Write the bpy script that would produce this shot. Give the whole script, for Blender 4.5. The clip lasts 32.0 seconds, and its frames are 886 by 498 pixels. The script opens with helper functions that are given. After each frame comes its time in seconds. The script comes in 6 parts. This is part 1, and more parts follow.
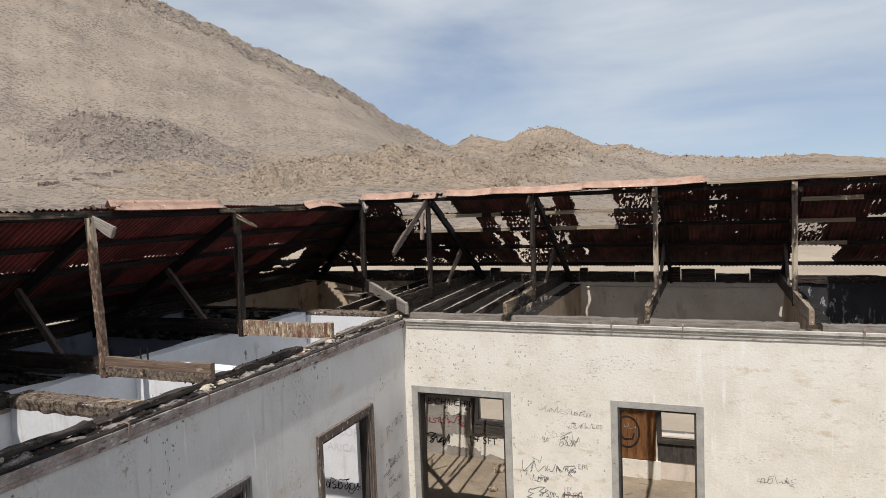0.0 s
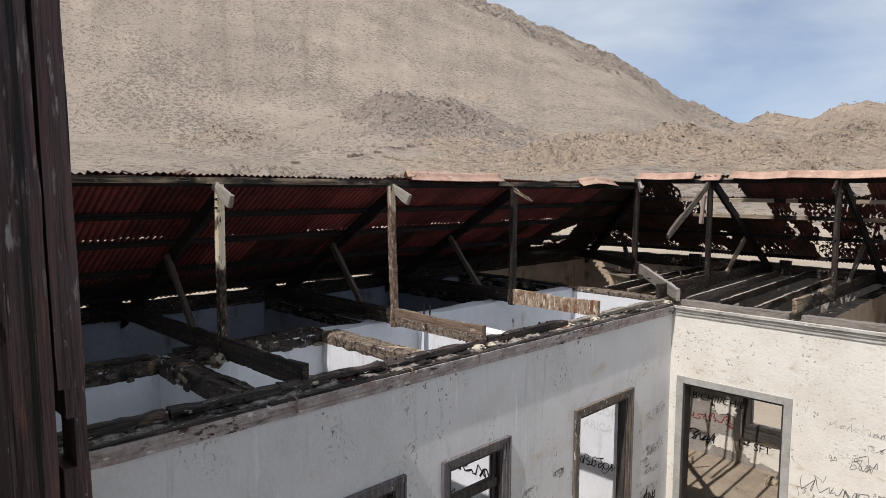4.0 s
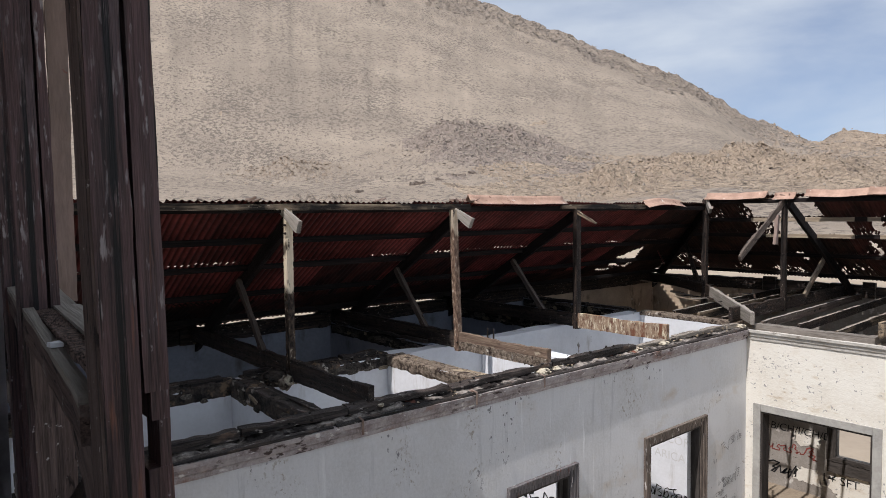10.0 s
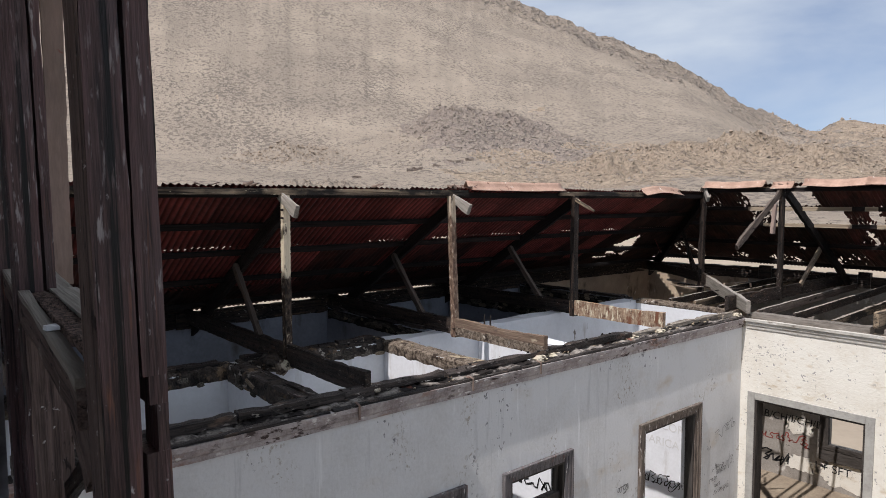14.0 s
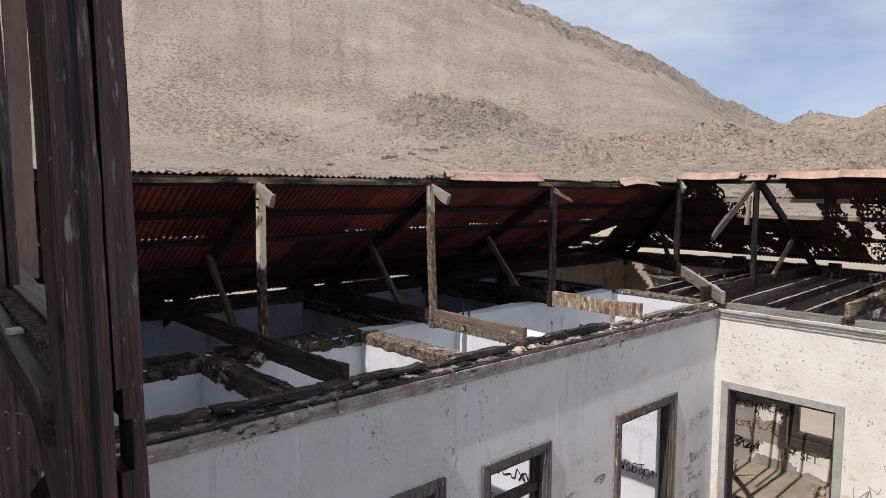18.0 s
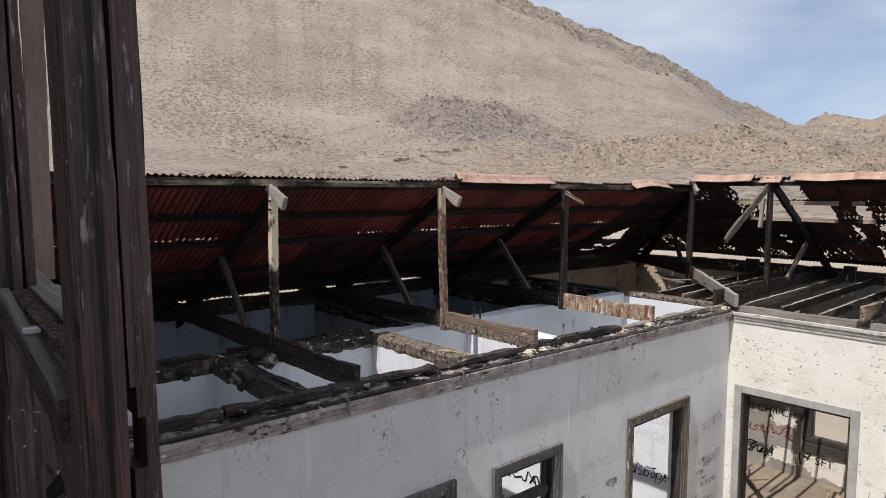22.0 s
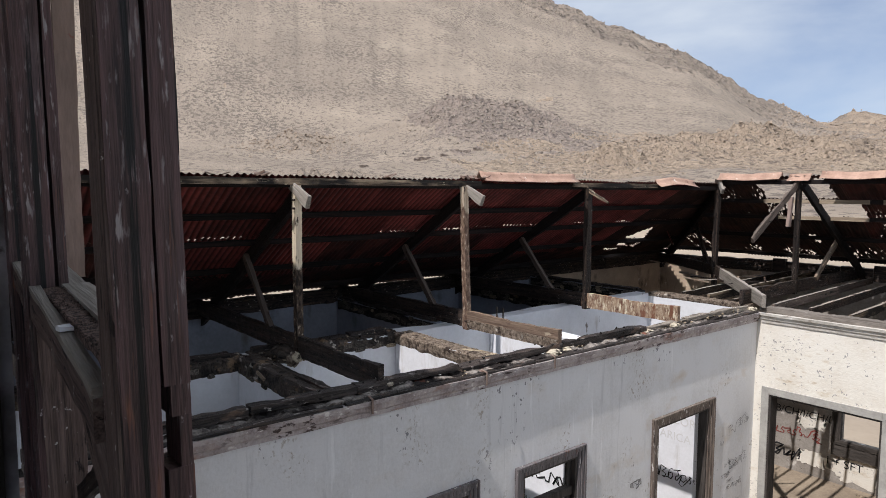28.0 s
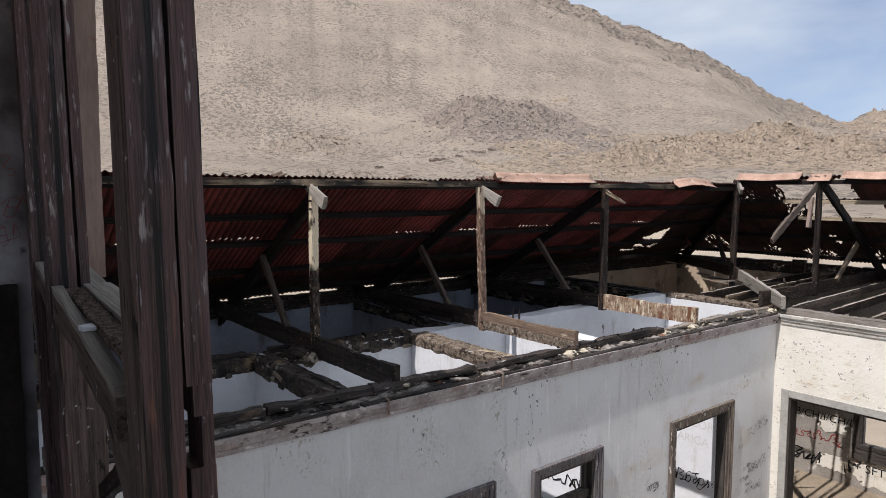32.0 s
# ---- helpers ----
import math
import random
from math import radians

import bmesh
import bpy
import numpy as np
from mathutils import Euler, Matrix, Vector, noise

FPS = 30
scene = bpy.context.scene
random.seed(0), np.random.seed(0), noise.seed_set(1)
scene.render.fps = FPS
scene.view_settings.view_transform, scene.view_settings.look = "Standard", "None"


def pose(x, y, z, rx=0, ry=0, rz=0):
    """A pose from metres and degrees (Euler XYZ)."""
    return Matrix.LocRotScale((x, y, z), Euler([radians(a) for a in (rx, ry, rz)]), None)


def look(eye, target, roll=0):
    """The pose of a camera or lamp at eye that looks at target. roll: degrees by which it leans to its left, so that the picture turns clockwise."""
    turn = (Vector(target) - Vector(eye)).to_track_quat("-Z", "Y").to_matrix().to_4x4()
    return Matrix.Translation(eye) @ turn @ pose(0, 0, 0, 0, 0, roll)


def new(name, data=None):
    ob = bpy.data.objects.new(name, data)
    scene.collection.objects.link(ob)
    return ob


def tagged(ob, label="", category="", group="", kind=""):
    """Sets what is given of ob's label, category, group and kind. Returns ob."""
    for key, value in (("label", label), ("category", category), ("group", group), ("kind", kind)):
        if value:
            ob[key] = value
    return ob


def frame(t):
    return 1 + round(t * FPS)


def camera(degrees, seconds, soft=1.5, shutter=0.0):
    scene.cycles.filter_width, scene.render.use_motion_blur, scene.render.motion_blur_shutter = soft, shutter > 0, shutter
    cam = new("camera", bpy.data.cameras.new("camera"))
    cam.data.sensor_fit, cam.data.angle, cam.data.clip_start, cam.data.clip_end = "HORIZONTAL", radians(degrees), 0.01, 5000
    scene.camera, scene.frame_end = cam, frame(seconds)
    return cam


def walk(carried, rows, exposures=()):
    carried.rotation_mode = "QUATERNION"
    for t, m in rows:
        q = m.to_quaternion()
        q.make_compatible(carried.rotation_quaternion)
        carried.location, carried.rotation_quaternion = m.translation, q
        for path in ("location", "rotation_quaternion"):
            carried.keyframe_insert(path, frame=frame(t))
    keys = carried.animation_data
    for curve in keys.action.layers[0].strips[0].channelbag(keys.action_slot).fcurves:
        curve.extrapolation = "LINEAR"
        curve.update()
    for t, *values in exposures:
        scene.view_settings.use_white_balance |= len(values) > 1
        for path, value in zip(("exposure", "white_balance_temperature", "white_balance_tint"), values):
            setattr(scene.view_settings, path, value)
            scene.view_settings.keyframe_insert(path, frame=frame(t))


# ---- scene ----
cam = camera(67.7, 32.0, soft=0.5)
PATH = [
    (0, (4.981, -10.308, 6.067), (4.2325, -8.4577, 5.9382), -2.18),
    (0.5, (4.940, -10.331, 6.071), (3.9958, -8.5723, 5.9431), -3.37),
    (1, (4.906, -10.325, 6.050), (3.7683, -8.6926, 5.8504), -1.66),
    (1.5, (4.871, -10.353, 6.027), (3.6272, -8.7990, 5.8326), -0.72),
    (2, (4.946, -10.400, 5.990), (3.6050, -8.9250, 5.8298), -0.85),
    (2.5, (4.953, -10.409, 6.019), (3.5843, -8.9608, 5.8465), -0.49),
    (4.5, (4.996, -10.422, 6.052), (3.5597, -9.0413, 5.8834), 0.47),
    (5, (4.971, -10.430, 6.052), (3.4679, -9.1150, 5.9435), 0.45),
    (5.5, (4.972, -10.440, 6.031), (3.4226, -9.1773, 5.9508), 0.83),
    (6, (4.960, -10.431, 6.038), (3.4321, -9.1497, 5.8897), -0.58),
    (6.5, (4.985, -10.449, 6.032), (3.4656, -9.1553, 5.8996), 0.17),
    (7, (4.975, -10.437, 6.014), (3.4955, -9.1063, 5.8096), -0.91),
    (7.5, (4.985, -10.439, 6.010), (3.4574, -9.1618, 5.8238), -1.10),
    (8, (4.983, -10.435, 6.007), (3.4659, -9.1416, 5.8394), -1.01),
    (8.5, (4.993, -10.437, 6.010), (3.4612, -9.1566, 5.8865), -1.00),
    (9, (4.973, -10.437, 6.009), (3.4161, -9.1869, 5.8991), -0.93),
    (9.5, (4.996, -10.441, 6.015), (3.4529, -9.1737, 5.9109), -0.93),
    (10, (4.997, -10.438, 6.014), (3.4581, -9.1641, 5.9129), -0.70),
    (10.5, (5.001, -10.437, 6.019), (3.4587, -9.1701, 5.8862), -0.41),
    (11, (4.986, -10.435, 6.011), (3.4715, -9.1370, 5.8625), -1.68),
    (11.5, (4.989, -10.432, 6.011), (3.5164, -9.0952, 5.7980), 0.04),
    (12, (4.985, -10.435, 6.013), (3.5134, -9.0940, 5.8186), 0.02),
    (12.5, (4.999, -10.442, 6.015), (3.5206, -9.1056, 5.8425), -0.09),
    (13, (5.006, -10.440, 6.017), (3.5489, -9.0777, 5.8699), -0.11),
    (13.5, (4.990, -10.441, 6.013), (3.5074, -9.1084, 5.8565), -0.09),
    (14, (4.977, -10.436, 6.011), (3.4466, -9.1564, 5.8687), -0.18),
    (14.5, (4.971, -10.430, 6.006), (3.4257, -9.1707, 5.8460), -0.35),
    (15, (4.981, -10.429, 6.009), (3.4506, -9.1513, 5.8567), -0.48),
    (15.5, (4.981, -10.425, 6.011), (3.4709, -9.1206, 5.8709), -0.44),
    (17.5, (4.873, -10.417, 6.032), (3.3805, -9.0955, 5.8693), 0.27),
    (18, (4.870, -10.413, 6.029), (3.3920, -9.0767, 5.8520), 0.21),
    (18.5, (4.880, -10.414, 6.035), (3.4143, -9.0622, 5.8793), 0.53),
    (19, (4.874, -10.410, 6.034), (3.4062, -9.0599, 5.8824), 0.62),
    (19.5, (4.877, -10.413, 6.033), (3.3943, -9.0783, 5.8855), 0.14),
    (20, (4.894, -10.417, 6.031), (3.4264, -9.0699, 5.8580), 0.54),
    (20.5, (4.861, -10.412, 6.031), (3.3775, -9.0844, 5.8438), 0.24),
    (21, (4.879, -10.420, 6.028), (3.3752, -9.1135, 5.8548), 0.03),
    (21.5, (4.881, -10.415, 6.027), (3.3852, -9.1003, 5.8441), 0.18),
    (22, (4.886, -10.417, 6.028), (3.3840, -9.1070, 5.8580), 0.20),
    (22.5, (4.880, -10.420, 6.028), (3.3795, -9.1084, 5.8652), 0.30),
    (23, (4.876, -10.414, 6.028), (3.3716, -9.1087, 5.8501), 0.29),
    (23.5, (4.879, -10.422, 6.029), (3.3753, -9.1141, 5.8541), 0.24),
    (24, (4.885, -10.422, 6.025), (3.3840, -9.1121, 5.8506), 0.07),
    (24.5, (4.879, -10.418, 6.030), (3.3800, -9.1049, 5.8593), -0.09),
    (25, (4.889, -10.417, 6.030), (3.3984, -9.0920, 5.8800), -0.21),
    (25.5, (4.883, -10.420, 6.030), (3.3985, -9.0882, 5.8749), 0.09),
    (26, (4.869, -10.423, 6.029), (3.3696, -9.1069, 5.8888), 0.22),
    (26.5, (4.864, -10.425, 6.029), (3.3360, -9.1437, 5.8801), -0.37),
    (28.5, (4.839, -10.419, 6.023), (3.2992, -9.1555, 5.8432), 0.22),
    (29, (4.846, -10.413, 6.023), (3.3113, -9.1445, 5.8321), 0.04),
    (29.5, (4.847, -10.412, 6.021), (3.3107, -9.1456, 5.8270), 0.01),
    (30, (4.839, -10.407, 6.019), (3.3148, -9.1287, 5.8133), 0.03),
    (30.5, (4.840, -10.406, 6.021), (3.3185, -9.1221, 5.8334), 0.55),
    (31, (4.837, -10.407, 6.020), (3.3053, -9.1391, 5.8095), 0.37),
    (31.5, (4.829, -10.414, 6.020), (3.2641, -9.1843, 5.8242), 0.58),
    (32, (4.826, -10.427, 6.022), (3.2569, -9.1992, 5.8515), 0.08),
]
walk(cam, [(t, look(eye, target, roll)) for t, eye, target, roll in PATH], [(0, 0.03, 6640, 11), (2, 0.08, 6560, 11), (6, 0.14, 6430, 13), (13, 0.14, 6410, 13), (32, 0.21, 6410, 13)])

# ---------------------------------------------------------------- light
SUN = Vector((0.075, -0.53, 0.845)).normalized()        # towards the sun
sun = bpy.data.lights.new("sun", "SUN")
sun.energy, sun.angle, sun.color = 3.9, radians(0.55), (1.0, 0.955, 0.905)
new("sun", sun).matrix_world = look((0, 0, 60), Vector((0, 0, 60)) - SUN)

world = bpy.data.worlds.new("sky")
scene.world = world
world.use_nodes = True
wn, wl = world.node_tree.nodes, world.node_tree.links
wn.clear()
w_out, w_bg, w_sky = wn.new("ShaderNodeOutputWorld"), wn.new("ShaderNodeBackground"), wn.new("ShaderNodeTexSky")
w_sky.sky_type, w_sky.sun_disc = "NISHITA", False
w_sky.sun_elevation = math.asin(SUN.z)
w_sky.sun_rotation = math.atan2(SUN.x, SUN.y)
w_sky.air_density, w_sky.dust_density, w_sky.altitude = 1.0, 0.8, 60
# thin streaky cloud, thicker overhead than near the horizon
w_tc, w_map = wn.new("ShaderNodeTexCoord"), wn.new("ShaderNodeMapping")
w_map.inputs["Scale"].default_value = (1.0, 1.3, 4.2)
w_map.inputs["Rotation"].default_value = (0.1, 0.22, 0.3)
w_n1, w_n2 = wn.new("ShaderNodeTexNoise"), wn.new("ShaderNodeTexNoise")
w_n1.inputs["Scale"].default_value, w_n1.inputs["Detail"].default_value, w_n1.inputs["Roughness"].default_value = 1.7, 8, 0.52
w_n1.inputs["Distortion"].default_value = 0.35
w_n2.inputs["Scale"].default_value, w_n2.inputs["Detail"].default_value = 6.0, 6
w_sep = wn.new("ShaderNodeSeparateXYZ")
w_up = wn.new("ShaderNodeMapRange")
w_up.inputs["From Min"].default_value, w_up.inputs["From Max"].default_value = 0.05, 0.34
w_up.inputs["To Min"].default_value, w_up.inputs["To Max"].default_value = -0.2, 0.12
w_add, w_add2 = wn.new("ShaderNodeMath"), wn.new("ShaderNodeMath")
w_add2.operation, w_add2.inputs[1].default_value = "MULTIPLY_ADD", 0.16
w_ramp = wn.new("ShaderNodeMapRange")
w_ramp.inputs["From Min"].default_value, w_ramp.inputs["From Max"].default_value = 0.41, 0.76
w_ramp.inputs["To Min"].default_value, w_ramp.inputs["To Max"].default_value = 0.22, 0.92        # a thin veil everywhere
w_mix = wn.new("ShaderNodeMix")
w_mix.data_type = "RGBA"
w_mix.inputs["B"].default_value = (6.2, 6.8, 7.3, 1)
wl.new(w_tc.outputs["Generated"], w_map.inputs["Vector"])
wl.new(w_map.outputs["Vector"], w_n1.inputs["Vector"])
wl.new(w_map.outputs["Vector"], w_n2.inputs["Vector"])
wl.new(w_tc.outputs["Generated"], w_sep.inputs["Vector"])
wl.new(w_sep.outputs["Z"], w_up.inputs["Value"])
wl.new(w_n1.outputs["Fac"], w_add.inputs[0])
wl.new(w_up.outputs["Result"], w_add.inputs[1])
wl.new(w_n2.outputs["Fac"], w_add2.inputs[0])
wl.new(w_add.outputs[0], w_add2.inputs[2])
wl.new(w_add2.outputs[0], w_ramp.inputs["Value"])
wl.new(w_ramp.outputs["Result"], w_mix.inputs["Factor"])
w_lift = wn.new("ShaderNodeVectorMath")        # clear air: the haze band stays below the hills
w_lift.operation, w_lift.inputs[1].default_value = "ADD", (0, 0, 0.08)
wl.new(w_tc.outputs["Generated"], w_lift.inputs[0])
wl.new(w_lift.outputs["Vector"], w_sky.inputs["Vector"])
w_tint = wn.new("ShaderNodeMix")
w_tint.data_type, w_tint.blend_type = "RGBA", "MULTIPLY"
w_tint.inputs["Factor"].default_value = 1.0
w_tint.inputs["B"].default_value = (1.06, 1.03, 1.06, 1)
wl.new(w_sky.outputs["Color"], w_tint.inputs["A"])
wl.new(w_tint.outputs["Result"], w_mix.inputs["A"])
wl.new(w_mix.outputs["Result"], w_bg.inputs["Color"])
w_bg.inputs["Strength"].default_value = 0.106
wl.new(w_bg.outputs[0], w_out.inputs["Surface"])

# ---------------------------------------------------------------- materials


def material(name, base, dark, scale=3.0, rough=0.9, stretch=(1, 1, 1), bump=0.3, fine=40.0, metal=0.0, extra=None, contrast=(0.35, 0.7), obrand=0.0, relief=0.02):
    """Two colours mixed by coarse and fine noise in object space, with relief. extra: (colour, scale, low, high, stretch) stains on top."""
    m = bpy.data.materials.new(name)
    m.use_nodes = True
    n, l = m.node_tree.nodes, m.node_tree.links
    b = n["Principled BSDF"]
    b.inputs["Roughness"].default_value, b.inputs["Metallic"].default_value = rough, metal
    b.inputs["Specular IOR Level"].default_value = 0.25
    tc = n.new("ShaderNodeTexCoord")
    mp = n.new("ShaderNodeMapping")
    mp.inputs["Scale"].default_value = stretch
    l.new(tc.outputs["Object"], mp.inputs["Vector"])
    vec = mp.outputs["Vector"]
    if obrand:
        oi = n.new("ShaderNodeObjectInfo")
        va = n.new("ShaderNodeVectorMath")
        va.operation = "ADD"
        sc = n.new("ShaderNodeMath")
        sc.operation, sc.inputs[1].default_value = "MULTIPLY", 37.0
        l.new(oi.outputs["Random"], sc.inputs[0])
        l.new(vec, va.inputs[0])
        l.new(sc.outputs[0], va.inputs[1])
        vec = va.outputs[0]
    n1, n2 = n.new("ShaderNodeTexNoise"), n.new("ShaderNodeTexNoise")
    for node, s, d in ((n1, scale, 6), (n2, fine, 5)):
        node.inputs["Scale"].default_value, node.inputs["Detail"].default_value, node.inputs["Roughness"].default_value = s, d, 0.62
        l.new(vec, node.inputs["Vector"])
    add = n.new("ShaderNodeMath")
    add.operation, add.inputs[1].default_value = "MULTIPLY_ADD", 0.45
    l.new(n2.outputs["Fac"], add.inputs[0])
    l.new(n1.outputs["Fac"], add.inputs[2])
    rg = n.new("ShaderNodeMapRange")
    rg.inputs["From Min"].default_value, rg.inputs["From Max"].default_value = contrast[0] + 0.22, contrast[1] + 0.22
    l.new(add.outputs[0], rg.inputs["Value"])
    mix = n.new("ShaderNodeMix")
    mix.data_type = "RGBA"
    mix.inputs["A"].default_value, mix.inputs["B"].default_value = (*dark, 1), (*base, 1)
    l.new(rg.outputs["Result"], mix.inputs["Factor"])
    col = mix.outputs["Result"]
    for colour, s, low, high, st, *gate in extra or ():
        mp2, n3, r3, mx = n.new("ShaderNodeMapping"), n.new("ShaderNodeTexNoise"), n.new("ShaderNodeMapRange"), n.new("ShaderNodeMix")
        mp2.inputs["Scale"].default_value = st
        mp2.inputs["Location"].default_value = (s * 1.7, s * 0.3, colour[0] * 11)
        l.new(tc.outputs["Object"], mp2.inputs["Vector"])
        l.new(mp2.outputs["Vector"], n3.inputs["Vector"])
        n3.inputs["Scale"].default_value, n3.inputs["Detail"].default_value, n3.inputs["Roughness"].default_value = s, 7, 0.6
        r3.inputs["From Min"].default_value, r3.inputs["From Max"].default_value = low, high
        l.new(n3.outputs["Fac"], r3.inputs["Value"])
        mx.data_type = "RGBA"
        mx.inputs["B"].default_value = (*colour, 1)
        fac = r3.outputs["Result"]
        if gate:                                # only inside broad patches of the given size
            n4, r4, ml = n.new("ShaderNodeTexNoise"), n.new("ShaderNodeMapRange"), n.new("ShaderNodeMath")
            n4.inputs["Scale"].default_value, n4.inputs["Detail"].default_value = gate[0], 3
            l.new(mp2.outputs["Vector"], n4.inputs["Vector"])
            r4.inputs["From Min"].default_value, r4.inputs["From Max"].default_value = gate[1], gate[2]
            l.new(n4.outputs["Fac"], r4.inputs["Value"])
            ml.operation = "MULTIPLY"
            l.new(fac, ml.inputs[0])
            l.new(r4.outputs["Result"], ml.inputs[1])
            fac = ml.outputs[0]
        l.new(fac, mx.inputs["Factor"])
        l.new(col, mx.inputs["A"])
        col = mx.outputs["Result"]
    if obrand:
        hs = n.new("ShaderNodeHueSaturation")
        vr = n.new("ShaderNodeMapRange")
        vr.inputs["To Min"].default_value, vr.inputs["To Max"].default_value = 1 - obrand, 1 + obrand
        l.new(oi.outputs["Random"], vr.inputs["Value"])
        l.new(vr.outputs["Result"], hs.inputs["Value"])
        l.new(col, hs.inputs["Color"])
        col = hs.outputs["Color"]
    l.new(col, b.inputs["Base Color"])
    bp = n.new("ShaderNodeBump")
    bp.inputs["Strength"].default_value, bp.inputs["Distance"].default_value = bump, relief
    l.new(add.outputs[0], bp.inputs["Height"])
    l.new(bp.outputs["Normal"], b.inputs["Normal"])
    return m


def charred_below(args, keys, burnt, black, fleck, level):
    """A post whose foot is burnt: pale wood above the level (along its own length), flecked char below, with a frayed edge."""
    m = material(*args, **keys)
    n, l = m.node_tree.nodes, m.node_tree.links
    b = n["Principled BSDF"]
    src = b.inputs["Base Color"].links[0].from_socket
    tc, sep, mp, n1, n2, add, rg, r2, r3, m1, m2, m3 = (n.new("ShaderNode" + k) for k in ("TexCoord", "SeparateXYZ", "Mapping", "TexNoise", "TexNoise", "Math", "MapRange", "MapRange", "MapRange", "Mix", "Mix", "Mix"))
    mp.inputs["Scale"].default_value = (4, 4, 1.6)
    l.new(tc.outputs["Object"], mp.inputs["Vector"])
    l.new(tc.outputs["Object"], sep.inputs["Vector"])
    for node, q in ((n1, 3.5), (n2, 9.0)):
        node.inputs["Scale"].default_value, node.inputs["Detail"].default_value = q, 6
        l.new(mp.outputs["Vector"], node.inputs["Vector"])
    add.operation, add.inputs[1].default_value = "MULTIPLY_ADD", 0.9
    l.new(n1.outputs["Fac"], add.inputs[0])
    l.new(sep.outputs["Z"], add.inputs[2])
    for node, lo, hi, src2 in ((rg, level + 0.40, level + 0.52, add.outputs[0]), (r2, 0.38, 0.62, n2.outputs["Fac"]), (r3, 0.63, 0.69, n2.outputs["Fac"])):
        node.inputs["From Min"].default_value, node.inputs["From Max"].default_value = lo, hi
        l.new(src2, node.inputs["Value"])
    for node in (m1, m2, m3):
        node.data_type = "RGBA"
    m1.inputs["A"].default_value, m1.inputs["B"].default_value = (*black, 1), (*burnt, 1)
    l.new(r2.outputs["Result"], m1.inputs["Factor"])
    m2.inputs["B"].default_value = (*fleck, 1)
    l.new(m1.outputs["Result"], m2.inputs["A"])
    l.new(r3.outputs["Result"], m2.inputs["Factor"])
    l.new(m2.outputs["Result"], m3.inputs["A"])
    l.new(src, m3.inputs["B"])
    l.new(rg.outputs["Result"], m3.inputs["Factor"])
    l.new(m3.outputs["Result"], b.inputs["Base Color"])
    return m


GRAIN = (13, 13, 0.55)
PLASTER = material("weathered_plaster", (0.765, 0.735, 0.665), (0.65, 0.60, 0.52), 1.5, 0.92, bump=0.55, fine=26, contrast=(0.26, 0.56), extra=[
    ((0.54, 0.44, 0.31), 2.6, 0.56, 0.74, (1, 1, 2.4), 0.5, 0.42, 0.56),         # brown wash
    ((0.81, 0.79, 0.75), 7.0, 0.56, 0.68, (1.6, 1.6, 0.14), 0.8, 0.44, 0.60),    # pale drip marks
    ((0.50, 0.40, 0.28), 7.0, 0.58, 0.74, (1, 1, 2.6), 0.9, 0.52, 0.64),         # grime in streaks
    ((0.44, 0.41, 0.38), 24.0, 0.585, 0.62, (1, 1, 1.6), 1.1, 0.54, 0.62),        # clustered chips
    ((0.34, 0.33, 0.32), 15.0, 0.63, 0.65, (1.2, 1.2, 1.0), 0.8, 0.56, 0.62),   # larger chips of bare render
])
# weathered plaster of the shaded wall: cool, dim skylight is put into its colour
SHADEPLASTER = material("weathered_shade_plaster", (0.675, 0.675, 0.685), (0.56, 0.555, 0.55), 1.2, 0.92, bump=0.45, fine=26, contrast=(0.26, 0.56), extra=[
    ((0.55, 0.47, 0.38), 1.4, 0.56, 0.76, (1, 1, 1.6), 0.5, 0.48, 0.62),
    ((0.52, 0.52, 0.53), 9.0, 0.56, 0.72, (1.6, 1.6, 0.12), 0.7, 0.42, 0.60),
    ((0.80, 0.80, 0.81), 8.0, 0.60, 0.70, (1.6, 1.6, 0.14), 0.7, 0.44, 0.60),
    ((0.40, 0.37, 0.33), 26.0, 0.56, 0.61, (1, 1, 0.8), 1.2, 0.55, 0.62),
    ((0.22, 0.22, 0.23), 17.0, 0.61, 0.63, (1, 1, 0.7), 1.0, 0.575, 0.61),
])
BURNTIRON = material("burnt_iron", (0.075, 0.034, 0.028), (0.024, 0.017, 0.016), 3.0, 0.8, bump=0.2, fine=18, obrand=0.3)
WHITEWASH = material("whitewash", (0.80, 0.815, 0.85), (0.68, 0.69, 0.715), 1.3, 0.9, bump=0.15, fine=20, extra=[
    ((0.40, 0.37, 0.33), 2.0, 0.62, 0.76, (1.2, 1.2, 0.3)),
    ((0.20, 0.18, 0.16), 5.0, 0.68, 0.72, (1, 1, 0.4)),
])
LOOKOUTGREY = material("grimy_lookout_plaster", (0.42, 0.40, 0.41), (0.26, 0.245, 0.25), 1.4, 0.92, bump=0.3, fine=24, extra=[((0.07, 0.06, 0.058), 0.9, 0.50, 0.64, (1, 1, 0.8)), ((0.12, 0.105, 0.10), 9.0, 0.63, 0.70, (1, 1, 1))])
# dirty plaster, darkened further to carry the room's partial shade in its colour
DIMPLASTER = material("dirty_dimmed_plaster", (0.39, 0.365, 0.335), (0.24, 0.215, 0.19), 1.4, 0.92, bump=0.3, fine=24, extra=[((0.20, 0.17, 0.14), 1.6, 0.56, 0.72, (1, 1, 0.6)), ((0.66, 0.63, 0.59), 3.0, 0.60, 0.68, (1, 1, 1)), ((0.13, 0.115, 0.10), 12.0, 0.65, 0.70, (1, 1, 1))])
TANBOARD = material("tan_old_board", (0.40, 0.325, 0.24), (0.22, 0.17, 0.125), 2.5, 0.85, GRAIN, 0.8, 9, contrast=(0.3, 0.62))
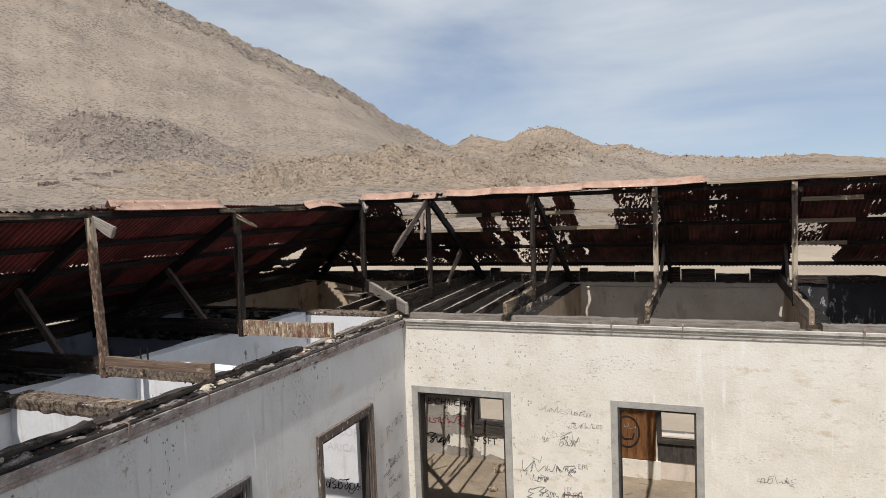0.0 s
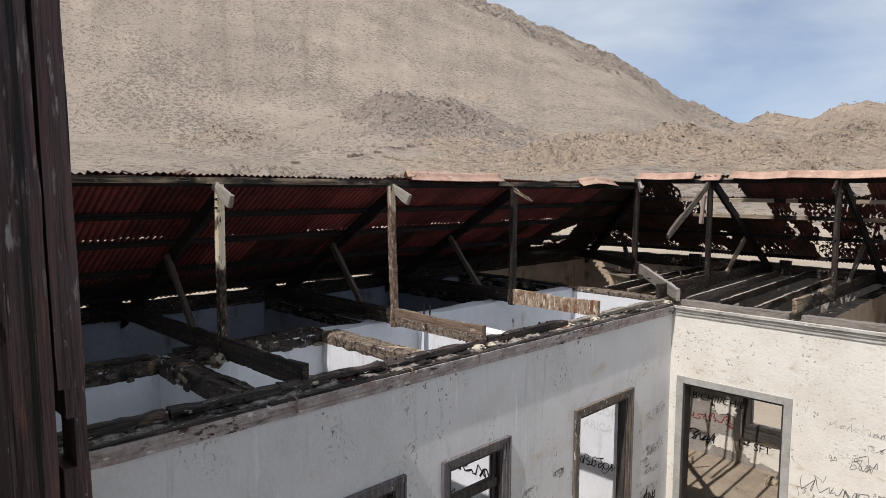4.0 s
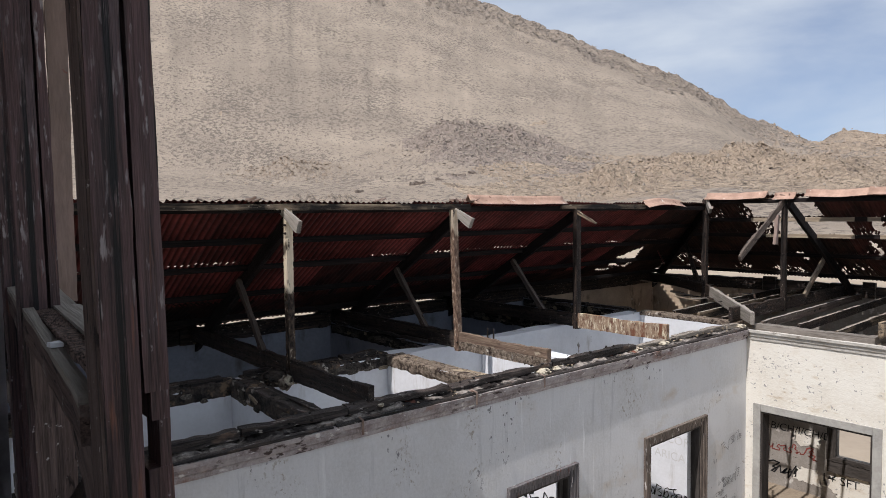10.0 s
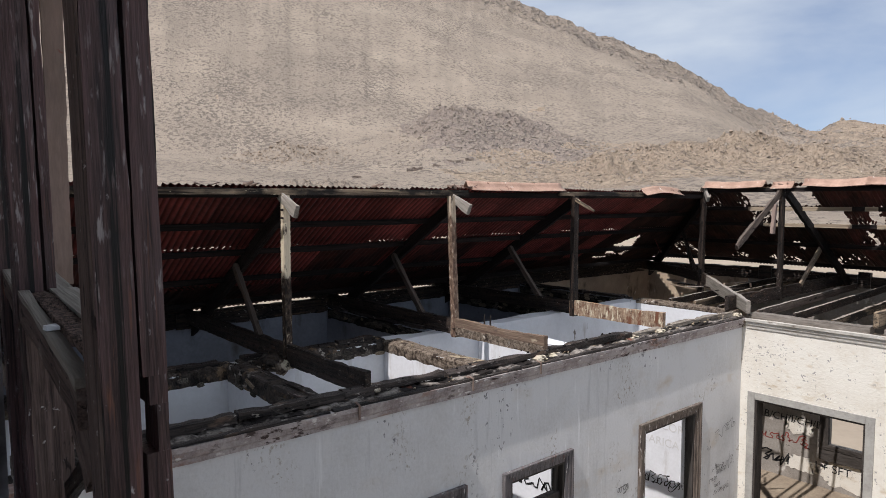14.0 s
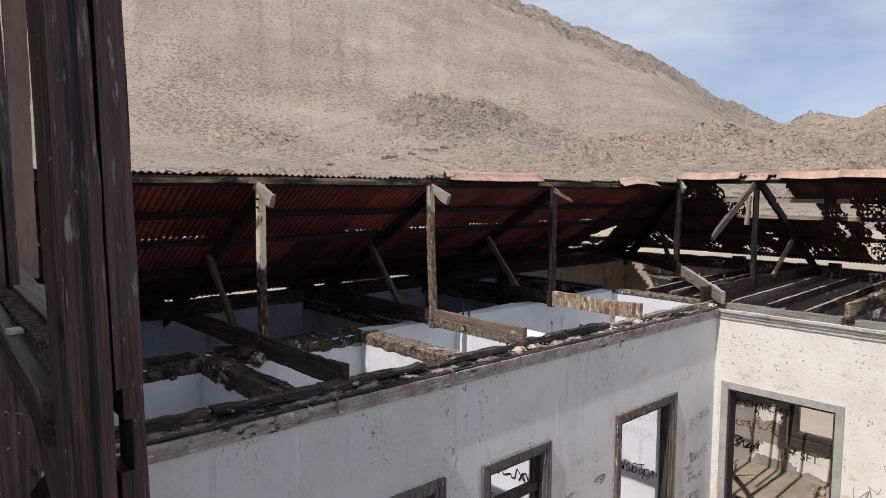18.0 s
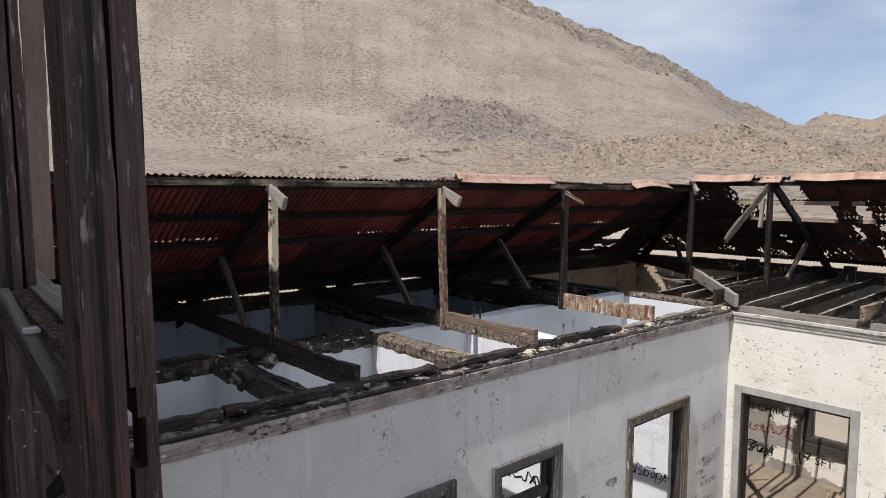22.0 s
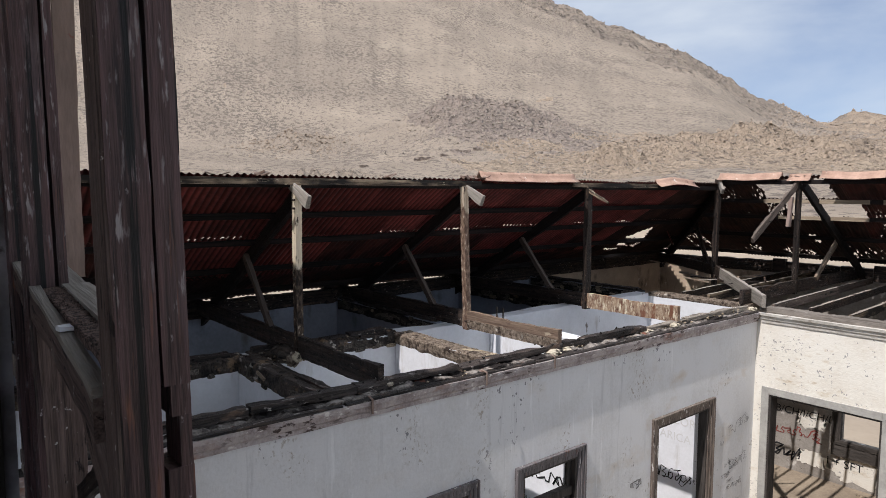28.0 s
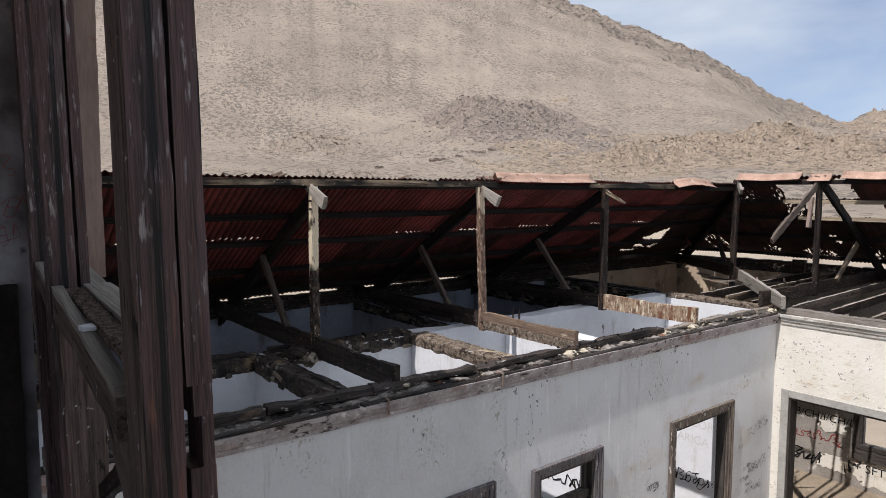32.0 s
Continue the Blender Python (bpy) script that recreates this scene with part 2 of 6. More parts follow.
GREYPLASTER = material("grey_plaster", (0.72, 0.645, 0.565), (0.55, 0.485, 0.42), 1.1, 0.92, bump=0.25, fine=22, extra=[((0.33, 0.285, 0.24), 2.2, 0.6, 0.75, (1, 1, 0.3)), ((0.22, 0.20, 0.18), 14.0, 0.66, 0.70, (1, 1, 1))])
BLUEPLASTER = material("blue_grey_plaster", (0.30, 0.325, 0.385), (0.21, 0.225, 0.26), 1.2, 0.92, bump=0.2, fine=18, extra=[((0.10, 0.09, 0.085), 2.0, 0.58, 0.72, (1, 1, 0.5))])
DARKPLASTER = material("brown_stained_plaster", (0.60, 0.48, 0.355), (0.40, 0.31, 0.23), 1.5, 0.95, bump=0.3, extra=[((0.13, 0.10, 0.08), 2.5, 0.58, 0.70, (1, 1, 0.5)), ((0.70, 0.64, 0.55), 5.0, 0.66, 0.7, (1, 1, 1))])
PEELING = material("peeling_paint", (0.050, 0.050, 0.055), (0.026, 0.026, 0.030), 1.5, 0.9, bump=0.3, extra=[((0.40, 0.40, 0.41), 6.0, 0.56, 0.60, (1.3, 1.3, 0.5), 0.5, 0.42, 0.60)])
CHARRED = material("charred_wall_top", (0.055, 0.046, 0.040), (0.009, 0.0085, 0.0085), 9.0, 0.9, bump=1.0, fine=34, contrast=(0.42, 0.72), relief=0.04, extra=[((0.33, 0.28, 0.21), 5.0, 0.635, 0.69, (1, 1, 1))])
RUBBLE = material("rubble_core", (0.46, 0.375, 0.265), (0.13, 0.10, 0.075), 11.0, 0.95, bump=1.0, fine=38, relief=0.04, contrast=(0.34, 0.62), extra=[((0.04, 0.033, 0.03), 5.0, 0.58, 0.66, (1, 1, 1))])
CHARTOP = material("charred_plank", (0.070, 0.056, 0.050), (0.011, 0.010, 0.010), 2.2, 0.5, GRAIN, 1.0, 10, obrand=0.25, contrast=(0.36, 0.64), relief=0.02, extra=[((0.16, 0.11, 0.082), 3.0, 0.58, 0.70, (3, 3, 1)), ((0.40, 0.37, 0.34), 6.0, 0.60, 0.65, (5, 5, 1.4), 1.2, 0.48, 0.58)])
GREYTOP = material("burnt_grey_plank", (0.36, 0.315, 0.265), (0.075, 0.06, 0.052), 2.2, 0.75, GRAIN, 1.0, 10, obrand=0.25, contrast=(0.32, 0.60), relief=0.02, extra=[((0.60, 0.55, 0.47), 6.0, 0.60, 0.66, (5, 5, 1.2)), ((0.02, 0.017, 0.016), 3.0, 0.57, 0.63, (2, 2, 1))])
STONE = material("sooty_stone", (0.20, 0.175, 0.145), (0.05, 0.043, 0.037), 7.0, 0.92, bump=0.7, fine=40, obrand=0.5, extra=[((0.02, 0.018, 0.017), 8.0, 0.50, 0.62, (1, 1, 0.6))])
TANSTONE = material("tan_mortar_stone", (0.44, 0.365, 0.265), (0.16, 0.125, 0.09), 7.0, 0.92, bump=0.7, fine=40, obrand=0.4, extra=[((0.07, 0.055, 0.045), 7.0, 0.56, 0.66, (1, 1, 0.6))])
CHAR = material("charred_timber", (0.066, 0.047, 0.038), (0.0115, 0.0095, 0.009), 2.2, 0.55, GRAIN, 1.0, 9, obrand=0.2, contrast=(0.38, 0.66), relief=0.02, extra=[((0.17, 0.105, 0.072), 3.0, 0.60, 0.72, (4, 4, 1)), ((0.42, 0.38, 0.34), 14.0, 0.62, 0.66, (3, 3, 1.2), 1.6, 0.46, 0.56), ((0.008, 0.007, 0.007), 6.0, 0.57, 0.61, (3, 3, 1.6))])
TIMBER = material("weathered_timber", (0.34, 0.27, 0.205), (0.15, 0.108, 0.078), 2.0, 0.85, GRAIN, 0.8, 9, obrand=0.15, contrast=(0.3, 0.66), extra=[((0.06, 0.045, 0.037), 2.2, 0.54, 0.66, (2.5, 2.5, 1)), ((0.58, 0.52, 0.42), 7.0, 0.64, 0.70, (4, 4, 1))])
SCORCHED = material("scorched_timber", (0.30, 0.23, 0.16), (0.035, 0.026, 0.021), 1.6, 0.85, GRAIN, 0.8, 9, obrand=0.15, contrast=(0.38, 0.6), extra=[((0.02, 0.017, 0.015), 1.6, 0.45, 0.58, (2.0, 2.0, 1)), ((0.62, 0.54, 0.40), 6.0, 0.64, 0.69, (4, 4, 1))])
OLDWOOD = material("dark_brown_timber", (0.135, 0.078, 0.077), (0.028, 0.0165, 0.0165), 2.0, 0.5, (24, 24, 0.9), 0.8, 9, contrast=(0.34, 0.62), relief=0.005, extra=[
    ((0.155, 0.122, 0.130), 2.2, 0.52, 0.74, (4, 4, 1.2), 0.45, 0.52, 0.64),      # greyed weathering, with the sky's lavender sheen painted in
    ((0.36, 0.33, 0.33), 6.0, 0.57, 0.65, (10, 10, 1.6), 0.4, 0.50, 0.57),         # worn pale grain
    ((0.46, 0.43, 0.43), 30.0, 0.66, 0.69, (1, 1, 0.6), 1.6, 0.52, 0.60),         # small nicks
    ((0.19, 0.085, 0.055), 6.0, 0.62, 0.72, (8, 8, 0.5)),                         # rusty brown streaks
    ((0.006, 0.005, 0.005), 2.0, 0.59, 0.63, (26, 26, 0.3)),                      # cracks
])
OLDWOOD.node_tree.nodes["Principled BSDF"].inputs["Specular IOR Level"].default_value = 0.4
OLDWOODB = material("grey_brown_timber", (0.175, 0.125, 0.108), (0.044, 0.030, 0.027), 2.4, 0.7, (22, 22, 0.7), 0.9, 9, contrast=(0.32, 0.64), relief=0.006, extra=[
    ((0.30, 0.265, 0.245), 2.0, 0.58, 0.70, (3, 3, 1.2), 0.6, 0.50, 0.60), ((0.02, 0.014, 0.013), 9.0, 0.60, 0.65, (4, 4, 1)), ((0.46, 0.43, 0.40), 30.0, 0.66, 0.69, (1, 1, 1))])
PINKWOOD = material("faded_pink_paint", (0.40, 0.29, 0.25), (0.25, 0.19, 0.16), 3.0, 0.8, (2, 2, 0.5), 0.4, 14, extra=[((0.28, 0.09, 0.07), 5.0, 0.66, 0.72, (2, 2, 2))])
REDUNDER = material("red_painted_iron", (0.285, 0.066, 0.060), (0.115, 0.036, 0.034), 2.4, 0.65, bump=0.15, fine=18, obrand=0.35, extra=[((0.034, 0.018, 0.017), 2.6, 0.52, 0.68, (1, 0.5, 1))])
REDDARK = material("dark_red_iron", (0.125, 0.042, 0.038), (0.05, 0.023, 0.022), 2.4, 0.7, bump=0.15, fine=18, obrand=0.35, extra=[((0.022, 0.014, 0.013), 2.6, 0.46, 0.64, (1, 0.5, 1))])
RUSTTOP = material("sun_bleached_iron", (0.30, 0.235, 0.195), (0.16, 0.105, 0.085), 2.0, 0.8, bump=0.15, fine=20, obrand=0.2)
FLASH = material("pink_ridge_iron", (0.49, 0.325, 0.25), (0.32, 0.205, 0.155), 5.0, 0.7, bump=0.4, fine=30, extra=[((0.68, 0.63, 0.57), 9.0, 0.64, 0.68, (1, 1, 1)), ((0.16, 0.08, 0.055), 7.0, 0.64, 0.70, (1, 1, 1))])
EARTH = material("earth_floor", (0.36, 0.30, 0.225), (0.23, 0.185, 0.14), 1.2, 0.95, bump=0.6, fine=18, extra=[((0.12, 0.1, 0.08), 3.0, 0.62, 0.7, (1, 1, 1))])
SCORCHEDTRIM = material("scorched_cornice", (0.47, 0.425, 0.42), (0.27, 0.225, 0.22), 5.0, 0.9, bump=1.0, fine=34, contrast=(0.32, 0.60), extra=[((0.30, 0.19, 0.155), 3.0, 0.54, 0.68, (1, 1, 2), 0.7, 0.46, 0.56), ((0.075, 0.055, 0.05), 7.0, 0.57, 0.62, (1, 1.0, 2.5), 0.6, 0.44, 0.56), ((0.68, 0.65, 0.63), 9.0, 0.60, 0.66, (1, 1, 2))])
ASHCRUST = material("ashy_crust", (0.33, 0.295, 0.265), (0.07, 0.06, 0.055), 9.0, 0.95, bump=1.0, fine=42, relief=0.04, contrast=(0.36, 0.60), extra=[((0.022, 0.018, 0.017), 3.0, 0.47, 0.56, (1, 1, 1)), ((0.20, 0.085, 0.06), 4.0, 0.62, 0.68, (1, 1, 1))])
BLACKCRUST = material("black_crust", (0.095, 0.075, 0.062), (0.014, 0.012, 0.0115), 9.0, 0.7, bump=1.0, fine=42, relief=0.04, contrast=(0.38, 0.66), extra=[((0.22, 0.15, 0.095), 7.0, 0.57, 0.66, (1, 1, 1)), ((0.40, 0.365, 0.32), 11.0, 0.57, 0.62, (1, 1, 1), 2.0, 0.47, 0.56)])
PALECRUST = material("pale_mortar", (0.62, 0.555, 0.44), (0.30, 0.25, 0.185), 14.0, 0.95, bump=1.0, fine=50, relief=0.03, contrast=(0.34, 0.6), extra=[((0.06, 0.05, 0.042), 9.0, 0.60, 0.66, (1, 1, 1))])
TANCRUST = material("tan_adobe_crust", (0.29, 0.235, 0.185), (0.075, 0.054, 0.041), 22.0, 0.95, bump=1.0, fine=70, relief=0.04, contrast=(0.36, 0.62), extra=[((0.05, 0.035, 0.028), 9.0, 0.55, 0.62, (1, 1, 1)), ((0.62, 0.57, 0.50), 14.0, 0.60, 0.66, (1, 1, 1), 1.6, 0.44, 0.56)])
WORNTRIM = material("dirty_white_trim", (0.60, 0.575, 0.53), (0.40, 0.37, 0.33), 3.0, 0.9, bump=0.8, fine=30, contrast=(0.32, 0.6), extra=[((0.22, 0.185, 0.155), 5.0, 0.58, 0.66, (1, 1, 3), 0.7, 0.44, 0.58), ((0.72, 0.70, 0.67), 8.0, 0.62, 0.68, (1, 1, 2))])
GREYTRIM = material("grey_painted_trim", (0.44, 0.43, 0.40), (0.31, 0.30, 0.28), 4.0, 0.8, bump=0.3, fine=30, extra=[((0.16, 0.14, 0.12), 7.0, 0.66, 0.72, (1, 1, 1))])
PALEROUGH = material("grey_weathered_board", (0.34, 0.31, 0.275), (0.19, 0.168, 0.147), 2.5, 0.85, GRAIN, 0.8, 9, contrast=(0.3, 0.62))
PLANKGREY = material("grey_old_plank", (0.25, 0.222, 0.195), (0.11, 0.095, 0.082), 2.5, 0.85, GRAIN, 0.8, 9, contrast=(0.3, 0.62), extra=[((0.42, 0.39, 0.35), 3.0, 0.66, 0.74, (4, 4, 1))])
SOOTBEAM = material("sooty_purlin", (0.027, 0.019, 0.018), (0.009, 0.0075, 0.0075), 2.2, 0.9, GRAIN, 0.8, 9, obrand=0.2, contrast=(0.38, 0.7))
PALEPOST = material("bleached_scorched_post", (0.56, 0.48, 0.37), (0.28, 0.21, 0.155), 2.0, 0.85, GRAIN, 0.9, 9, obrand=0.12, contrast=(0.3, 0.62), extra=[((0.05, 0.036, 0.03), 1.5, 0.49, 0.60, (2.2, 2.2, 1.0)), ((0.70, 0.64, 0.53), 7.0, 0.62, 0.68, (4, 4, 1))])
HALFBURNT = (("half_burnt_post", (0.68, 0.59, 0.45), (0.47, 0.38, 0.275), 2.0, 0.85, GRAIN, 0.9, 9), dict(contrast=(0.26, 0.56), relief=0.02, extra=[((0.07, 0.05, 0.04), 5.0, 0.60, 0.65, (3, 3, 1.0)), ((0.04, 0.03, 0.025), 12.0, 0.64, 0.68, (2, 2, 1))]), (0.105, 0.074, 0.055), (0.018, 0.014, 0.012), (0.44, 0.37, 0.28), 1.02)
BURNTPOST = charred_below(*HALFBURNT)
BROWNPOST = charred_below(("weathered_scorched_post", (0.60, 0.51, 0.395), (0.33, 0.25, 0.185), 2.0, 0.85, GRAIN, 0.9, 9), dict(contrast=(0.3, 0.62), relief=0.02, extra=[((0.06, 0.043, 0.035), 4.0, 0.57, 0.64, (3, 3, 1.0))]), (0.27, 0.185, 0.135), (0.10, 0.062, 0.046), (0.52, 0.45, 0.36), 1.6)
STRUTWOOD = material("smoked_strut", (0.150, 0.118, 0.100), (0.05, 0.038, 0.032), 2.2, 0.85, GRAIN, 0.9, 9, obrand=0.25, contrast=(0.3, 0.62), extra=[((0.40, 0.34, 0.28), 6.0, 0.63, 0.69, (4, 4, 1)), ((0.02, 0.017, 0.015), 5.0, 0.60, 0.66, (3, 3, 1))])
CRUSTED = material("crusted_red_timber", (0.36, 0.27, 0.19), (0.13, 0.062, 0.043), 2.6, 0.85, (2, 2.5, 5), 0.8, 9, contrast=(0.34, 0.6), extra=[((0.66, 0.60, 0.46), 4.0, 0.53, 0.62, (1.5, 1.5, 6)), ((0.17, 0.075, 0.045), 3.0, 0.54, 0.62, (1, 1, 3)), ((0.05, 0.035, 0.03), 3.0, 0.62, 0.70, (2, 2, 3))])
OLDTIE = material("brown_crusted_timber", (0.24, 0.175, 0.13), (0.11, 0.072, 0.055), 2.0, 0.85, GRAIN, 0.8, 9, contrast=(0.3, 0.66), extra=[((0.60, 0.52, 0.39), 4.0, 0.55, 0.62, (2, 2, 1.6), 1.2, 0.46, 0.56), ((0.10, 0.07, 0.055), 2.2, 0.58, 0.68, (2.5, 2.5, 1))])
DOORWOOD = material("varnished_door", (0.28, 0.13, 0.05), (0.10, 0.045, 0.02), 1.6, 0.6, (6, 6, 0.8), 0.3, 9)
FRAMEWOOD = material("weathered_brown_frame", (0.235, 0.195, 0.165), (0.10, 0.078, 0.068), 3.0, 0.75, (9, 9, 0.8), 0.6, 14, extra=[((0.58, 0.55, 0.52), 6.0, 0.62, 0.67, (3, 3, 0.8)), ((0.04, 0.032, 0.03), 5.0, 0.60, 0.66, (6, 6, 0.6))])
FRAMEGREY = material("weathered_grey_frame", (0.215, 0.20, 0.205), (0.085, 0.075, 0.078), 3.0, 0.7, (9, 9, 0.8), 0.6, 14, extra=[((0.55, 0.52, 0.50), 6.0, 0.63, 0.68, (3, 3, 0.8)), ((0.16, 0.075, 0.06), 5.0, 0.60, 0.68, (4, 4, 0.8))])
DARKJAMB = material("dark_jamb", (0.085, 0.075, 0.068), (0.035, 0.03, 0.027), 3.0, 0.85, (5, 5, 0.8), 0.5, 14)
GRIT = material("dark_grit", (0.24, 0.165, 0.14), (0.05, 0.04, 0.036), 60.0, 0.95, bump=1.0, fine=160, contrast=(0.4, 0.6))
OLDFLOOR = material("dark_floor_boards", (0.05, 0.04, 0.033), (0.02, 0.017, 0.015), 3.0, 0.9, bump=0.5, fine=30)
INK = material("black_spray_paint", (0.025, 0.025, 0.028), (0.012, 0.012, 0.013), 6.0, 0.7, bump=0.05)
INKRED = material("red_spray_paint", (0.30, 0.07, 0.06), (0.2, 0.05, 0.04), 6.0, 0.7, bump=0.05)
INKFAINT = material("washed_out_paint", (0.69, 0.69, 0.69), (0.60, 0.60, 0.60), 6.0, 0.8, bump=0.05)
INKGREY = material("faded_marker", (0.22, 0.215, 0.215), (0.15, 0.15, 0.15), 6.0, 0.8, bump=0.05)



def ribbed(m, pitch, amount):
    """Rib shading painted into a sheet's colour: darker where the wave rises, lighter where it dips."""
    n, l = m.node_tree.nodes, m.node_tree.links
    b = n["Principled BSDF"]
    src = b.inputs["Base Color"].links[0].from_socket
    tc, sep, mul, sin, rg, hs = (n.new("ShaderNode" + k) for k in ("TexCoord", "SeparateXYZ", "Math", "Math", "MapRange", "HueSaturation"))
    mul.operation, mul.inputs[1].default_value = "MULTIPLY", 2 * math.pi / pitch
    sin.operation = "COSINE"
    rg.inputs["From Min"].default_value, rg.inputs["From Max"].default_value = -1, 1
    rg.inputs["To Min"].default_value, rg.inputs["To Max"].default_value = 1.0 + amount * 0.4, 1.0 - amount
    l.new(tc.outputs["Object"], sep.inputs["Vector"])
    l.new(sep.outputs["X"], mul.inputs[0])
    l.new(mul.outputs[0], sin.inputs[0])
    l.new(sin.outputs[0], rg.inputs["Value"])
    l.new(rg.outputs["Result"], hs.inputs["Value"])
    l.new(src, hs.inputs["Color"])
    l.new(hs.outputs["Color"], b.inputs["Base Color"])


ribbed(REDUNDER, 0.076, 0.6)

# ---------------------------------------------------------------- mesh helpers


def part(name, bm, mat, parent=None, label=""):
    me = bpy.data.meshes.new(name)
    bm.to_mesh(me)
    bm.free()
    for m in (mat if isinstance(mat, (list, tuple)) else (mat,)):
        me.materials.append(m)
    ob = new(name, me)
    ob.parent = parent
    if label:
        ob["label"] = label
    return ob


def thing(name, label, category, group="", kind="", at=(0, 0, 0)):
    e = new(name)
    e.empty_display_size = 0.1
    e.location = at
    return tagged(e, label, category, group, kind)


def box(bm, x0, x1, y0, y1, z0, z1, mi=0):
    v = [bm.verts.new(c) for c in ((x0, y0, z0), (x1, y0, z0), (x1, y1, z0), (x0, y1, z0), (x0, y0, z1), (x1, y0, z1), (x1, y1, z1), (x0, y1, z1))]
    for q in ((3, 2, 1, 0), (4, 5, 6, 7), (0, 1, 5, 4), (1, 2, 6, 5), (2, 3, 7, 6), (3, 0, 4, 7)):
        bm.faces.new([v[i] for i in q]).material_index = mi
    return v


def beam(bm, a, b, w, h, rough=0.005, seg=0.05, up=(0, 0, 1), bite=0.0, mi=0, seed=Vector(), taper=0.0, chip=None):
    """A sawn timber from a to b (centre line), w across, h along up, its faces worn unevenly; bite eats into its edges."""
    a, b = Vector(a), Vector(b)
    chip = min(0.022, 0.2 * min(w, h)) if chip is None else chip
    d = (b - a).normalized()
    s = d.cross(Vector(up)).normalized()
    u = s.cross(d).normalized()
    n = max(2, int((b - a).length / seg))
    rings = []
    for i in range(n + 1):
        c = a.lerp(b, i / n)
        ring = []
        for ca, cb in ((-1, -1), (-0.0, -1), (1, -1), (1, 0.0), (1, 1), (0.0, 1), (-1, 1), (-1, -0.0)):
            f = 1 - taper * i / n
            p = c + s * (ca * w / 2 * min(1.0, f + 0.3)) + u * (cb * h / 2 * f)
            k = noise.noise((p + seed) * 9.0) * rough + noise.noise((p + seed) * 2.3) * rough * 1.5
            t = max(0.0, noise.noise((p + seed) * 3.1)) * bite if cb > 0 else 0.0
            if ca and cb:                       # splintered arrises
                t += chip * (max(0.0, noise.noise((p + seed) * 29.0)) + max(0.0, noise.noise((p + seed) * 6.3) - 0.3))
            p = p + s * (ca * (k - t * 0.5)) + u * (cb * (k - t))
            ring.append(bm.verts.new(p))
        rings.append(ring)
    for r0, r1 in zip(rings, rings[1:]):
        for j in range(8):
            bm.faces.new((r0[j], r0[(j + 1) % 8], r1[(j + 1) % 8], r1[j])).material_index = mi
    bm.faces.new(rings[0][::-1]).material_index = mi
    bm.faces.new(rings[-1]).material_index = mi


def timber(name, a, b, w, h, mat, parent, label="", up=(0, 0, 1), **k):
    """A timber as an object of its own, lying along its own z axis so that the grain follows it."""
    a, b = Vector(a), Vector(b)
    d = (b - a).normalized()
    s = d.cross(Vector(up)).normalized()
    m = Matrix((s, s.cross(d), d)).transposed().to_4x4()
    m.translation = a
    bm = bmesh.new()
    beam(bm, (0, 0, 0), (0, 0, (b - a).length), w, h, up=(0, 1, 0), seed=a * 1.7, **k)
    bmesh.ops.recalc_face_normals(bm, faces=bm.faces)
    ob = part(name, bm, mat, parent, label)
    ob.matrix_basis = m
    return ob


def wall_mesh(along, at0, thick, u0, u1, z0, z1, openings=(), rag=0.0, step=0.3, seed=0.0):
    """A wall along x or y: its visible face in the plane at0, its body going thick from there (signed); openings are (u0, u1, z0, z1). rag: ragged top."""
    us = sorted({u0, u1, *[o[0] for o in openings], *[o[1] for o in openings]})
    fine = []
    for a, b in zip(us, us[1:]):
        n = max(1, round((b - a) / step))
        fine += [a + (b - a) * i / n for i in range(n)]
    us = [*fine, us[-1]]
    zs = sorted({z0, z1, z1 - 0.18, *[o[2] for o in openings], *[o[3] for o in openings]})
    bm = bmesh.new()
    grid = {}

    def vert(i, j, k):
        if (i, j, k) not in grid:
            u, z, w = us[i], zs[j], at0 + thick * k
            if rag and j == len(zs) - 1:
                z += rag * (noise.noise(Vector((u * 2.3 + seed, k * 3.7, seed))) + 0.5 * noise.noise(Vector((u * 7.1, k * 5.0, seed))))
            grid[i, j, k] = bm.verts.new((u, w, z) if along == "x" else (w, u, z))
        return grid[i, j, k]

    def solid(i, j):
        if not (0 <= i < len(us) - 1 and 0 <= j < len(zs) - 1):
            return False
        u, z = (us[i] + us[i + 1]) / 2, (zs[j] + zs[j + 1]) / 2
        return not any(o[0] < u < o[1] and o[2] < z < o[3] for o in openings)

    for i in range(len(us) - 1):
        for j in range(len(zs) - 1):
            if not solid(i, j):
                continue
            for k in (0, 1):
                bm.faces.new([vert(i, j, k), vert(i + 1, j, k), vert(i + 1, j + 1, k), vert(i, j + 1, k)])
            for (di, dj), (p, q) in {(-1, 0): ((0, 0), (0, 1)), (1, 0): ((1, 0), (1, 1)), (0, -1): ((0, 0), (1, 0)), (0, 1): ((0, 1), (1, 1))}.items():
                if not solid(i + di, j + dj):
                    f = bm.faces.new([vert(i + p[0], j + p[1], 0), vert(i + q[0], j + q[1], 0), vert(i + q[0], j + q[1], 1), vert(i + p[0], j + p[1], 1)])
                    if (di, dj) == (0, 1) and j == len(zs) - 2:
                        f.material_index = 1
    bmesh.ops.recalc_face_normals(bm, faces=bm.faces)
    return bm


def wall(name, along, at0, thick, u0, u1, z0, z1, mat, label, openings=(), rag=0.05, top=None, seed=0.0):
    bm = wall_mesh(along, at0, thick, u0, u1, z0, z1, openings, rag, seed=seed)
    return tagged(part(name, bm, (mat, top or CHARRED)), label, "wall", kind="structure")

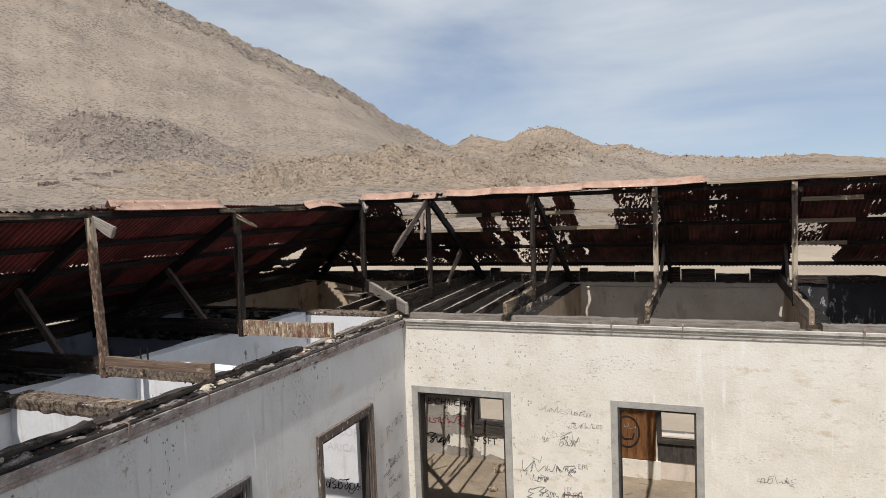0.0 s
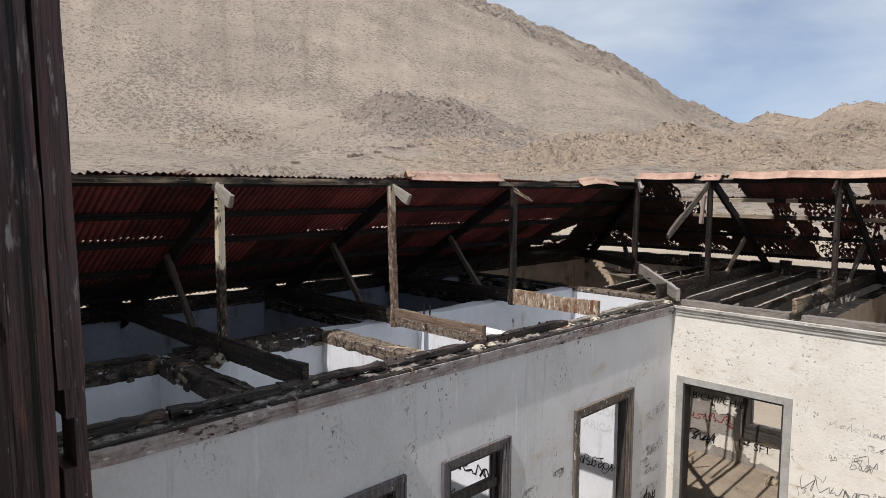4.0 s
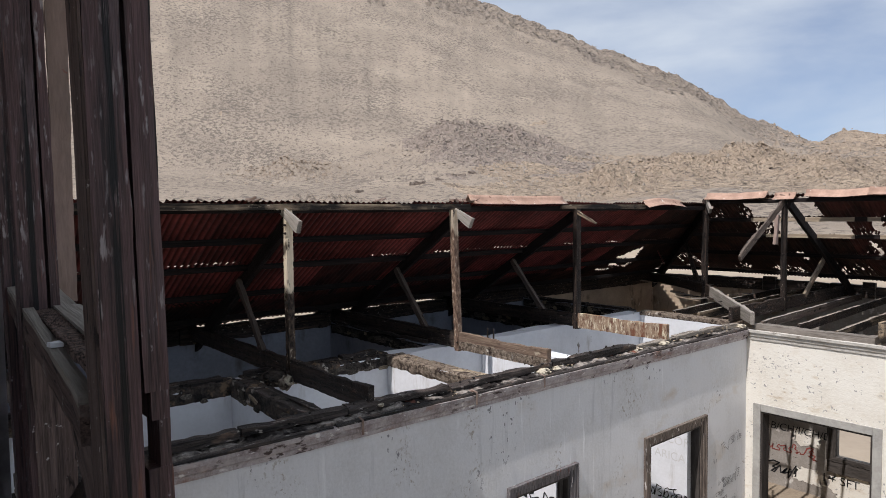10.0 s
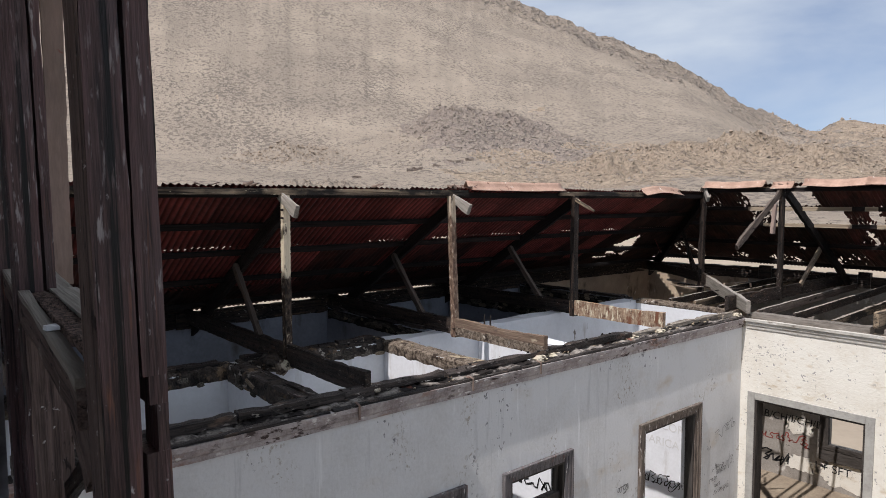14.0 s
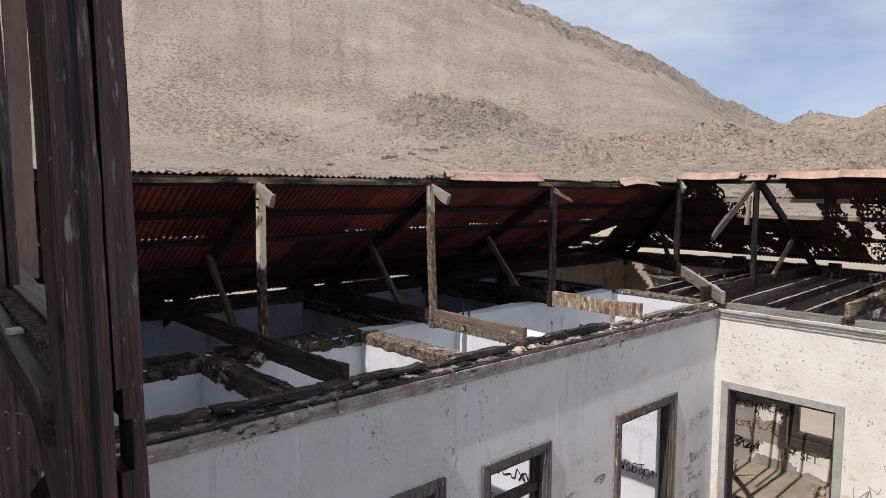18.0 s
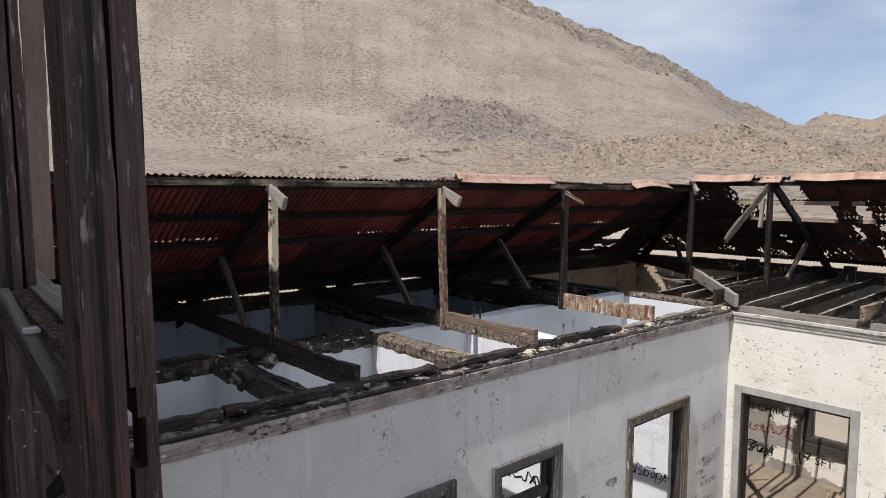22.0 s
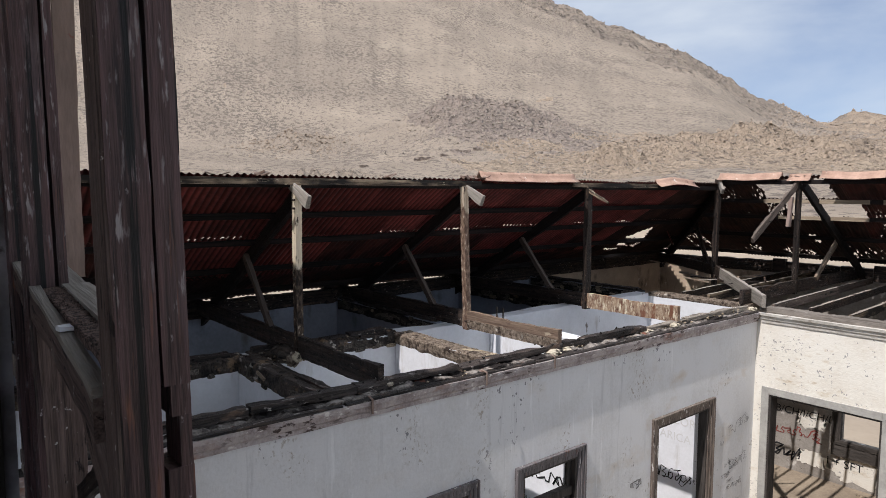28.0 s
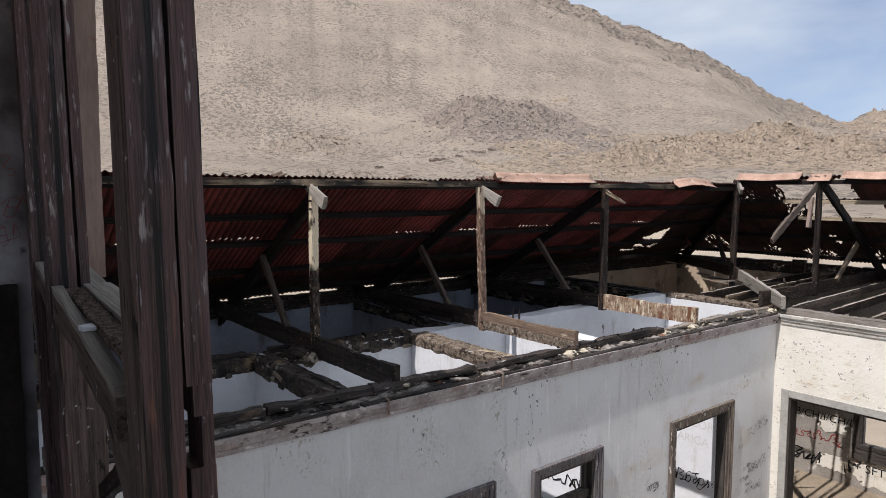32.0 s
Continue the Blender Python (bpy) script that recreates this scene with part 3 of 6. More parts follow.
# ---------------------------------------------------------------- ground and hills
EYE = (4.9, -10.4)
SKYLINE = [(-180, 2), (-90, 2), (-40, 2), (-12, 2.2), (-8, 2.75), (-6, 2.9), (-3.6, 2.6), (-0.8, 2.87), (3.5, 3.4), (6.2, 4.46), (8.5, 4.44), (11.2, 5.9), (12.7, 6.33), (14.6, 6.04),
           (16.3, 5.05), (19.2, 5.75), (20.9, 5.25), (25.7, 7.5), (30.4, 10.5), (35, 12.75), (39.4, 14.5), (44, 16.45), (50, 18.8), (56, 20.8), (65, 23), (76, 24), (90, 21), (115, 14), (150, 6), (180, 2)]


def fbm(p, octaves=4):
    return noise.fractal(p, 1.0, 2.1, octaves)


def smooth(a, b, x):
    x = min(1.0, max(0.0, (x - a) / (b - a)))
    return x * x * (3 - 2 * x)


def crag(p):
    """Sharp broken ridges, 0 to 1."""
    return (1.0 - abs(noise.noise(p))) ** 3 * 0.6 + 0.4 * (1.0 - abs(noise.noise(p * 2.3 + Vector((7, 3, 1))))) ** 3


def gully(az, r):
    """Thin runnels down the upper slope, 0 to 1."""
    w = az + 0.5 * noise.noise(Vector((az * 0.4, r * 0.03, 2))) + 0.25 * noise.noise(Vector((az, r * 0.09, 5)))
    return smooth(0.93, 0.99, 1 - abs(noise.noise(Vector((w * 0.75, 3.3, r * 0.0012))))) * smooth(275, 310, r) * smooth(52, 60, az)


def land(az, r):
    """Height of the desert at a bearing (degrees to the left of north) and a distance from the lookout."""
    sky = float(np.interp(az, [s[0] for s in SKYLINE], [s[1] for s in SKYLINE]))
    big = smooth(18, 30, az) * (1 - smooth(120, 160, az))
    crest = 640 - 200 * big
    foot = 230 - 40 * big
    base = min(3.9, sky * 0.72)
    hf = 6 + foot * math.tan(radians(base))
    hc = 6 + crest * math.tan(radians(sky))
    x, y = EYE[0] - r * math.sin(radians(az)), EYE[1] + r * math.cos(radians(az))
    if r < foot:
        h = -0.5 + (hf + 0.5) * (max(0.0, r - 24) / (foot - 24)) ** 1.12
    elif r < crest:
        t = (r - foot) / (crest - foot)
        h = hf + (hc - hf) * (t ** (1.12 + 0.5 * (1 - big)))
    else:
        h = hc - (r - crest) * 0.22
    p = Vector((x, y, 0))
    rocky = smooth(40, 90, r)
    # gullies run down the big slope, the low ground is rolling
    if r > foot:
        t = min(1.0, (r - foot) / 60)
        h += t * big * (0.7 * fbm(Vector((az * 0.6, r * 0.006, 3)), 3) + 1.1 * fbm(p * 0.03, 4) + 2.2 * smooth(0.62, 0.95, (r - foot) / (crest - foot)) * fbm(p * 0.05, 5))
        h += t * (1 - big) * 5.0 * fbm(p * 0.011, 6) + t * (1 - big) * 1.8 * fbm(p * 0.045, 4) * (1 - smooth(crest - 60, crest, r) * 0.8)
    h += rocky * (0.8 * fbm(p * 0.035, 4) + 0.22 * fbm(p * 0.22, 3))
    if r > foot:
        top = smooth(0.68, 0.86, (r - foot) / (crest - foot) + 0.25 * fbm(p * 0.012, 3))
        h += big * top * (2.6 * crag(p * 0.045) + 1.8 * crag(p * 0.13) - 2.0)
        h += (1 - big) * t * (1.6 * crag(p * 0.03) + 1.2 * crag(p * 0.09))
        h -= 0.6 * gully(az, r) * big
    # dark stony knoll before the slope
    da = (az - 48.3) / (8.2 if az > 48.3 else 9.6)
    k = math.exp(-abs(da) ** 2.1 - ((r - 175) / 28) ** 2)
    h += 12.0 * k + 3.2 * k * fbm(p * 0.07, 5) + 2.2 * k * crag(p * 0.22)
    # rust-coloured broken rocks to the north
    for ca, cr, wa, wr, up in ((31, 150, 5, 16, 2.6), (25.5, 170, 3.5, 18, 4.4), (20, 150, 3, 16, 2.6), (12, 200, 5, 22, 3.2), (36, 130, 3, 12, 1.4), (60.5, 98, 5.0, 10, 0.3), (63.2, 163, 4.4, 12, 2.8), (15.5, 120, 2.2, 10, 1.2), (3, 240, 5, 30, 3.0)):
        k = math.exp(-((az - ca) / wa) ** 2 - ((r - cr) / wr) ** 2)
        if k > 0.01:
            h += k * up * (0.9 + 0.9 * fbm(p * 0.11, 5)) + k * (3.4 * crag(p * 0.13) + 1.9 * crag(p * 0.38) - 2.3)
    return x, y, h


def build_ground():
    azs = [-180 + 4 * i for i in range(41)] + [-18 + 0.2 * i for i in range(540)] + [90 + 4 * i for i in range(23)]
    rs = [10.0]
    while rs[-1] < 1000:
        rs.append(rs[-1] * (1.05 if rs[-1] < 40 else 1.0115 if rs[-1] < 460 else 1.03 if rs[-1] < 700 else 1.08))
    verts = [(EYE[0], EYE[1], -0.5)]
    faces = []
    for r in rs:
        for az in azs:
            verts.append(land(az, r))
    for az in azs:
        x, y, _ = land(az, 4000)
        verts.append((x, y, -60))
    n = len(azs)
    for i in range(n):
        faces.append((0, 1 + (i + 1) % n, 1 + i))
    for j in range(len(rs)):
        for i in range(n):
            a, b = 1 + j * n + i, 1 + j * n + (i + 1) % n
            faces.append((a, b, b + n, a + n))
    me = bpy.data.meshes.new("ground")
    me.from_pydata(verts, [], faces)
    me.polygons.foreach_set("use_smooth", [True] * len(me.polygons))
    for m in (DESERT, DARKSCREE, RUSTSAND, CRESTROCK, PALESAND):
        me.materials.append(m)
    zone = []
    for j in range(len(rs)):
        for i in range(n):
            az, r = azs[i], rs[j]
            x, y, _ = verts[1 + j * n + i]
            k = math.exp(-abs((az - 46.0) / (7.5 if az > 46 else 9.5)) ** 3 - ((r - 168) / 30) ** 2) + 0.34 * fbm(Vector((x * 0.09, y * 0.09, 1)), 6)
            q = smooth(95, 120, r) * (1 - smooth(190, 230, r)) * smooth(6, 14, az) * (1 - smooth(36, 62, az)) + 0.65 * fbm(Vector((x * 0.06, y * 0.06, 4)), 6)
            c = (r - 190) / 250 + 0.27 * fbm(Vector((x * 0.024, y * 0.024, 6)), 7) if az > 17 else 0
            zone.append(4 if r < 62 + 14 * fbm(Vector((x * 0.05, y * 0.05, 9)), 4) else 1 if k > 0.42 else 2 if q > 0.6 or (r > 260 and az < 20 + 9 * fbm(Vector((x * 0.02, y * 0.02, 2)), 6)) else 3 if c > 0.80 else 0)
    me.polygons.foreach_set("material_index", [0] * n + zone)
    me.update()
    return tagged(new("ground", me), "sandy desert ground rising to a bare stony mountain", "ground", kind="structure")


def stony(name, base, dark, sand, speck, amount, size, cracks=0.0):
    """Desert ground: broad drifts of sand and gravel, and a dense fine litter of stones with relief, thicker in patches."""
    m = material(name, base, dark, 0.03, 0.97, bump=0.35, fine=0.35, contrast=(0.3, 0.6), relief=0.5, extra=[
        ((*[0.95 * c for c in dark],), 0.014, 0.48, 0.70, (1, 1, 1.0)),
        (sand, 0.05, 0.54, 0.78, (1, 1, 1.0)),
    ])
    n, l = m.node_tree.nodes, m.node_tree.links
    b = n["Principled BSDF"]
    src, nrm = b.inputs["Base Color"].links[0].from_socket, b.inputs["Normal"].links[0].from_socket
    tc, n1, n2, vo, add, rg, mix, bp = (n.new("ShaderNode" + k) for k in ("TexCoord", "TexNoise", "TexNoise", "TexVoronoi", "Math", "MapRange", "Mix", "Bump"))
    for node, s, d, q in ((n1, size, 9, 0.72), (n2, 0.035, 5, 0.6)):
        node.inputs["Scale"].default_value, node.inputs["Detail"].default_value, node.inputs["Roughness"].default_value = s, d, q
        l.new(tc.outputs["Object"], node.inputs["Vector"])
    vo.inputs["Scale"].default_value = size * 1.6
    l.new(tc.outputs["Object"], vo.inputs["Vector"])
    add.operation, add.inputs[1].default_value = "MULTIPLY_ADD", 0.30
    l.new(n2.outputs["Fac"], add.inputs[0])
    l.new(n1.outputs["Fac"], add.inputs[2])
    rg.inputs["From Min"].default_value, rg.inputs["From Max"].default_value = 0.775 - amount, 0.845 - amount
    l.new(add.outputs[0], rg.inputs["Value"])
    mix.data_type = "RGBA"
    mix.inputs["B"].default_value = (*speck, 1)
    l.new(rg.outputs["Result"], mix.inputs["Factor"])
    l.new(src, mix.inputs["A"])
    l.new(mix.outputs["Result"], b.inputs["Base Color"])
    bp.inputs["Strength"].default_value, bp.inputs["Distance"].default_value = 1.0, 0.5 / size
    mul = n.new("ShaderNodeMath")
    mul.operation, mul.inputs[1].default_value = "MULTIPLY_ADD", -0.35
    l.new(vo.outputs["Distance"], mul.inputs[0])
    l.new(n1.outputs["Fac"], mul.inputs[2])
    l.new(mul.outputs[0], bp.inputs["Height"])
    l.new(nrm, bp.inputs["Normal"])
    out = bp.outputs["Normal"]
    if cracks:
        warp, ve, b2 = n.new("ShaderNodeMix"), n.new("ShaderNodeTexVoronoi"), n.new("ShaderNodeBump")
        warp.data_type, warp.inputs["Factor"].default_value = "RGBA", 0.02
        l.new(tc.outputs["Object"], warp.inputs["A"])
        l.new(n1.outputs["Color"], warp.inputs["B"])
        ve.feature, ve.inputs["Scale"].default_value, ve.inputs["Detail"].default_value = "F1", cracks, 2.0
        l.new(warp.outputs["Result"], ve.inputs["Vector"])
        b2.inputs["Strength"].default_value, b2.inputs["Distance"].default_value = 0.9, 0.75 / cracks
        l.new(ve.outputs["Distance"], b2.inputs["Height"])
        l.new(out, b2.inputs["Normal"])
        out = b2.outputs["Normal"]
    l.new(out, b.inputs["Normal"])
    return m


DESERT = stony("desert", (0.326, 0.272, 0.219), (0.258, 0.216, 0.176), (0.378, 0.318, 0.252), (0.160, 0.134, 0.114), 0.115, 0.8)
DARKSCREE = stony("dark_scree", (0.325, 0.268, 0.228), (0.25, 0.207, 0.178), (0.345, 0.287, 0.238), (0.135, 0.113, 0.102), 0.08, 0.5, 0.55)
RUSTSAND = stony("rusty_rock_ground", (0.41, 0.325, 0.245), (0.305, 0.243, 0.187), (0.46, 0.365, 0.27), (0.175, 0.14, 0.115), 0.075, 0.4, 0.45)
CRESTROCK = stony("crest_rock", (0.335, 0.278, 0.228), (0.265, 0.222, 0.183), (0.40, 0.33, 0.255), (0.135, 0.113, 0.098), 0.09, 0.26, 0.22)
PALESAND = material("pale_sand", (0.375, 0.315, 0.245), (0.29, 0.24, 0.187), 0.3, 0.97, bump=0.4, fine=3.0, extra=[((0.30, 0.26, 0.21), 1.2, 0.62, 0.70, (1, 1, 1))])
ROCK = material("dark_rock", (0.345, 0.297, 0.25), (0.245, 0.21, 0.178), 0.5, 0.95, bump=0.8, fine=3.0, relief=0.1)
REDROCK = material("rusty_rock", (0.37, 0.30, 0.235), (0.24, 0.195, 0.155), 0.5, 0.95, bump=0.8, fine=3.0, relief=0.1)
build_ground()


def boulders(name, label, mat, places):
    """One scatter of angular stones: places are (bearing, distance, size)."""
    r = np.random.RandomState(5)
    base = np.array(((1, 0, 0), (-1, 0, 0), (0, 1, 0), (0, -1, 0), (0, 0, 1), (0, 0, -0.6)), float)
    tris = np.array(((0, 2, 4), (2, 1, 4), (1, 3, 4), (3, 0, 4), (2, 0, 5), (1, 2, 5), (3, 1, 5), (0, 3, 5)))
    n = len(places)
    at = np.array([land(az, d) for az, d, _ in places])
    size = np.array([p[2] for p in places])
    k = base[None] * size[:, None, None] * r.uniform(0.55, 1.25, (n, 6, 1)) + size[:, None, None] * r.uniform(-0.25, 0.25, (n, 6, 3))
    k[:, :, 1] *= r.uniform(0.6, 1.3, (n, 1))
    k[:, :, 2] *= r.uniform(0.8, 1.4, (n, 1))
    turn = r.uniform(0, 6.3, n)
    c, q = np.cos(turn)[:, None], np.sin(turn)[:, None]
    x, y = k[:, :, 0] * c - k[:, :, 1] * q, k[:, :, 0] * q + k[:, :, 1] * c
    k[:, :, 0], k[:, :, 1] = x, y
    k += at[:, None, :]
    k[:, :, 2] -= size[:, None] * 0.12
    me = bpy.data.meshes.new(name)
    me.from_pydata(k.reshape(-1, 3).tolist(), [], (tris[None] + 6 * np.arange(n)[:, None, None]).reshape(-1, 3).tolist())
    me.materials.append(mat)
    return tagged(new(name, me), label, "rocks", kind="stuff")


rng = random.Random(11)
spots = []
for i in range(6500):                       # the dark knoll
    az, r = rng.gauss(45.5, 5.4), rng.gauss(164, 17)
    spots.append((az, r, 0.09 + 0.42 * rng.random() ** 4))
for i in range(34000):                      # litter over the great slope, in drifts
    az, r = rng.uniform(19, 84), 172 + 250 * rng.random() ** 1.3
    if fbm(Vector((az * 0.16, r * 0.016, 7)), 4) + 0.5 * fbm(Vector((az * 0.9, r * 0.06, 2)), 3) > rng.uniform(-0.7, 0.75):
        spots.append((az, r, 0.08 + 0.34 * rng.random() ** 4))
for i in range(4500):                       # outcrops under the crest
    az, r = rng.uniform(20, 56), rng.gauss(418, 22)
    spots.append((az, r, 0.15 + 0.7 * rng.random() ** 3))
for i in range(2500):                       # the low ground before it
    az, r = rng.uniform(20, 84), rng.uniform(75, 175)
    if fbm(Vector((az * 0.3, r * 0.05, 5)), 3) > 0.0:
        spots.append((az, r, 0.05 + 0.3 * rng.random() ** 4))
boulders("dark_stones", "dark stones and scree scattered over the mountain", ROCK, spots)
spots = []
for i in range(9000):
    az, r = rng.choice(((31, 148), (25.5, 168), (20, 148), (12, 195), (36, 128), (60, 95), (60, 93), (15.5, 119), (3, 235), (70, 85), (42, 110), (5, 260), (28, 190), (14, 160)))
    spots.append((rng.gauss(az, 3.0), rng.gauss(r, 11), (0.08 + 0.55 * rng.random() ** 3.5) * min(1.0, r / 170) ** 1.5))
for i in range(2600):                       # the mound on the plain
    spots.append((rng.gauss(63.0, 2.6), rng.gauss(158, 6), 0.07 + 0.4 * rng.random() ** 4))
for i in range(5000):                       # the far low hills
    az, r = rng.uniform(-6, 24), rng.uniform(250, 640)
    spots.append((az, r, 0.3 + 1.5 * rng.random() ** 3))
boulders("broken_rocks", "rusty broken rocks on the low ground", REDROCK, spots)


def low_wall(az, r, length, turn):
    x, y, z = land(az, r)
    bm = bmesh.new()
    n = int(length / 0.8)
    for i in range(n):
        u = (i - n / 2) * 0.8
        hh = 0.42 + 0.25 * noise.noise(Vector((u, az, r)))
        v = box(bm, u, u + 0.8, -0.25, 0.25, -0.8, hh)
        for q in v[4:]:
            q.co.z += 0.12 * noise.noise(q.co * 1.7 + Vector((az, 0, 0)))
    bmesh.ops.remove_doubles(bm, verts=bm.verts, dist=0.002)
    ob = tagged(part("ruined_wall", bm, DARKSCREE), "low ruined dry-stone wall on the desert plain", "wall", "ruined walls on the plain")
    ob.matrix_basis = pose(x, y, z, 0, 0, turn)


for spec in ((52.3, 128, 4.8, 60), (50.6, 130, 2.4, 50), (49.0, 134, 3.2, 55), (47.8, 136, 1.6, 60), (57.5, 123, 1.6, 70)):
    low_wall(*spec)

# ---------------------------------------------------------------- the courtyard building
H = 4.15                                   # top of the walls
G = -0.3                                   # floor
RX, RZ = -1.73, 6.19                       # ridge of the west wing
RY, RZN = 1.9, 6.30                        # ridge of the north wing
PITCH = 0.598
WX, NY = -4.95, 5.05                       # inner faces of the outer walls

DOOR_W = (-2.72, -1.42, G, 2.88)
WIN_W1 = (-5.31, -4.40, 1.1, 2.92)
WIN_W2 = (-7.25, -6.12, 1.1, 2.96)
OPEN_A = (0.24, 1.80, G, 2.86)
OPEN_B = (3.63, 4.77, G, 2.86)
wall_w = wall("wall_west", "y", 0.0, -0.20, -10.0, 0.0, G - 0.2, H - 0.02, SHADEPLASTER, "shaded white plastered courtyard wall, stained and scribbled over", (DOOR_W, WIN_W1, WIN_W2), 0.02)
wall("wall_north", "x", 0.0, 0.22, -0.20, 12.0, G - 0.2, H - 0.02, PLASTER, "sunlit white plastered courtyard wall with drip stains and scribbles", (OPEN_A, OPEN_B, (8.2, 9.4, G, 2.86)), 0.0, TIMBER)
wall("wall_outer_west", "y", WX, -0.4, 0.1, NY + 0.4, G - 0.2, 4.19, DARKPLASTER, "brown stained outer wall in the burnt corner", (), 0.03)
wall("wall_outer_west", "y", WX, -0.4, -10.0, 0.1, G - 0.2, 4.15, BLUEPLASTER, "blue-grey plastered outer wall of the west wing", ((-9.2, -8.2, 0.9, 2.5), (-6.3, -5.3, 0.9, 2.5)), 0.03)
wall("wall_outer_north", "x", NY, 0.4, WX, -2.3, G - 0.2, 4.20, DARKPLASTER, "dim brown plastered outer wall of the north wing", (), 0.03)
wall("wall_outer_north", "x", NY, 0.4, -2.3, 2.05, G - 0.2, 4.20, DIMPLASTER, "pale grey plastered outer wall of the north wing, daubed with paint", ((-0.52, 0.75, 0.60, 2.4),), 0.03)
wall("wall_outer_north", "x", NY, 0.4, 2.05, 6.6, G - 0.2, 4.21, GREYPLASTER, "grey plastered outer wall of the north wing", ((3.84, 4.75, 0.71, 2.4),), 0.03)
wall("wall_outer_north", "x", NY, 0.4, 6.6, 12.0, G - 0.2, 4.21, PEELING, "outer wall with dark peeling paint", (), 0.03)
wall_c = wall("wall_corridor", "y", -1.98, -0.26, -10.0, 0.0, G - 0.2, 4.20, WHITEWASH, "whitewashed inner wall with a charred top", ((-1.3, -0.4, G, 2.6), (-6.5, -5.8, G, 2.6)), 0.03, top=WHITEWASH)
partitions = []
for y0, y1, x0, x1, m in ((-7.69, -7.48, -1.98, -0.2, CHARRED), (-5.62, -5.38, -1.98, -0.2, RUBBLE), (0.0, 0.24, -1.98, -0.2, RUBBLE),
                          (-3.96, -3.72, -1.98, -0.2, WHITEWASH), (-4.75, -4.5, WX, -2.24, CHARRED), (-2.0, -1.8, WX, -2.24, CHARRED), (0.0, 0.28, WX, -2.24, CHARRED)):
    partitions.append(wall("wall_partition", "x", y0, y1 - y0, x0, x1, G - 0.2, 4.17 if m is WHITEWASH else 4.20, WHITEWASH if x0 > -3 else BLUEPLASTER, "whitewashed partition wall with a crumbling scorched top", ((-1.6, -0.24, G, 2.8),) if y0 == -4.62 else (), 0.02 if m is WHITEWASH else 0.05, top=m, seed=y0))
wall("wall_partition", "y", 1.95, 0.24, 0.22, NY, G - 0.2, H - 0.02, DARKPLASTER, "brown plastered partition wall of the north wing", (), 0.03)
wall("wall_partition", "y", 6.42, 0.24, 0.22, NY, G - 0.2, H - 0.02, DARKPLASTER, "brown plastered partition wall of the north wing", (), 0.03)
wall("wall_end", "y", 12.0, 0.4, -9.0, NY, G - 0.2, H, PLASTER, "plastered end wall", (), 0.02)


def strip(name, along, prof, u0, u1, mat, label, kind="structure", wob=0.0, step=0.25):
    """A moulding of the given profile, (out, z) points, run along a wall face."""
    bm = bmesh.new()
    n = max(1, int((u1 - u0) / step))
    rows = []
    for i in range(n + 1):
        u = u0 + (u1 - u0) * i / n
        row = []
        for o, z in prof:
            o += wob * noise.noise(Vector((u * 3.1, z * 9, 1)))
            z += wob * noise.noise(Vector((u * 2.7, o * 9, 4)))
            row.append(bm.verts.new((u, -o, z) if along == "x" else (o, u, z)))
        rows.append(row)
    k = len(prof)
    for r0, r1 in zip(rows, rows[1:]):
        for a in range(k):
            bm.faces.new((r0[a], r0[(a + 1) % k], r1[(a + 1) % k], r1[a]))
    bm.faces.new(rows[0])
    bm.faces.new(rows[-1])
    bmesh.ops.recalc_face_normals(bm, faces=bm.faces)
    return tagged(part(name, bm, mat), label, "cornice", kind=kind)


CORN = [(0.0, H - 0.16), (0.018, H - 0.16), (0.022, H - 0.12), (0.04, H - 0.10), (0.045, H - 0.055), (0.07, H - 0.045), (0.075, H - 0.005), (0.0, H - 0.005)]
cornice_w = strip("cornice_west", "y", CORN, -10.0, 0.0, SCORCHEDTRIM, "stained moulded cornice along the wall top, scorched in places", wob=0.006)
strip("cornice_north", "x", CORN, 0.075, 12.0, WORNTRIM, "dirty white moulded cornice along the wall top", wob=0.004)

# the west wall's top rises a little away from the corner
def rise(y):
    return 0.006 * max(0.0, -y)


for ob in (wall_w, cornice_w):
    for v in ob.data.vertices:
        if v.co.z > 3.8:
            v.co.z += rise(v.co.y)

# stones that the fire laid bare: one course after another, each stone a piece of its own
STONES = []
for k in range(10):
    bm = bmesh.new()
    bmesh.ops.create_icosphere(bm, subdivisions=2, radius=0.5)
    for v in bm.verts:
        c = v.co.copy()
        c = Vector([math.copysign(min(0.5, abs(a) * 1.5) , a) for a in c])
        v.co = c + 0.24 * noise.noise_vector(c * 2.3 + Vector((k * 5.1, 0, 0)))
    me = bpy.data.meshes.new("stone")
    bm.to_mesh(me)
    bm.free()
    me.materials.append(TANSTONE if k >= 6 else STONE)
    STONES.append(me)


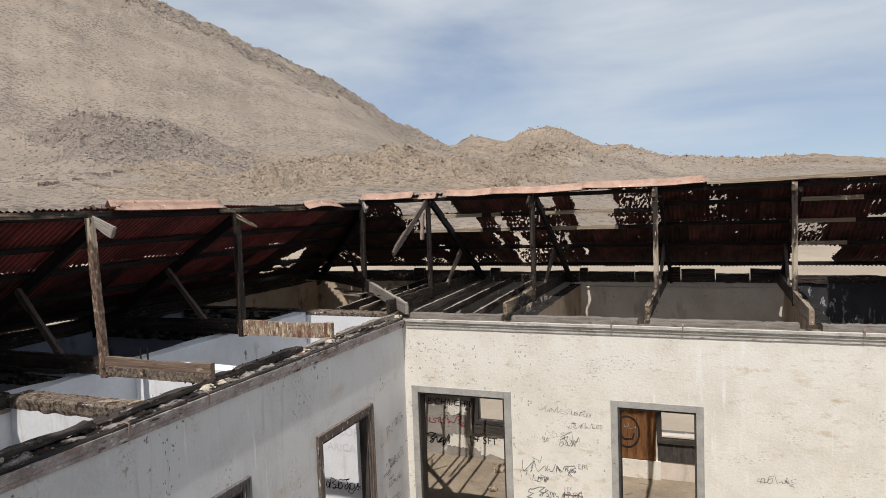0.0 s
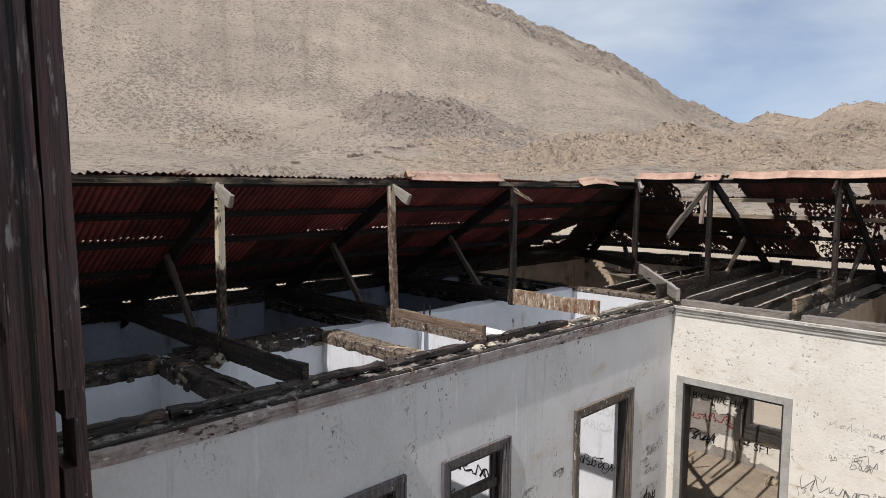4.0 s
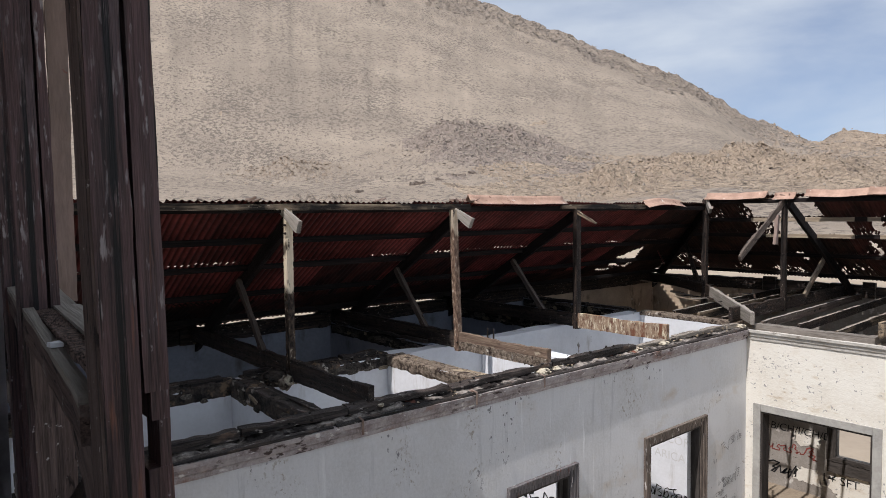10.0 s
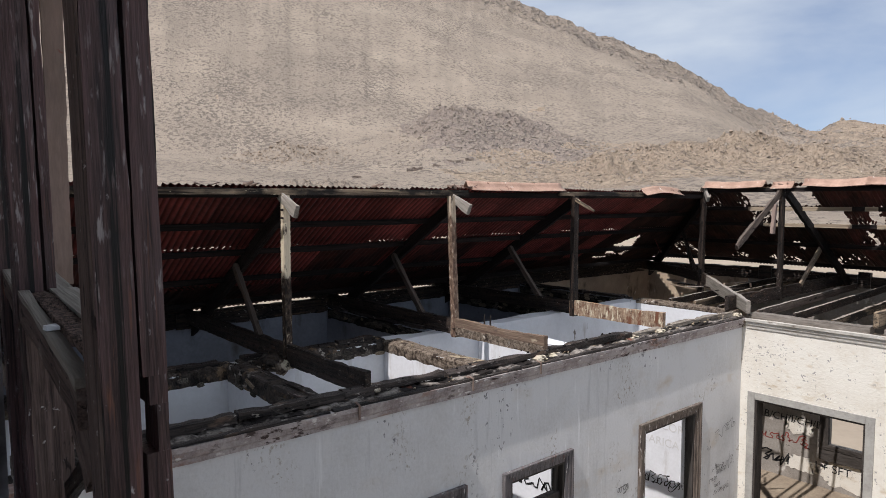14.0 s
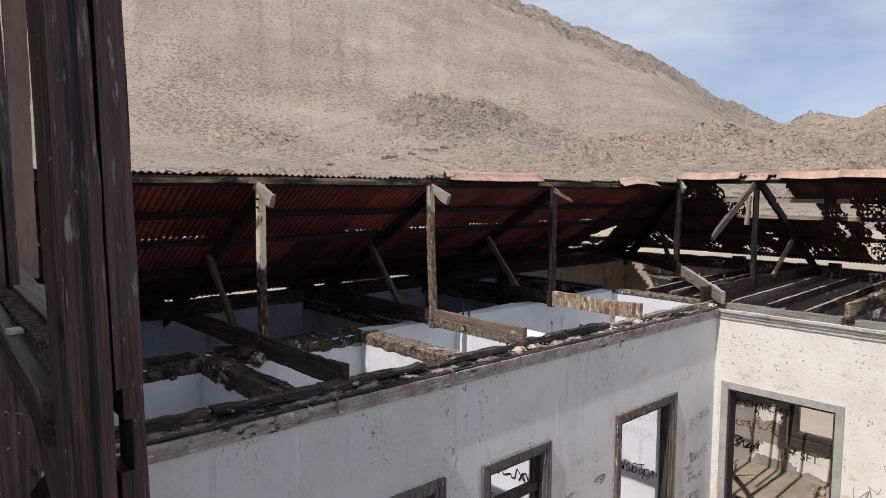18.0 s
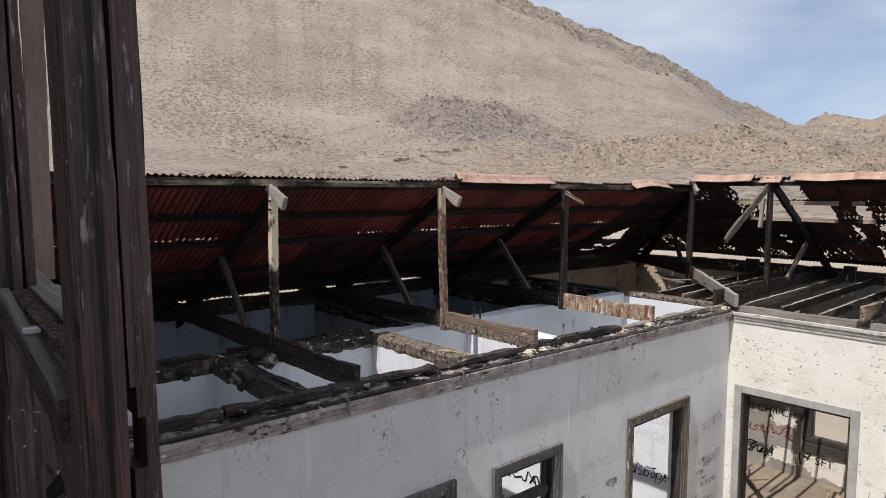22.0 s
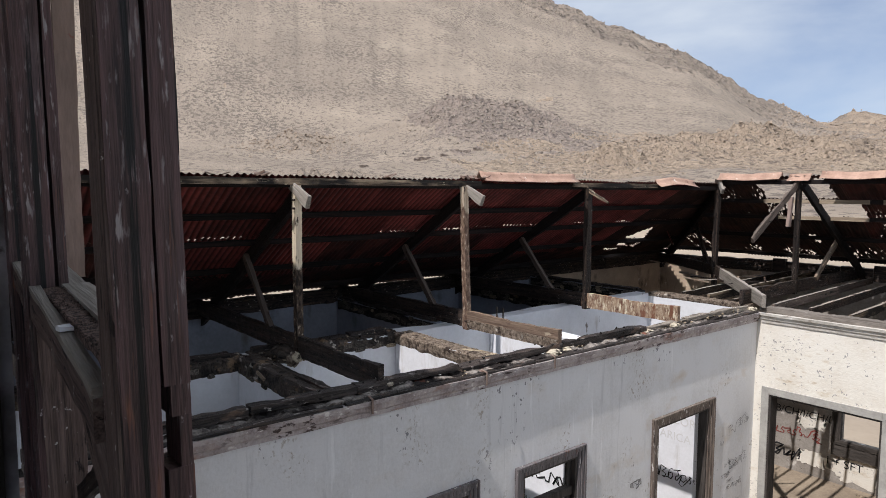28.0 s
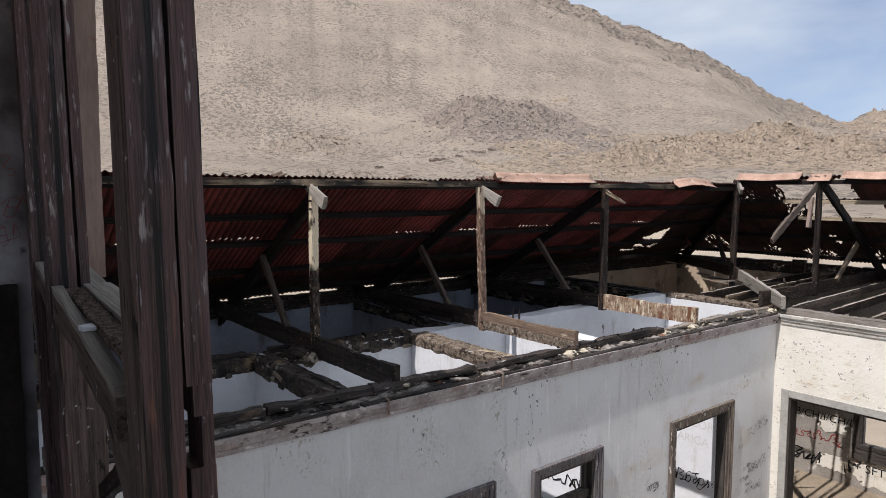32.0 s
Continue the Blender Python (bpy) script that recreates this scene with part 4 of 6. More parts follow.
def stone_band(parent, along, at0, out, u0, u1, z0, z1, seed, tan=0.15, height=0.10, lift=0.0, gap=0.25, core=True):
    """Courses of rough stones set into a wall face, which lies at at0 and looks towards out (+1 or -1)."""
    r = random.Random(seed)
    n = max(3, int((u1 - u0) / 0.06))
    bm = bmesh.new()
    prev = None
    for i in range(n + 1):
        u = u0 - 0.03 + (u1 - u0 + 0.06) * i / n
        up = lift * max(0.0, -(u if along == "y" else 0.0))
        ring = []
        for k, d in ((0, 0.0), (0, 0.012), (1, 0.016), (1, 0.0)):
            z = (z0 - 0.02 + 0.03 * noise.noise(Vector((u * 4, seed, 1))) + 0.02 * noise.noise(Vector((u * 13, seed, 4))) if k == 0 else z1) + up
            w = at0 + out * (d + (0.005 * noise.noise(Vector((u * 9, z * 9, seed))) if d else -0.004))
            ring.append(bm.verts.new((w, u, z) if along == "y" else (u, w, z)))
        if prev:
            for k in range(4):
                bm.faces.new((prev[k], prev[(k + 1) % 4], ring[(k + 1) % 4], ring[k]))
        prev = ring
    bmesh.ops.recalc_face_normals(bm, faces=bm.faces)
    if core:
        part("burnt_core", bm, RUBBLE if tan > 0.45 else CHARRED, parent, "bared core of the wall, blackened by fire")
    else:
        bm.free()
    rows = max(1, round((z1 - z0) / height))
    for j in range(rows):
        z, u = z0 + (z1 - z0) * (j + 0.5) / rows, u0
        while u < u1 - 0.04:
            w = min(r.uniform(0.07, 0.21), u1 - u)
            if r.random() > gap:
                hh, d = (z1 - z0) / rows * r.uniform(0.5, 1.2), r.uniform(0.03, 0.06)
                me = STONES[6 + r.randrange(4)] if r.random() < tan else STONES[r.randrange(6)]
                ob = new("stone", me)
                zz = z + r.uniform(-0.02, 0.02) + lift * max(0.0, -(u if along == "y" else 0.0))
                p = (at0, u + w / 2, zz) if along == "y" else (u + w / 2, at0, zz)
                sc = (d, w * 0.95, hh) if along == "y" else (w * 0.95, d, hh)
                ob.matrix_basis = Matrix.Translation(p) @ Matrix.Diagonal((*sc, 1)) @ pose(0, 0, 0, r.choice((0, 180)), r.uniform(-7, 7), r.choice((0, 180)))
                ob.parent = parent
            u += w


def planks(label, along, c, u0, u1, z, mat, seed, rows=2, lift=0.0, width=0.11, height=0.06):
    """What is left of a wall plate: charred boards lying side by side along a wall's top."""
    r = random.Random(seed)
    e = thing("wall_plate", label, "wall plate")
    for k in range(rows):
        u, off = u0 - r.random() * 0.5, (k - (rows - 1) / 2) * width
        while u < u1:
            v = min(u + r.uniform(0.9, 2.3), u1)
            a, b = max(u, u0), v - r.uniform(0.0, 0.06)
            if b - a > 0.15:
                za, zb = z + r.uniform(-0.015, 0.012), z + r.uniform(-0.015, 0.012)
                if along == "y":
                    timber("plank", (c + off, a, za + lift * max(0, -a)), (c + off, b, zb + lift * max(0, -b)), width * 0.97, height, mat, e, rough=0.008, bite=0.045, seg=0.08)
                else:
                    timber("plank", (a, c + off, za), (b, c + off, zb), width * 0.97, height, mat, e, rough=0.008, bite=0.045, seg=0.08)
            u = v
    return e



def crust(name, along, c, width, u0, u1, z, top, drops, mat, parent, label, seed, lumps=0.03, step=0.03, lift=0.0, rag=0.3):
    """A crumbled wall top: bared core over the top of a wall, hanging down its two faces with ragged lower edges; drops are how far down (low face, high face)."""
    bm = bmesh.new()
    n = max(4, int((u1 - u0) / step))
    prof = [(-1, f) for f in (0.0, 0.3, 0.6, 0.85)] + [(a, 1.0) for a in (-0.9, -0.6, -0.2, 0.2, 0.6, 0.9)] + [(1, f) for f in (0.85, 0.6, 0.3, 0.0)]
    rows = []
    for i in range(n + 1):
        u = u0 + (u1 - u0) * i / n
        up = lift * max(0.0, -u) if along == "y" else 0.0
        ragged = [d * (1 + 0.5 * rag * noise.noise(Vector((u * 3.1, seed, k * 7.0))) + 0.35 * rag * noise.noise(Vector((u * 9, seed, k * 5.0)))) for k, d in enumerate(drops)]
        row = []
        for ca, f in prof:
            d = ragged[0 if ca < 0 else 1]
            zz = z - d + (d + top) * f
            w = c + ca * (width / 2 + 0.004)
            q = Vector((u, ca * width * 0.5, zz * 1.2 + seed))
            k = lumps * (0.8 * noise.noise(q * 5.5) + 0.6 * noise.noise(q * 14) + 0.45 * noise.noise(q * 31))
            if abs(ca) == 1:
                w += ca * (max(0.0, k) * 0.7 + 0.004) * (f > 0) - ca * 0.008 * (f == 0)
            zz += k * min(1.0, f * 1.3) + 0.5 * lumps * noise.noise(Vector((u * 1.7, seed, 3))) * f
            row.append(bm.verts.new((u, w, zz + up) if along == "x" else (w, u, zz + up)))
        rows.append(row)
    for r0, r1 in zip(rows, rows[1:]):
        for a in range(len(prof) - 1):
            bm.faces.new((r0[a], r0[a + 1], r1[a + 1], r1[a]))
    for r in (rows[0], rows[-1]):
        bm.faces.new(r)
    bmesh.ops.recalc_face_normals(bm, faces=bm.faces)
    return part(name, bm, mat, parent, label)


# the courtyard wall: a crumbled pale bed, and what the fire left of the plate upon it
crust("wall_core", "y", -0.085, 0.165, -9.9, -0.02, H - 0.005, 0.028, (0.01, 0.0), ASHCRUST, wall_w, "pale crumbled core along the wall top, blackened in places", 3.0, 0.035, 0.025, 0.006)
planks("charred black timber plate on the courtyard wall top", "y", -0.13, -9.9, -2.9, H + 0.075, CHARTOP, 3, rows=1, lift=0.006, width=0.11, height=0.07)
planks("burnt grey timber plate on the courtyard wall top", "y", -0.13, -2.85, -0.05, H + 0.065, GREYTOP, 4, rows=1, lift=0.006, width=0.11, height=0.055)
edge = thing("wall_plate", "thin blackened board edge along the cornice", "wall plate")
for u0, u1 in ((-9.9, -7.6), (-7.56, -5.2), (-5.17, -2.6), (-2.58, -0.1)):
    timber("plank", (0.03, u0, H + 0.006 + rise(u0)), (0.03, u1, H + 0.006 + rise(u1)), 0.07, 0.024, CHARTOP, edge, rough=0.006, bite=0.02, seg=0.06)
for y0, y1 in ((-9.9, -7.7), (-7.45, -5.65)):
    planks("charred black timber plate on the inner wall top", "y", -2.17, y0, y1, 4.245, CHARTOP, y0, rows=1, width=0.12, height=0.05)
    crust("burnt_core", "y", -2.11, 0.26, y0 - 0.05, y1 + 0.1, 4.195, 0.035, (0.05, 0.13), BLACKCRUST, wall_c, "bared core of the wall, blackened by fire", y0, 0.04)
stone_band(wall_c, "y", -1.985, 1, -9.8, -7.75, 4.07, 4.19, 12, height=0.065, gap=0.6, core=False)
stone_band(wall_c, "y", -1.985, 1, -7.3, -5.6, 4.06, 4.19, 15, height=0.075, tan=0.4, gap=0.55, core=False)
for k, y, w, m, drop, tan, face in ((0, -7.585, 0.21, BLACKCRUST, 0.15, 0.1, -7.695), (1, -5.5, 0.24, TANCRUST, 0.13, 1.0, -5.625), (2, 0.12, 0.24, TANCRUST, 0.09, 0.8, -0.005)):
    crust("burnt_core" if k == 0 else "wall_core", "x", y, w, -1.99, -0.17, 4.195, 0.03 if k else 0.045, (drop if k < 2 else 0.05, 0.05), m, partitions[k], "crumbled core of the partition", y, 0.016, rag=0.5 if k == 1 else 0.3)
    if k == 0:
        stone_band(partitions[k], "x", face, -1, -1.94, -0.24, 4.20 - drop, 4.20, 20 + k, tan=tan, height=0.075, gap=0.72, core=False)
planks("charred black timber plate on a partition top", "x", -7.515, -1.96, -0.24, 4.235, CHARTOP, 1, rows=1, width=0.07, height=0.04)
planks("charred black timber plate on a partition top", "x", -7.655, -1.96, -0.24, 4.235, CHARTOP, 2, rows=1, width=0.06, height=0.04)
for k, y, face in ((4, -4.62, -4.753), (5, -1.9, -2.003), (6, 0.14, -0.003)):
    planks("charred black timber plate on a partition top", "x", y, WX + 0.05, -2.3, 4.22, CHARTOP, y, rows=2)
    stone_band(partitions[k], "x", face, -1, WX + 0.1, -2.3, 4.06, 4.19, 30 + k, height=0.065)
for x, u0, u1, z0, z1, along in ((WX - 0.02, -10.0, -7.3, 4.15, 4.37, "y"), (WX - 0.02, -7.28, -4.75, 4.15, 4.378, "y"), (WX - 0.02, -4.73, -2.25, 4.15, 4.372, "y"), (WX - 0.02, -2.23, 0.1, 4.15, 4.395, "y"), (WX - 0.02, 0.12, 2.6, 4.19, 4.44, "y"), (WX - 0.02, 2.62, 4.9, 4.19, 4.47, "y"),
                                 (NY + 0.02, -4.85, -3.5, 4.2, 4.43, "x"), (NY + 0.02, -3.48, -2.05, 4.2, 4.46, "x"), (NY + 0.02, -2.03, -1.76, 4.2, 4.52, "x"), (NY + 0.02, -1.74, -0.62, 4.2, 4.46, "x"), (NY + 0.02, -0.6, 0.0, 4.2, 4.455, "x"), (NY + 0.02, 0.02, 0.24, 4.2, 4.52, "x"),
                                 (NY + 0.02, 0.26, 1.1, 4.2, 4.43, "x"), (NY + 0.02, 1.12, 2.16, 4.2, 4.45, "x"), (NY + 0.02, 2.18, 2.36, 4.21, 4.52, "x"), (NY + 0.02, 2.38, 3.4, 4.21, 4.43, "x"), (NY + 0.02, 3.42, 4.15, 4.21, 4.43, "x"), (NY + 0.02, 4.17, 4.38, 4.21, 4.53, "x"),
                                 (NY + 0.02, 4.40, 5.08, 4.21, 4.49, "x"), (NY + 0.02, 5.1, 5.76, 4.21, 4.39, "x"), (NY + 0.02, 5.78, 6.5, 4.21, 4.49, "x"), (NY + 0.02, 6.65, 11.9, 4.21, 4.36, "x")):
    zm = (z0 + z1) / 2
    a, b = ((u0, x, zm), (u1, x, zm)) if along == "x" else ((x, u0, zm), (x, u1, zm))
    tagged(timber("wall_plate", a, b, 0.14, z1 - z0 + 0.01, CHAR, None, bite=0.025, rough=0.008, seg=0.1), "charred timber plate along the outer wall top", "wall plate", "outer wall plates")
for x0, x1 in ((-4.2, -4.0), (-3.2, -3.05), (-1.2, -1.02), (-0.42, -0.2), (0.55, 0.72), (1.55, 1.8), (2.62, 2.8), (3.0, 3.3), (3.7, 3.84)):
    bm = bmesh.new()
    box(bm, x0, x1, NY + 0.12, NY + 0.26, 4.2, 4.40 + 0.02 * math.sin(x0 * 7))
    for v in bm.verts:
        v.co += 0.012 * noise.noise_vector(v.co * 9)
    tagged(part("eave_block", bm, TANBOARD), "pale timber block on the outer wall top under the eaves", "block", "pale eave blocks")
strip("cornice_room", "x", [(-NY, 4.05), (-NY + 0.03, 4.05), (-NY + 0.04, 4.09), (-NY, 4.11)], 2.2, 6.4, GREYPLASTER, "grey plaster moulding below the ceiling line")


for y0, y1 in ((-7.45, -7.0), (-4.95, -4.5), (-2.3, 0.1)):
    tagged(timber("eave_block", (WX - 0.11, y0, 4.31), (WX - 0.11, y1, 4.31), 0.12, 0.33, CHAR, None, bite=0.04, rough=0.012), "charred timber block on the outer wall top under the eaves", "block", "eave blocks")


for x in (3.57, 4.60, 6.9):
    e = thing("iron_strap", "short rusty iron strap nailed over the cornice", "strap", "iron straps")
    timber("strap", (x, -0.085, H - 0.055), (x, -0.085, H + 0.03), 0.022, 0.006, RUSTTOP, e, up=(0, 1, 0), rough=0.001)
    timber("hook", (x, -0.085, H + 0.03), (x + 0.01, -0.02, H + 0.05), 0.025, 0.006, RUSTTOP, e, rough=0.001)


for y in (-4.92, -5.95, -7.32):
    e = thing("iron_strap", "short rusty iron strap hanging over the stained cornice", "strap", "iron straps")
    timber("strap", (0.088, y, H - 0.07), (0.088, y, H + 0.06), 0.02, 0.006, RUSTTOP, e, up=(1, 0, 0), rough=0.001)
    timber("hook", (0.088, y, H + 0.06), (0.01, y + 0.01, H + 0.07), 0.022, 0.006, RUSTTOP, e, rough=0.001)


def lump(x, y, z, size, mat, label, seed):
    """A lump of old mortar left on a wall top."""
    bm = bmesh.new()
    bmesh.ops.create_icosphere(bm, subdivisions=3, radius=1.0)
    for v in bm.verts:
        k = 1 + 0.35 * noise.noise(v.co * 1.7 + Vector((seed, 0, 0))) + 0.22 * noise.noise(v.co * 4.5 + Vector((0, seed, 0))) + 0.12 * noise.noise(v.co * 11)
        v.co = Vector((v.co.x * size[0], v.co.y * size[1], v.co.z * size[2])) * k
    ob = tagged(part("mortar_lump", bm, mat), label, "rubble", "mortar lumps on the wall tops")
    ob.location = (x, y, z)


for k, (x, y, z, size, mat) in enumerate(((-1.86, -7.2, 4.25, (0.16, 0.13, 0.07), BLACKCRUST), (-1.72, -7.02, 4.25, (0.10, 0.12, 0.06), TANCRUST), (-2.0, -6.95, 4.24, (0.12, 0.16, 0.05), ASHCRUST), (-0.1, -7.24, 4.20, (0.08, 0.09, 0.035), ASHCRUST),
                                         (-0.06, -4.78, 4.21, (0.07, 0.10, 0.04), PALECRUST), (-0.1, -4.5, 4.20, (0.08, 0.12, 0.035), PALECRUST), (-0.06, -2.3, 4.21, (0.06, 0.1, 0.03), PALECRUST), (-0.09, -2.9, 4.19, (0.05, 0.12, 0.03), PALECRUST), (-0.05, -0.12, 4.19, (0.08, 0.09, 0.035), PALECRUST))):
    lump(x, y, z, size, mat, "lump of crumbling mortar on a wall top beside a tie beam", k * 2.7)


def rubble(name, label, mat, runs):
    """Loose angular bits of stone and mortar lying along the wall tops: (x0, y0, x1, y1, z, spread, count)."""
    r = np.random.RandomState(8)
    t = bmesh.new()
    bmesh.ops.create_icosphere(t, subdivisions=1, radius=1.0)
    base = np.array([v.co[:] for v in t.verts])
    t.verts.index_update()
    tris = np.array([[v.index for v in f.verts] for f in t.faces])
    t.free()
    vs, fs, k = [], [], 0
    for x0, y0, x1, y1, z, spread, count in runs:
        for i in range(count):
            f, size = r.rand(), 0.005 + 0.017 * r.rand() ** 2.5
            c = np.array((x0 + (x1 - x0) * f, y0 + (y1 - y0) * f, z + r.uniform(-0.03, 0.03)))
            c[0 if x0 == x1 else 1] += r.uniform(-spread, spread)
            vs.append(base * (size * r.uniform(0.6, 1.3, (12, 1))) * (1, r.uniform(0.6, 1.5), r.uniform(0.5, 1.0)) + c)
            fs.append(tris + 12 * k)
            k += 1
    me = bpy.data.meshes.new(name)
    me.from_pydata(np.concatenate(vs).tolist(), [], np.concatenate(fs).tolist())
    me.materials.append(mat)
    return tagged(new(name, me), label, "rubble", kind="stuff")


rubble("pale_rubble", "small pale crumbs of mortar along the wall tops", RUBBLE, [(-0.03, -6.9, -0.03, -0.2, 4.20, 0.05, 110), (-1.9, -5.5, -0.3, -5.5, 4.235, 0.09, 22), (-1.9, 0.14, -0.3, 0.14, 4.235, 0.09, 12), (-2.1, -7.3, -2.1, -5.7, 4.25, 0.1, 30)])
rubble("charred_rubble", "small black charred crumbs along the wall tops", CHARRED, [(-0.1, -9.9, -0.1, -3.0, 4.28, 0.09, 120), (-1.95, -7.58, -0.3, -7.58, 4.24, 0.08, 40), (-2.1, -9.9, -2.1, -5.6, 4.25, 0.12, 120)])
for u0, u1 in ((0.12, 1.80), (1.97, 3.95), (4.05, 6.14), (6.42, 11.9)):
    e = thing("wall_plate", "weathered grey timber plate along the sunlit wall top", "wall plate", "north wall plates")
    timber("plank", (u0, 0.10, H + 0.035), (u1, 0.10, H + 0.035), 0.2, 0.10, PLANKGREY, e, rough=0.008, bite=0.03)

bm = bmesh.new()
box(bm, WX - 0.4, 12.4, -9.6, NY + 0.4, G - 0.25, G)
tagged(part("floor", bm, EARTH), "dusty earth floor of the courtyard and rooms", "floor", kind="structure")


def roof_west(x):
    return RZ + (x - RX) * PITCH


def roof_north(y):
    return RZN - (y - RY) * PITCH


bm = bmesh.new()
bmesh.ops.create_cone(bm, cap_ends=True, segments=6, radius1=0.014, radius2=0.01, depth=0.03)
BOLT = bpy.data.meshes.new("bolt")
bm.to_mesh(BOLT)
bm.free()
BOLT.materials.append(CHAR)


def truss(p, base, near, far, mats, label, side, stub=0.0, post_h=None, lean=0.0, taper=0.0):
    """A king-post truss: p the foot of the post; near and far the ends of its tie beam; the outer rafter stands, the inner one is a stub."""
    e = thing("roof_truss", label, "roof truss", "king-post trusses", at=(p[0], p[1], base))
    off = Vector((-p[0], -p[1], -base))
    q = lambda x, y, z: Vector((x, y, z)) + off  # noqa: E731
    post, tie, raft, stubm = mats
    top = post_h or (RZ - 0.10 if side == "w" else RZN - 0.04)
    timber("king_post", q(p[0], p[1], base - 0.14), q(p[0], p[1] - lean, top), 0.105 if side == "w" and p[1] == -2.14 else 0.078, 0.085, post, e, up=(1, 0, 0), bite=0.004, rough=0.0022, seg=0.025, chip=0.010)
    mid = (p[0] + (-0.06 if side == "w" else 0), p[1] + (0 if side == "w" else 0.06))
    if near:
        timber("tie_beam", q(*near, base), q(*mid, base), 0.065, 0.23, tie, e, bite=0.03)
    if tie is OLDTIE:
        tb = e.children[-1].data
        tb.materials.append(TANCRUST)
        for f in tb.polygons:
            if f.center.y < -0.02 + 0.03 * noise.noise(f.center * 5):
                f.material_index = 1
    timber("tie_beam", q(*mid, base), q(*far, base), 0.065, 0.22, raft, e, bite=0.04)
    if side == "w":
        f0, f1 = (RX, p[1] + 0.085, RZ - 0.15), (WX - 0.1, p[1] + 0.085, roof_west(WX - 0.1) - 0.15)
        s0, s1 = (RX - 0.69, p[1], base + 0.08), (RX - 1.41, p[1] + 0.01, roof_west(RX - 1.41) - 0.13)
        n0, n1 = (RX - 0.05, p[1] - 0.02, RZ - 0.075), (RX + stub, p[1] - 0.02, RZ - 0.075 - stub * PITCH)
    else:
        f0, f1 = (p[0] + 0.085, RY, RZN - 0.15), (p[0] + 0.085, NY + 0.1, roof_north(NY + 0.1) - 0.15)
        s0, s1 = (p[0], RY + 0.9, base + 0.06), (p[0] + 0.03, RY + 1.8, roof_north(RY + 1.8) - 0.1)
        n0, n1 = (p[0] - 0.02, RY + 0.05, RZN - 0.075), (p[0] - 0.02, RY - stub, RZN - 0.075 - stub * PITCH)
    timber("rafter", q(*f0), q(*f1), 0.065, 0.16, SOOTBEAM, e)
    timber("strut", q(*s0), q(*s1), 0.055, 0.085, TIMBER if side == "n" and p[0] == -0.25 else STRUTWOOD if stub else raft, e)
    if stub:
        timber("rafter_stub", q(*n0), q(*n1), 0.05, 0.12, stubm, e, bite=0.05, taper=taper)
        for dz in (0.0, -0.09, -0.85, -1.62):
            c = q(p[0] + (0.03 if side == "w" else 0), p[1] + (-0.055 if side == "w" else -0.06), top - 0.16 + dz)
            ob = new("bolt", BOLT)
            ob.parent, ob.matrix_basis = e, Matrix.Translation(c) @ pose(0, 0, 0, 90)
    return e


for y, mats, lab, stub in ((-9.62, (CHAR, CHAR, CHAR, CHAR), "charred", 0), (-7.11, (BURNTPOST, CHAR, CHAR, PALEROUGH), "half-burnt", 0.34), (-4.64, (BROWNPOST, OLDTIE, CHAR, PALEROUGH), "weathered", 0.34), (-2.14, (CHAR, CRUSTED, CHAR, SCORCHED), "charred", 0.42)):
    truss((RX + 0.03, y), 4.33, (-0.09, y) if stub else None, (WX - 0.2, y), mats, lab + " wooden king-post truss of the west wing", "w", stub, lean=0.07 if y == -4.64 else 0.0, taper=0.85 if y == -2.14 else -0.25)
for x, mats, lab, stub in ((-0.25, (CHAR, CHAR, CHAR, STRUTWOOD), "burnt", 1.62), (1.88, (CHAR, SCORCHED, CHAR, CHAR), "burnt", 0.3), (4.1, (PALEPOST, SCORCHED, CHAR, TIMBER), "half-burnt", 0.12), (6.28, (PALEPOST, TIMBER, CHAR, TIMBER), "weathered", 0.1), (8.5, (CHAR, CHAR, CHAR, CHAR), "charred", 0)):
    truss((x, RY), 4.35, (x, -0.04), (x, NY + 0.2), mats, lab + " wooden king-post truss of the north wing", "n", stub)

# the corner: a post at the meeting of the ridges, a diagonal tie towards the courtyard corner
corner = thing("corner_truss", "burnt corner post with a pale diagonal tie over the courtyard corner", "roof truss", at=(RX, RY, 4.4))
o = Vector((RX, RY, 4.4))
timber("king_post", Vector((RX - 0.04, RY, 4.2)) - o, Vector((RX - 0.02, RY, RZN - 0.02)) - o, 0.09, 0.10, CHAR, corner, up=(1, 0, 0), bite=0.02)
timber("tie_beam", Vector((RX, RY, 4.5)) - o, Vector((-1.5, 1.66, 4.48)) - o, 0.07, 0.2, CHAR, corner)
timber("tie_beam", Vector((-1.5, 1.66, 4.48)) - o, Vector((0.13, -0.09, 4.33)) - o, 0.07, 0.2, PALEROUGH, corner, "pale weathered end of the diagonal tie")
timber("tie_beam", Vector((RX, RY, 4.5)) - o, Vector((WX - 0.1, NY, 4.35)) - o, 0.07, 0.2, CHAR, corner)
timber("strut", Vector((RX - 0.4, RY + 0.4, 4.55)) - o, Vector((RX - 1.1, RY + 1.1, 5.4)) - o, 0.06, 0.09, CHAR, corner)
timber("rafter_stub", Vector((RX, RY, RZN - 0.06)) - o, Vector((RX + 0.18, RY - 0.2, RZN - 0.26)) - o, 0.05, 0.11, PALEROUGH, corner)

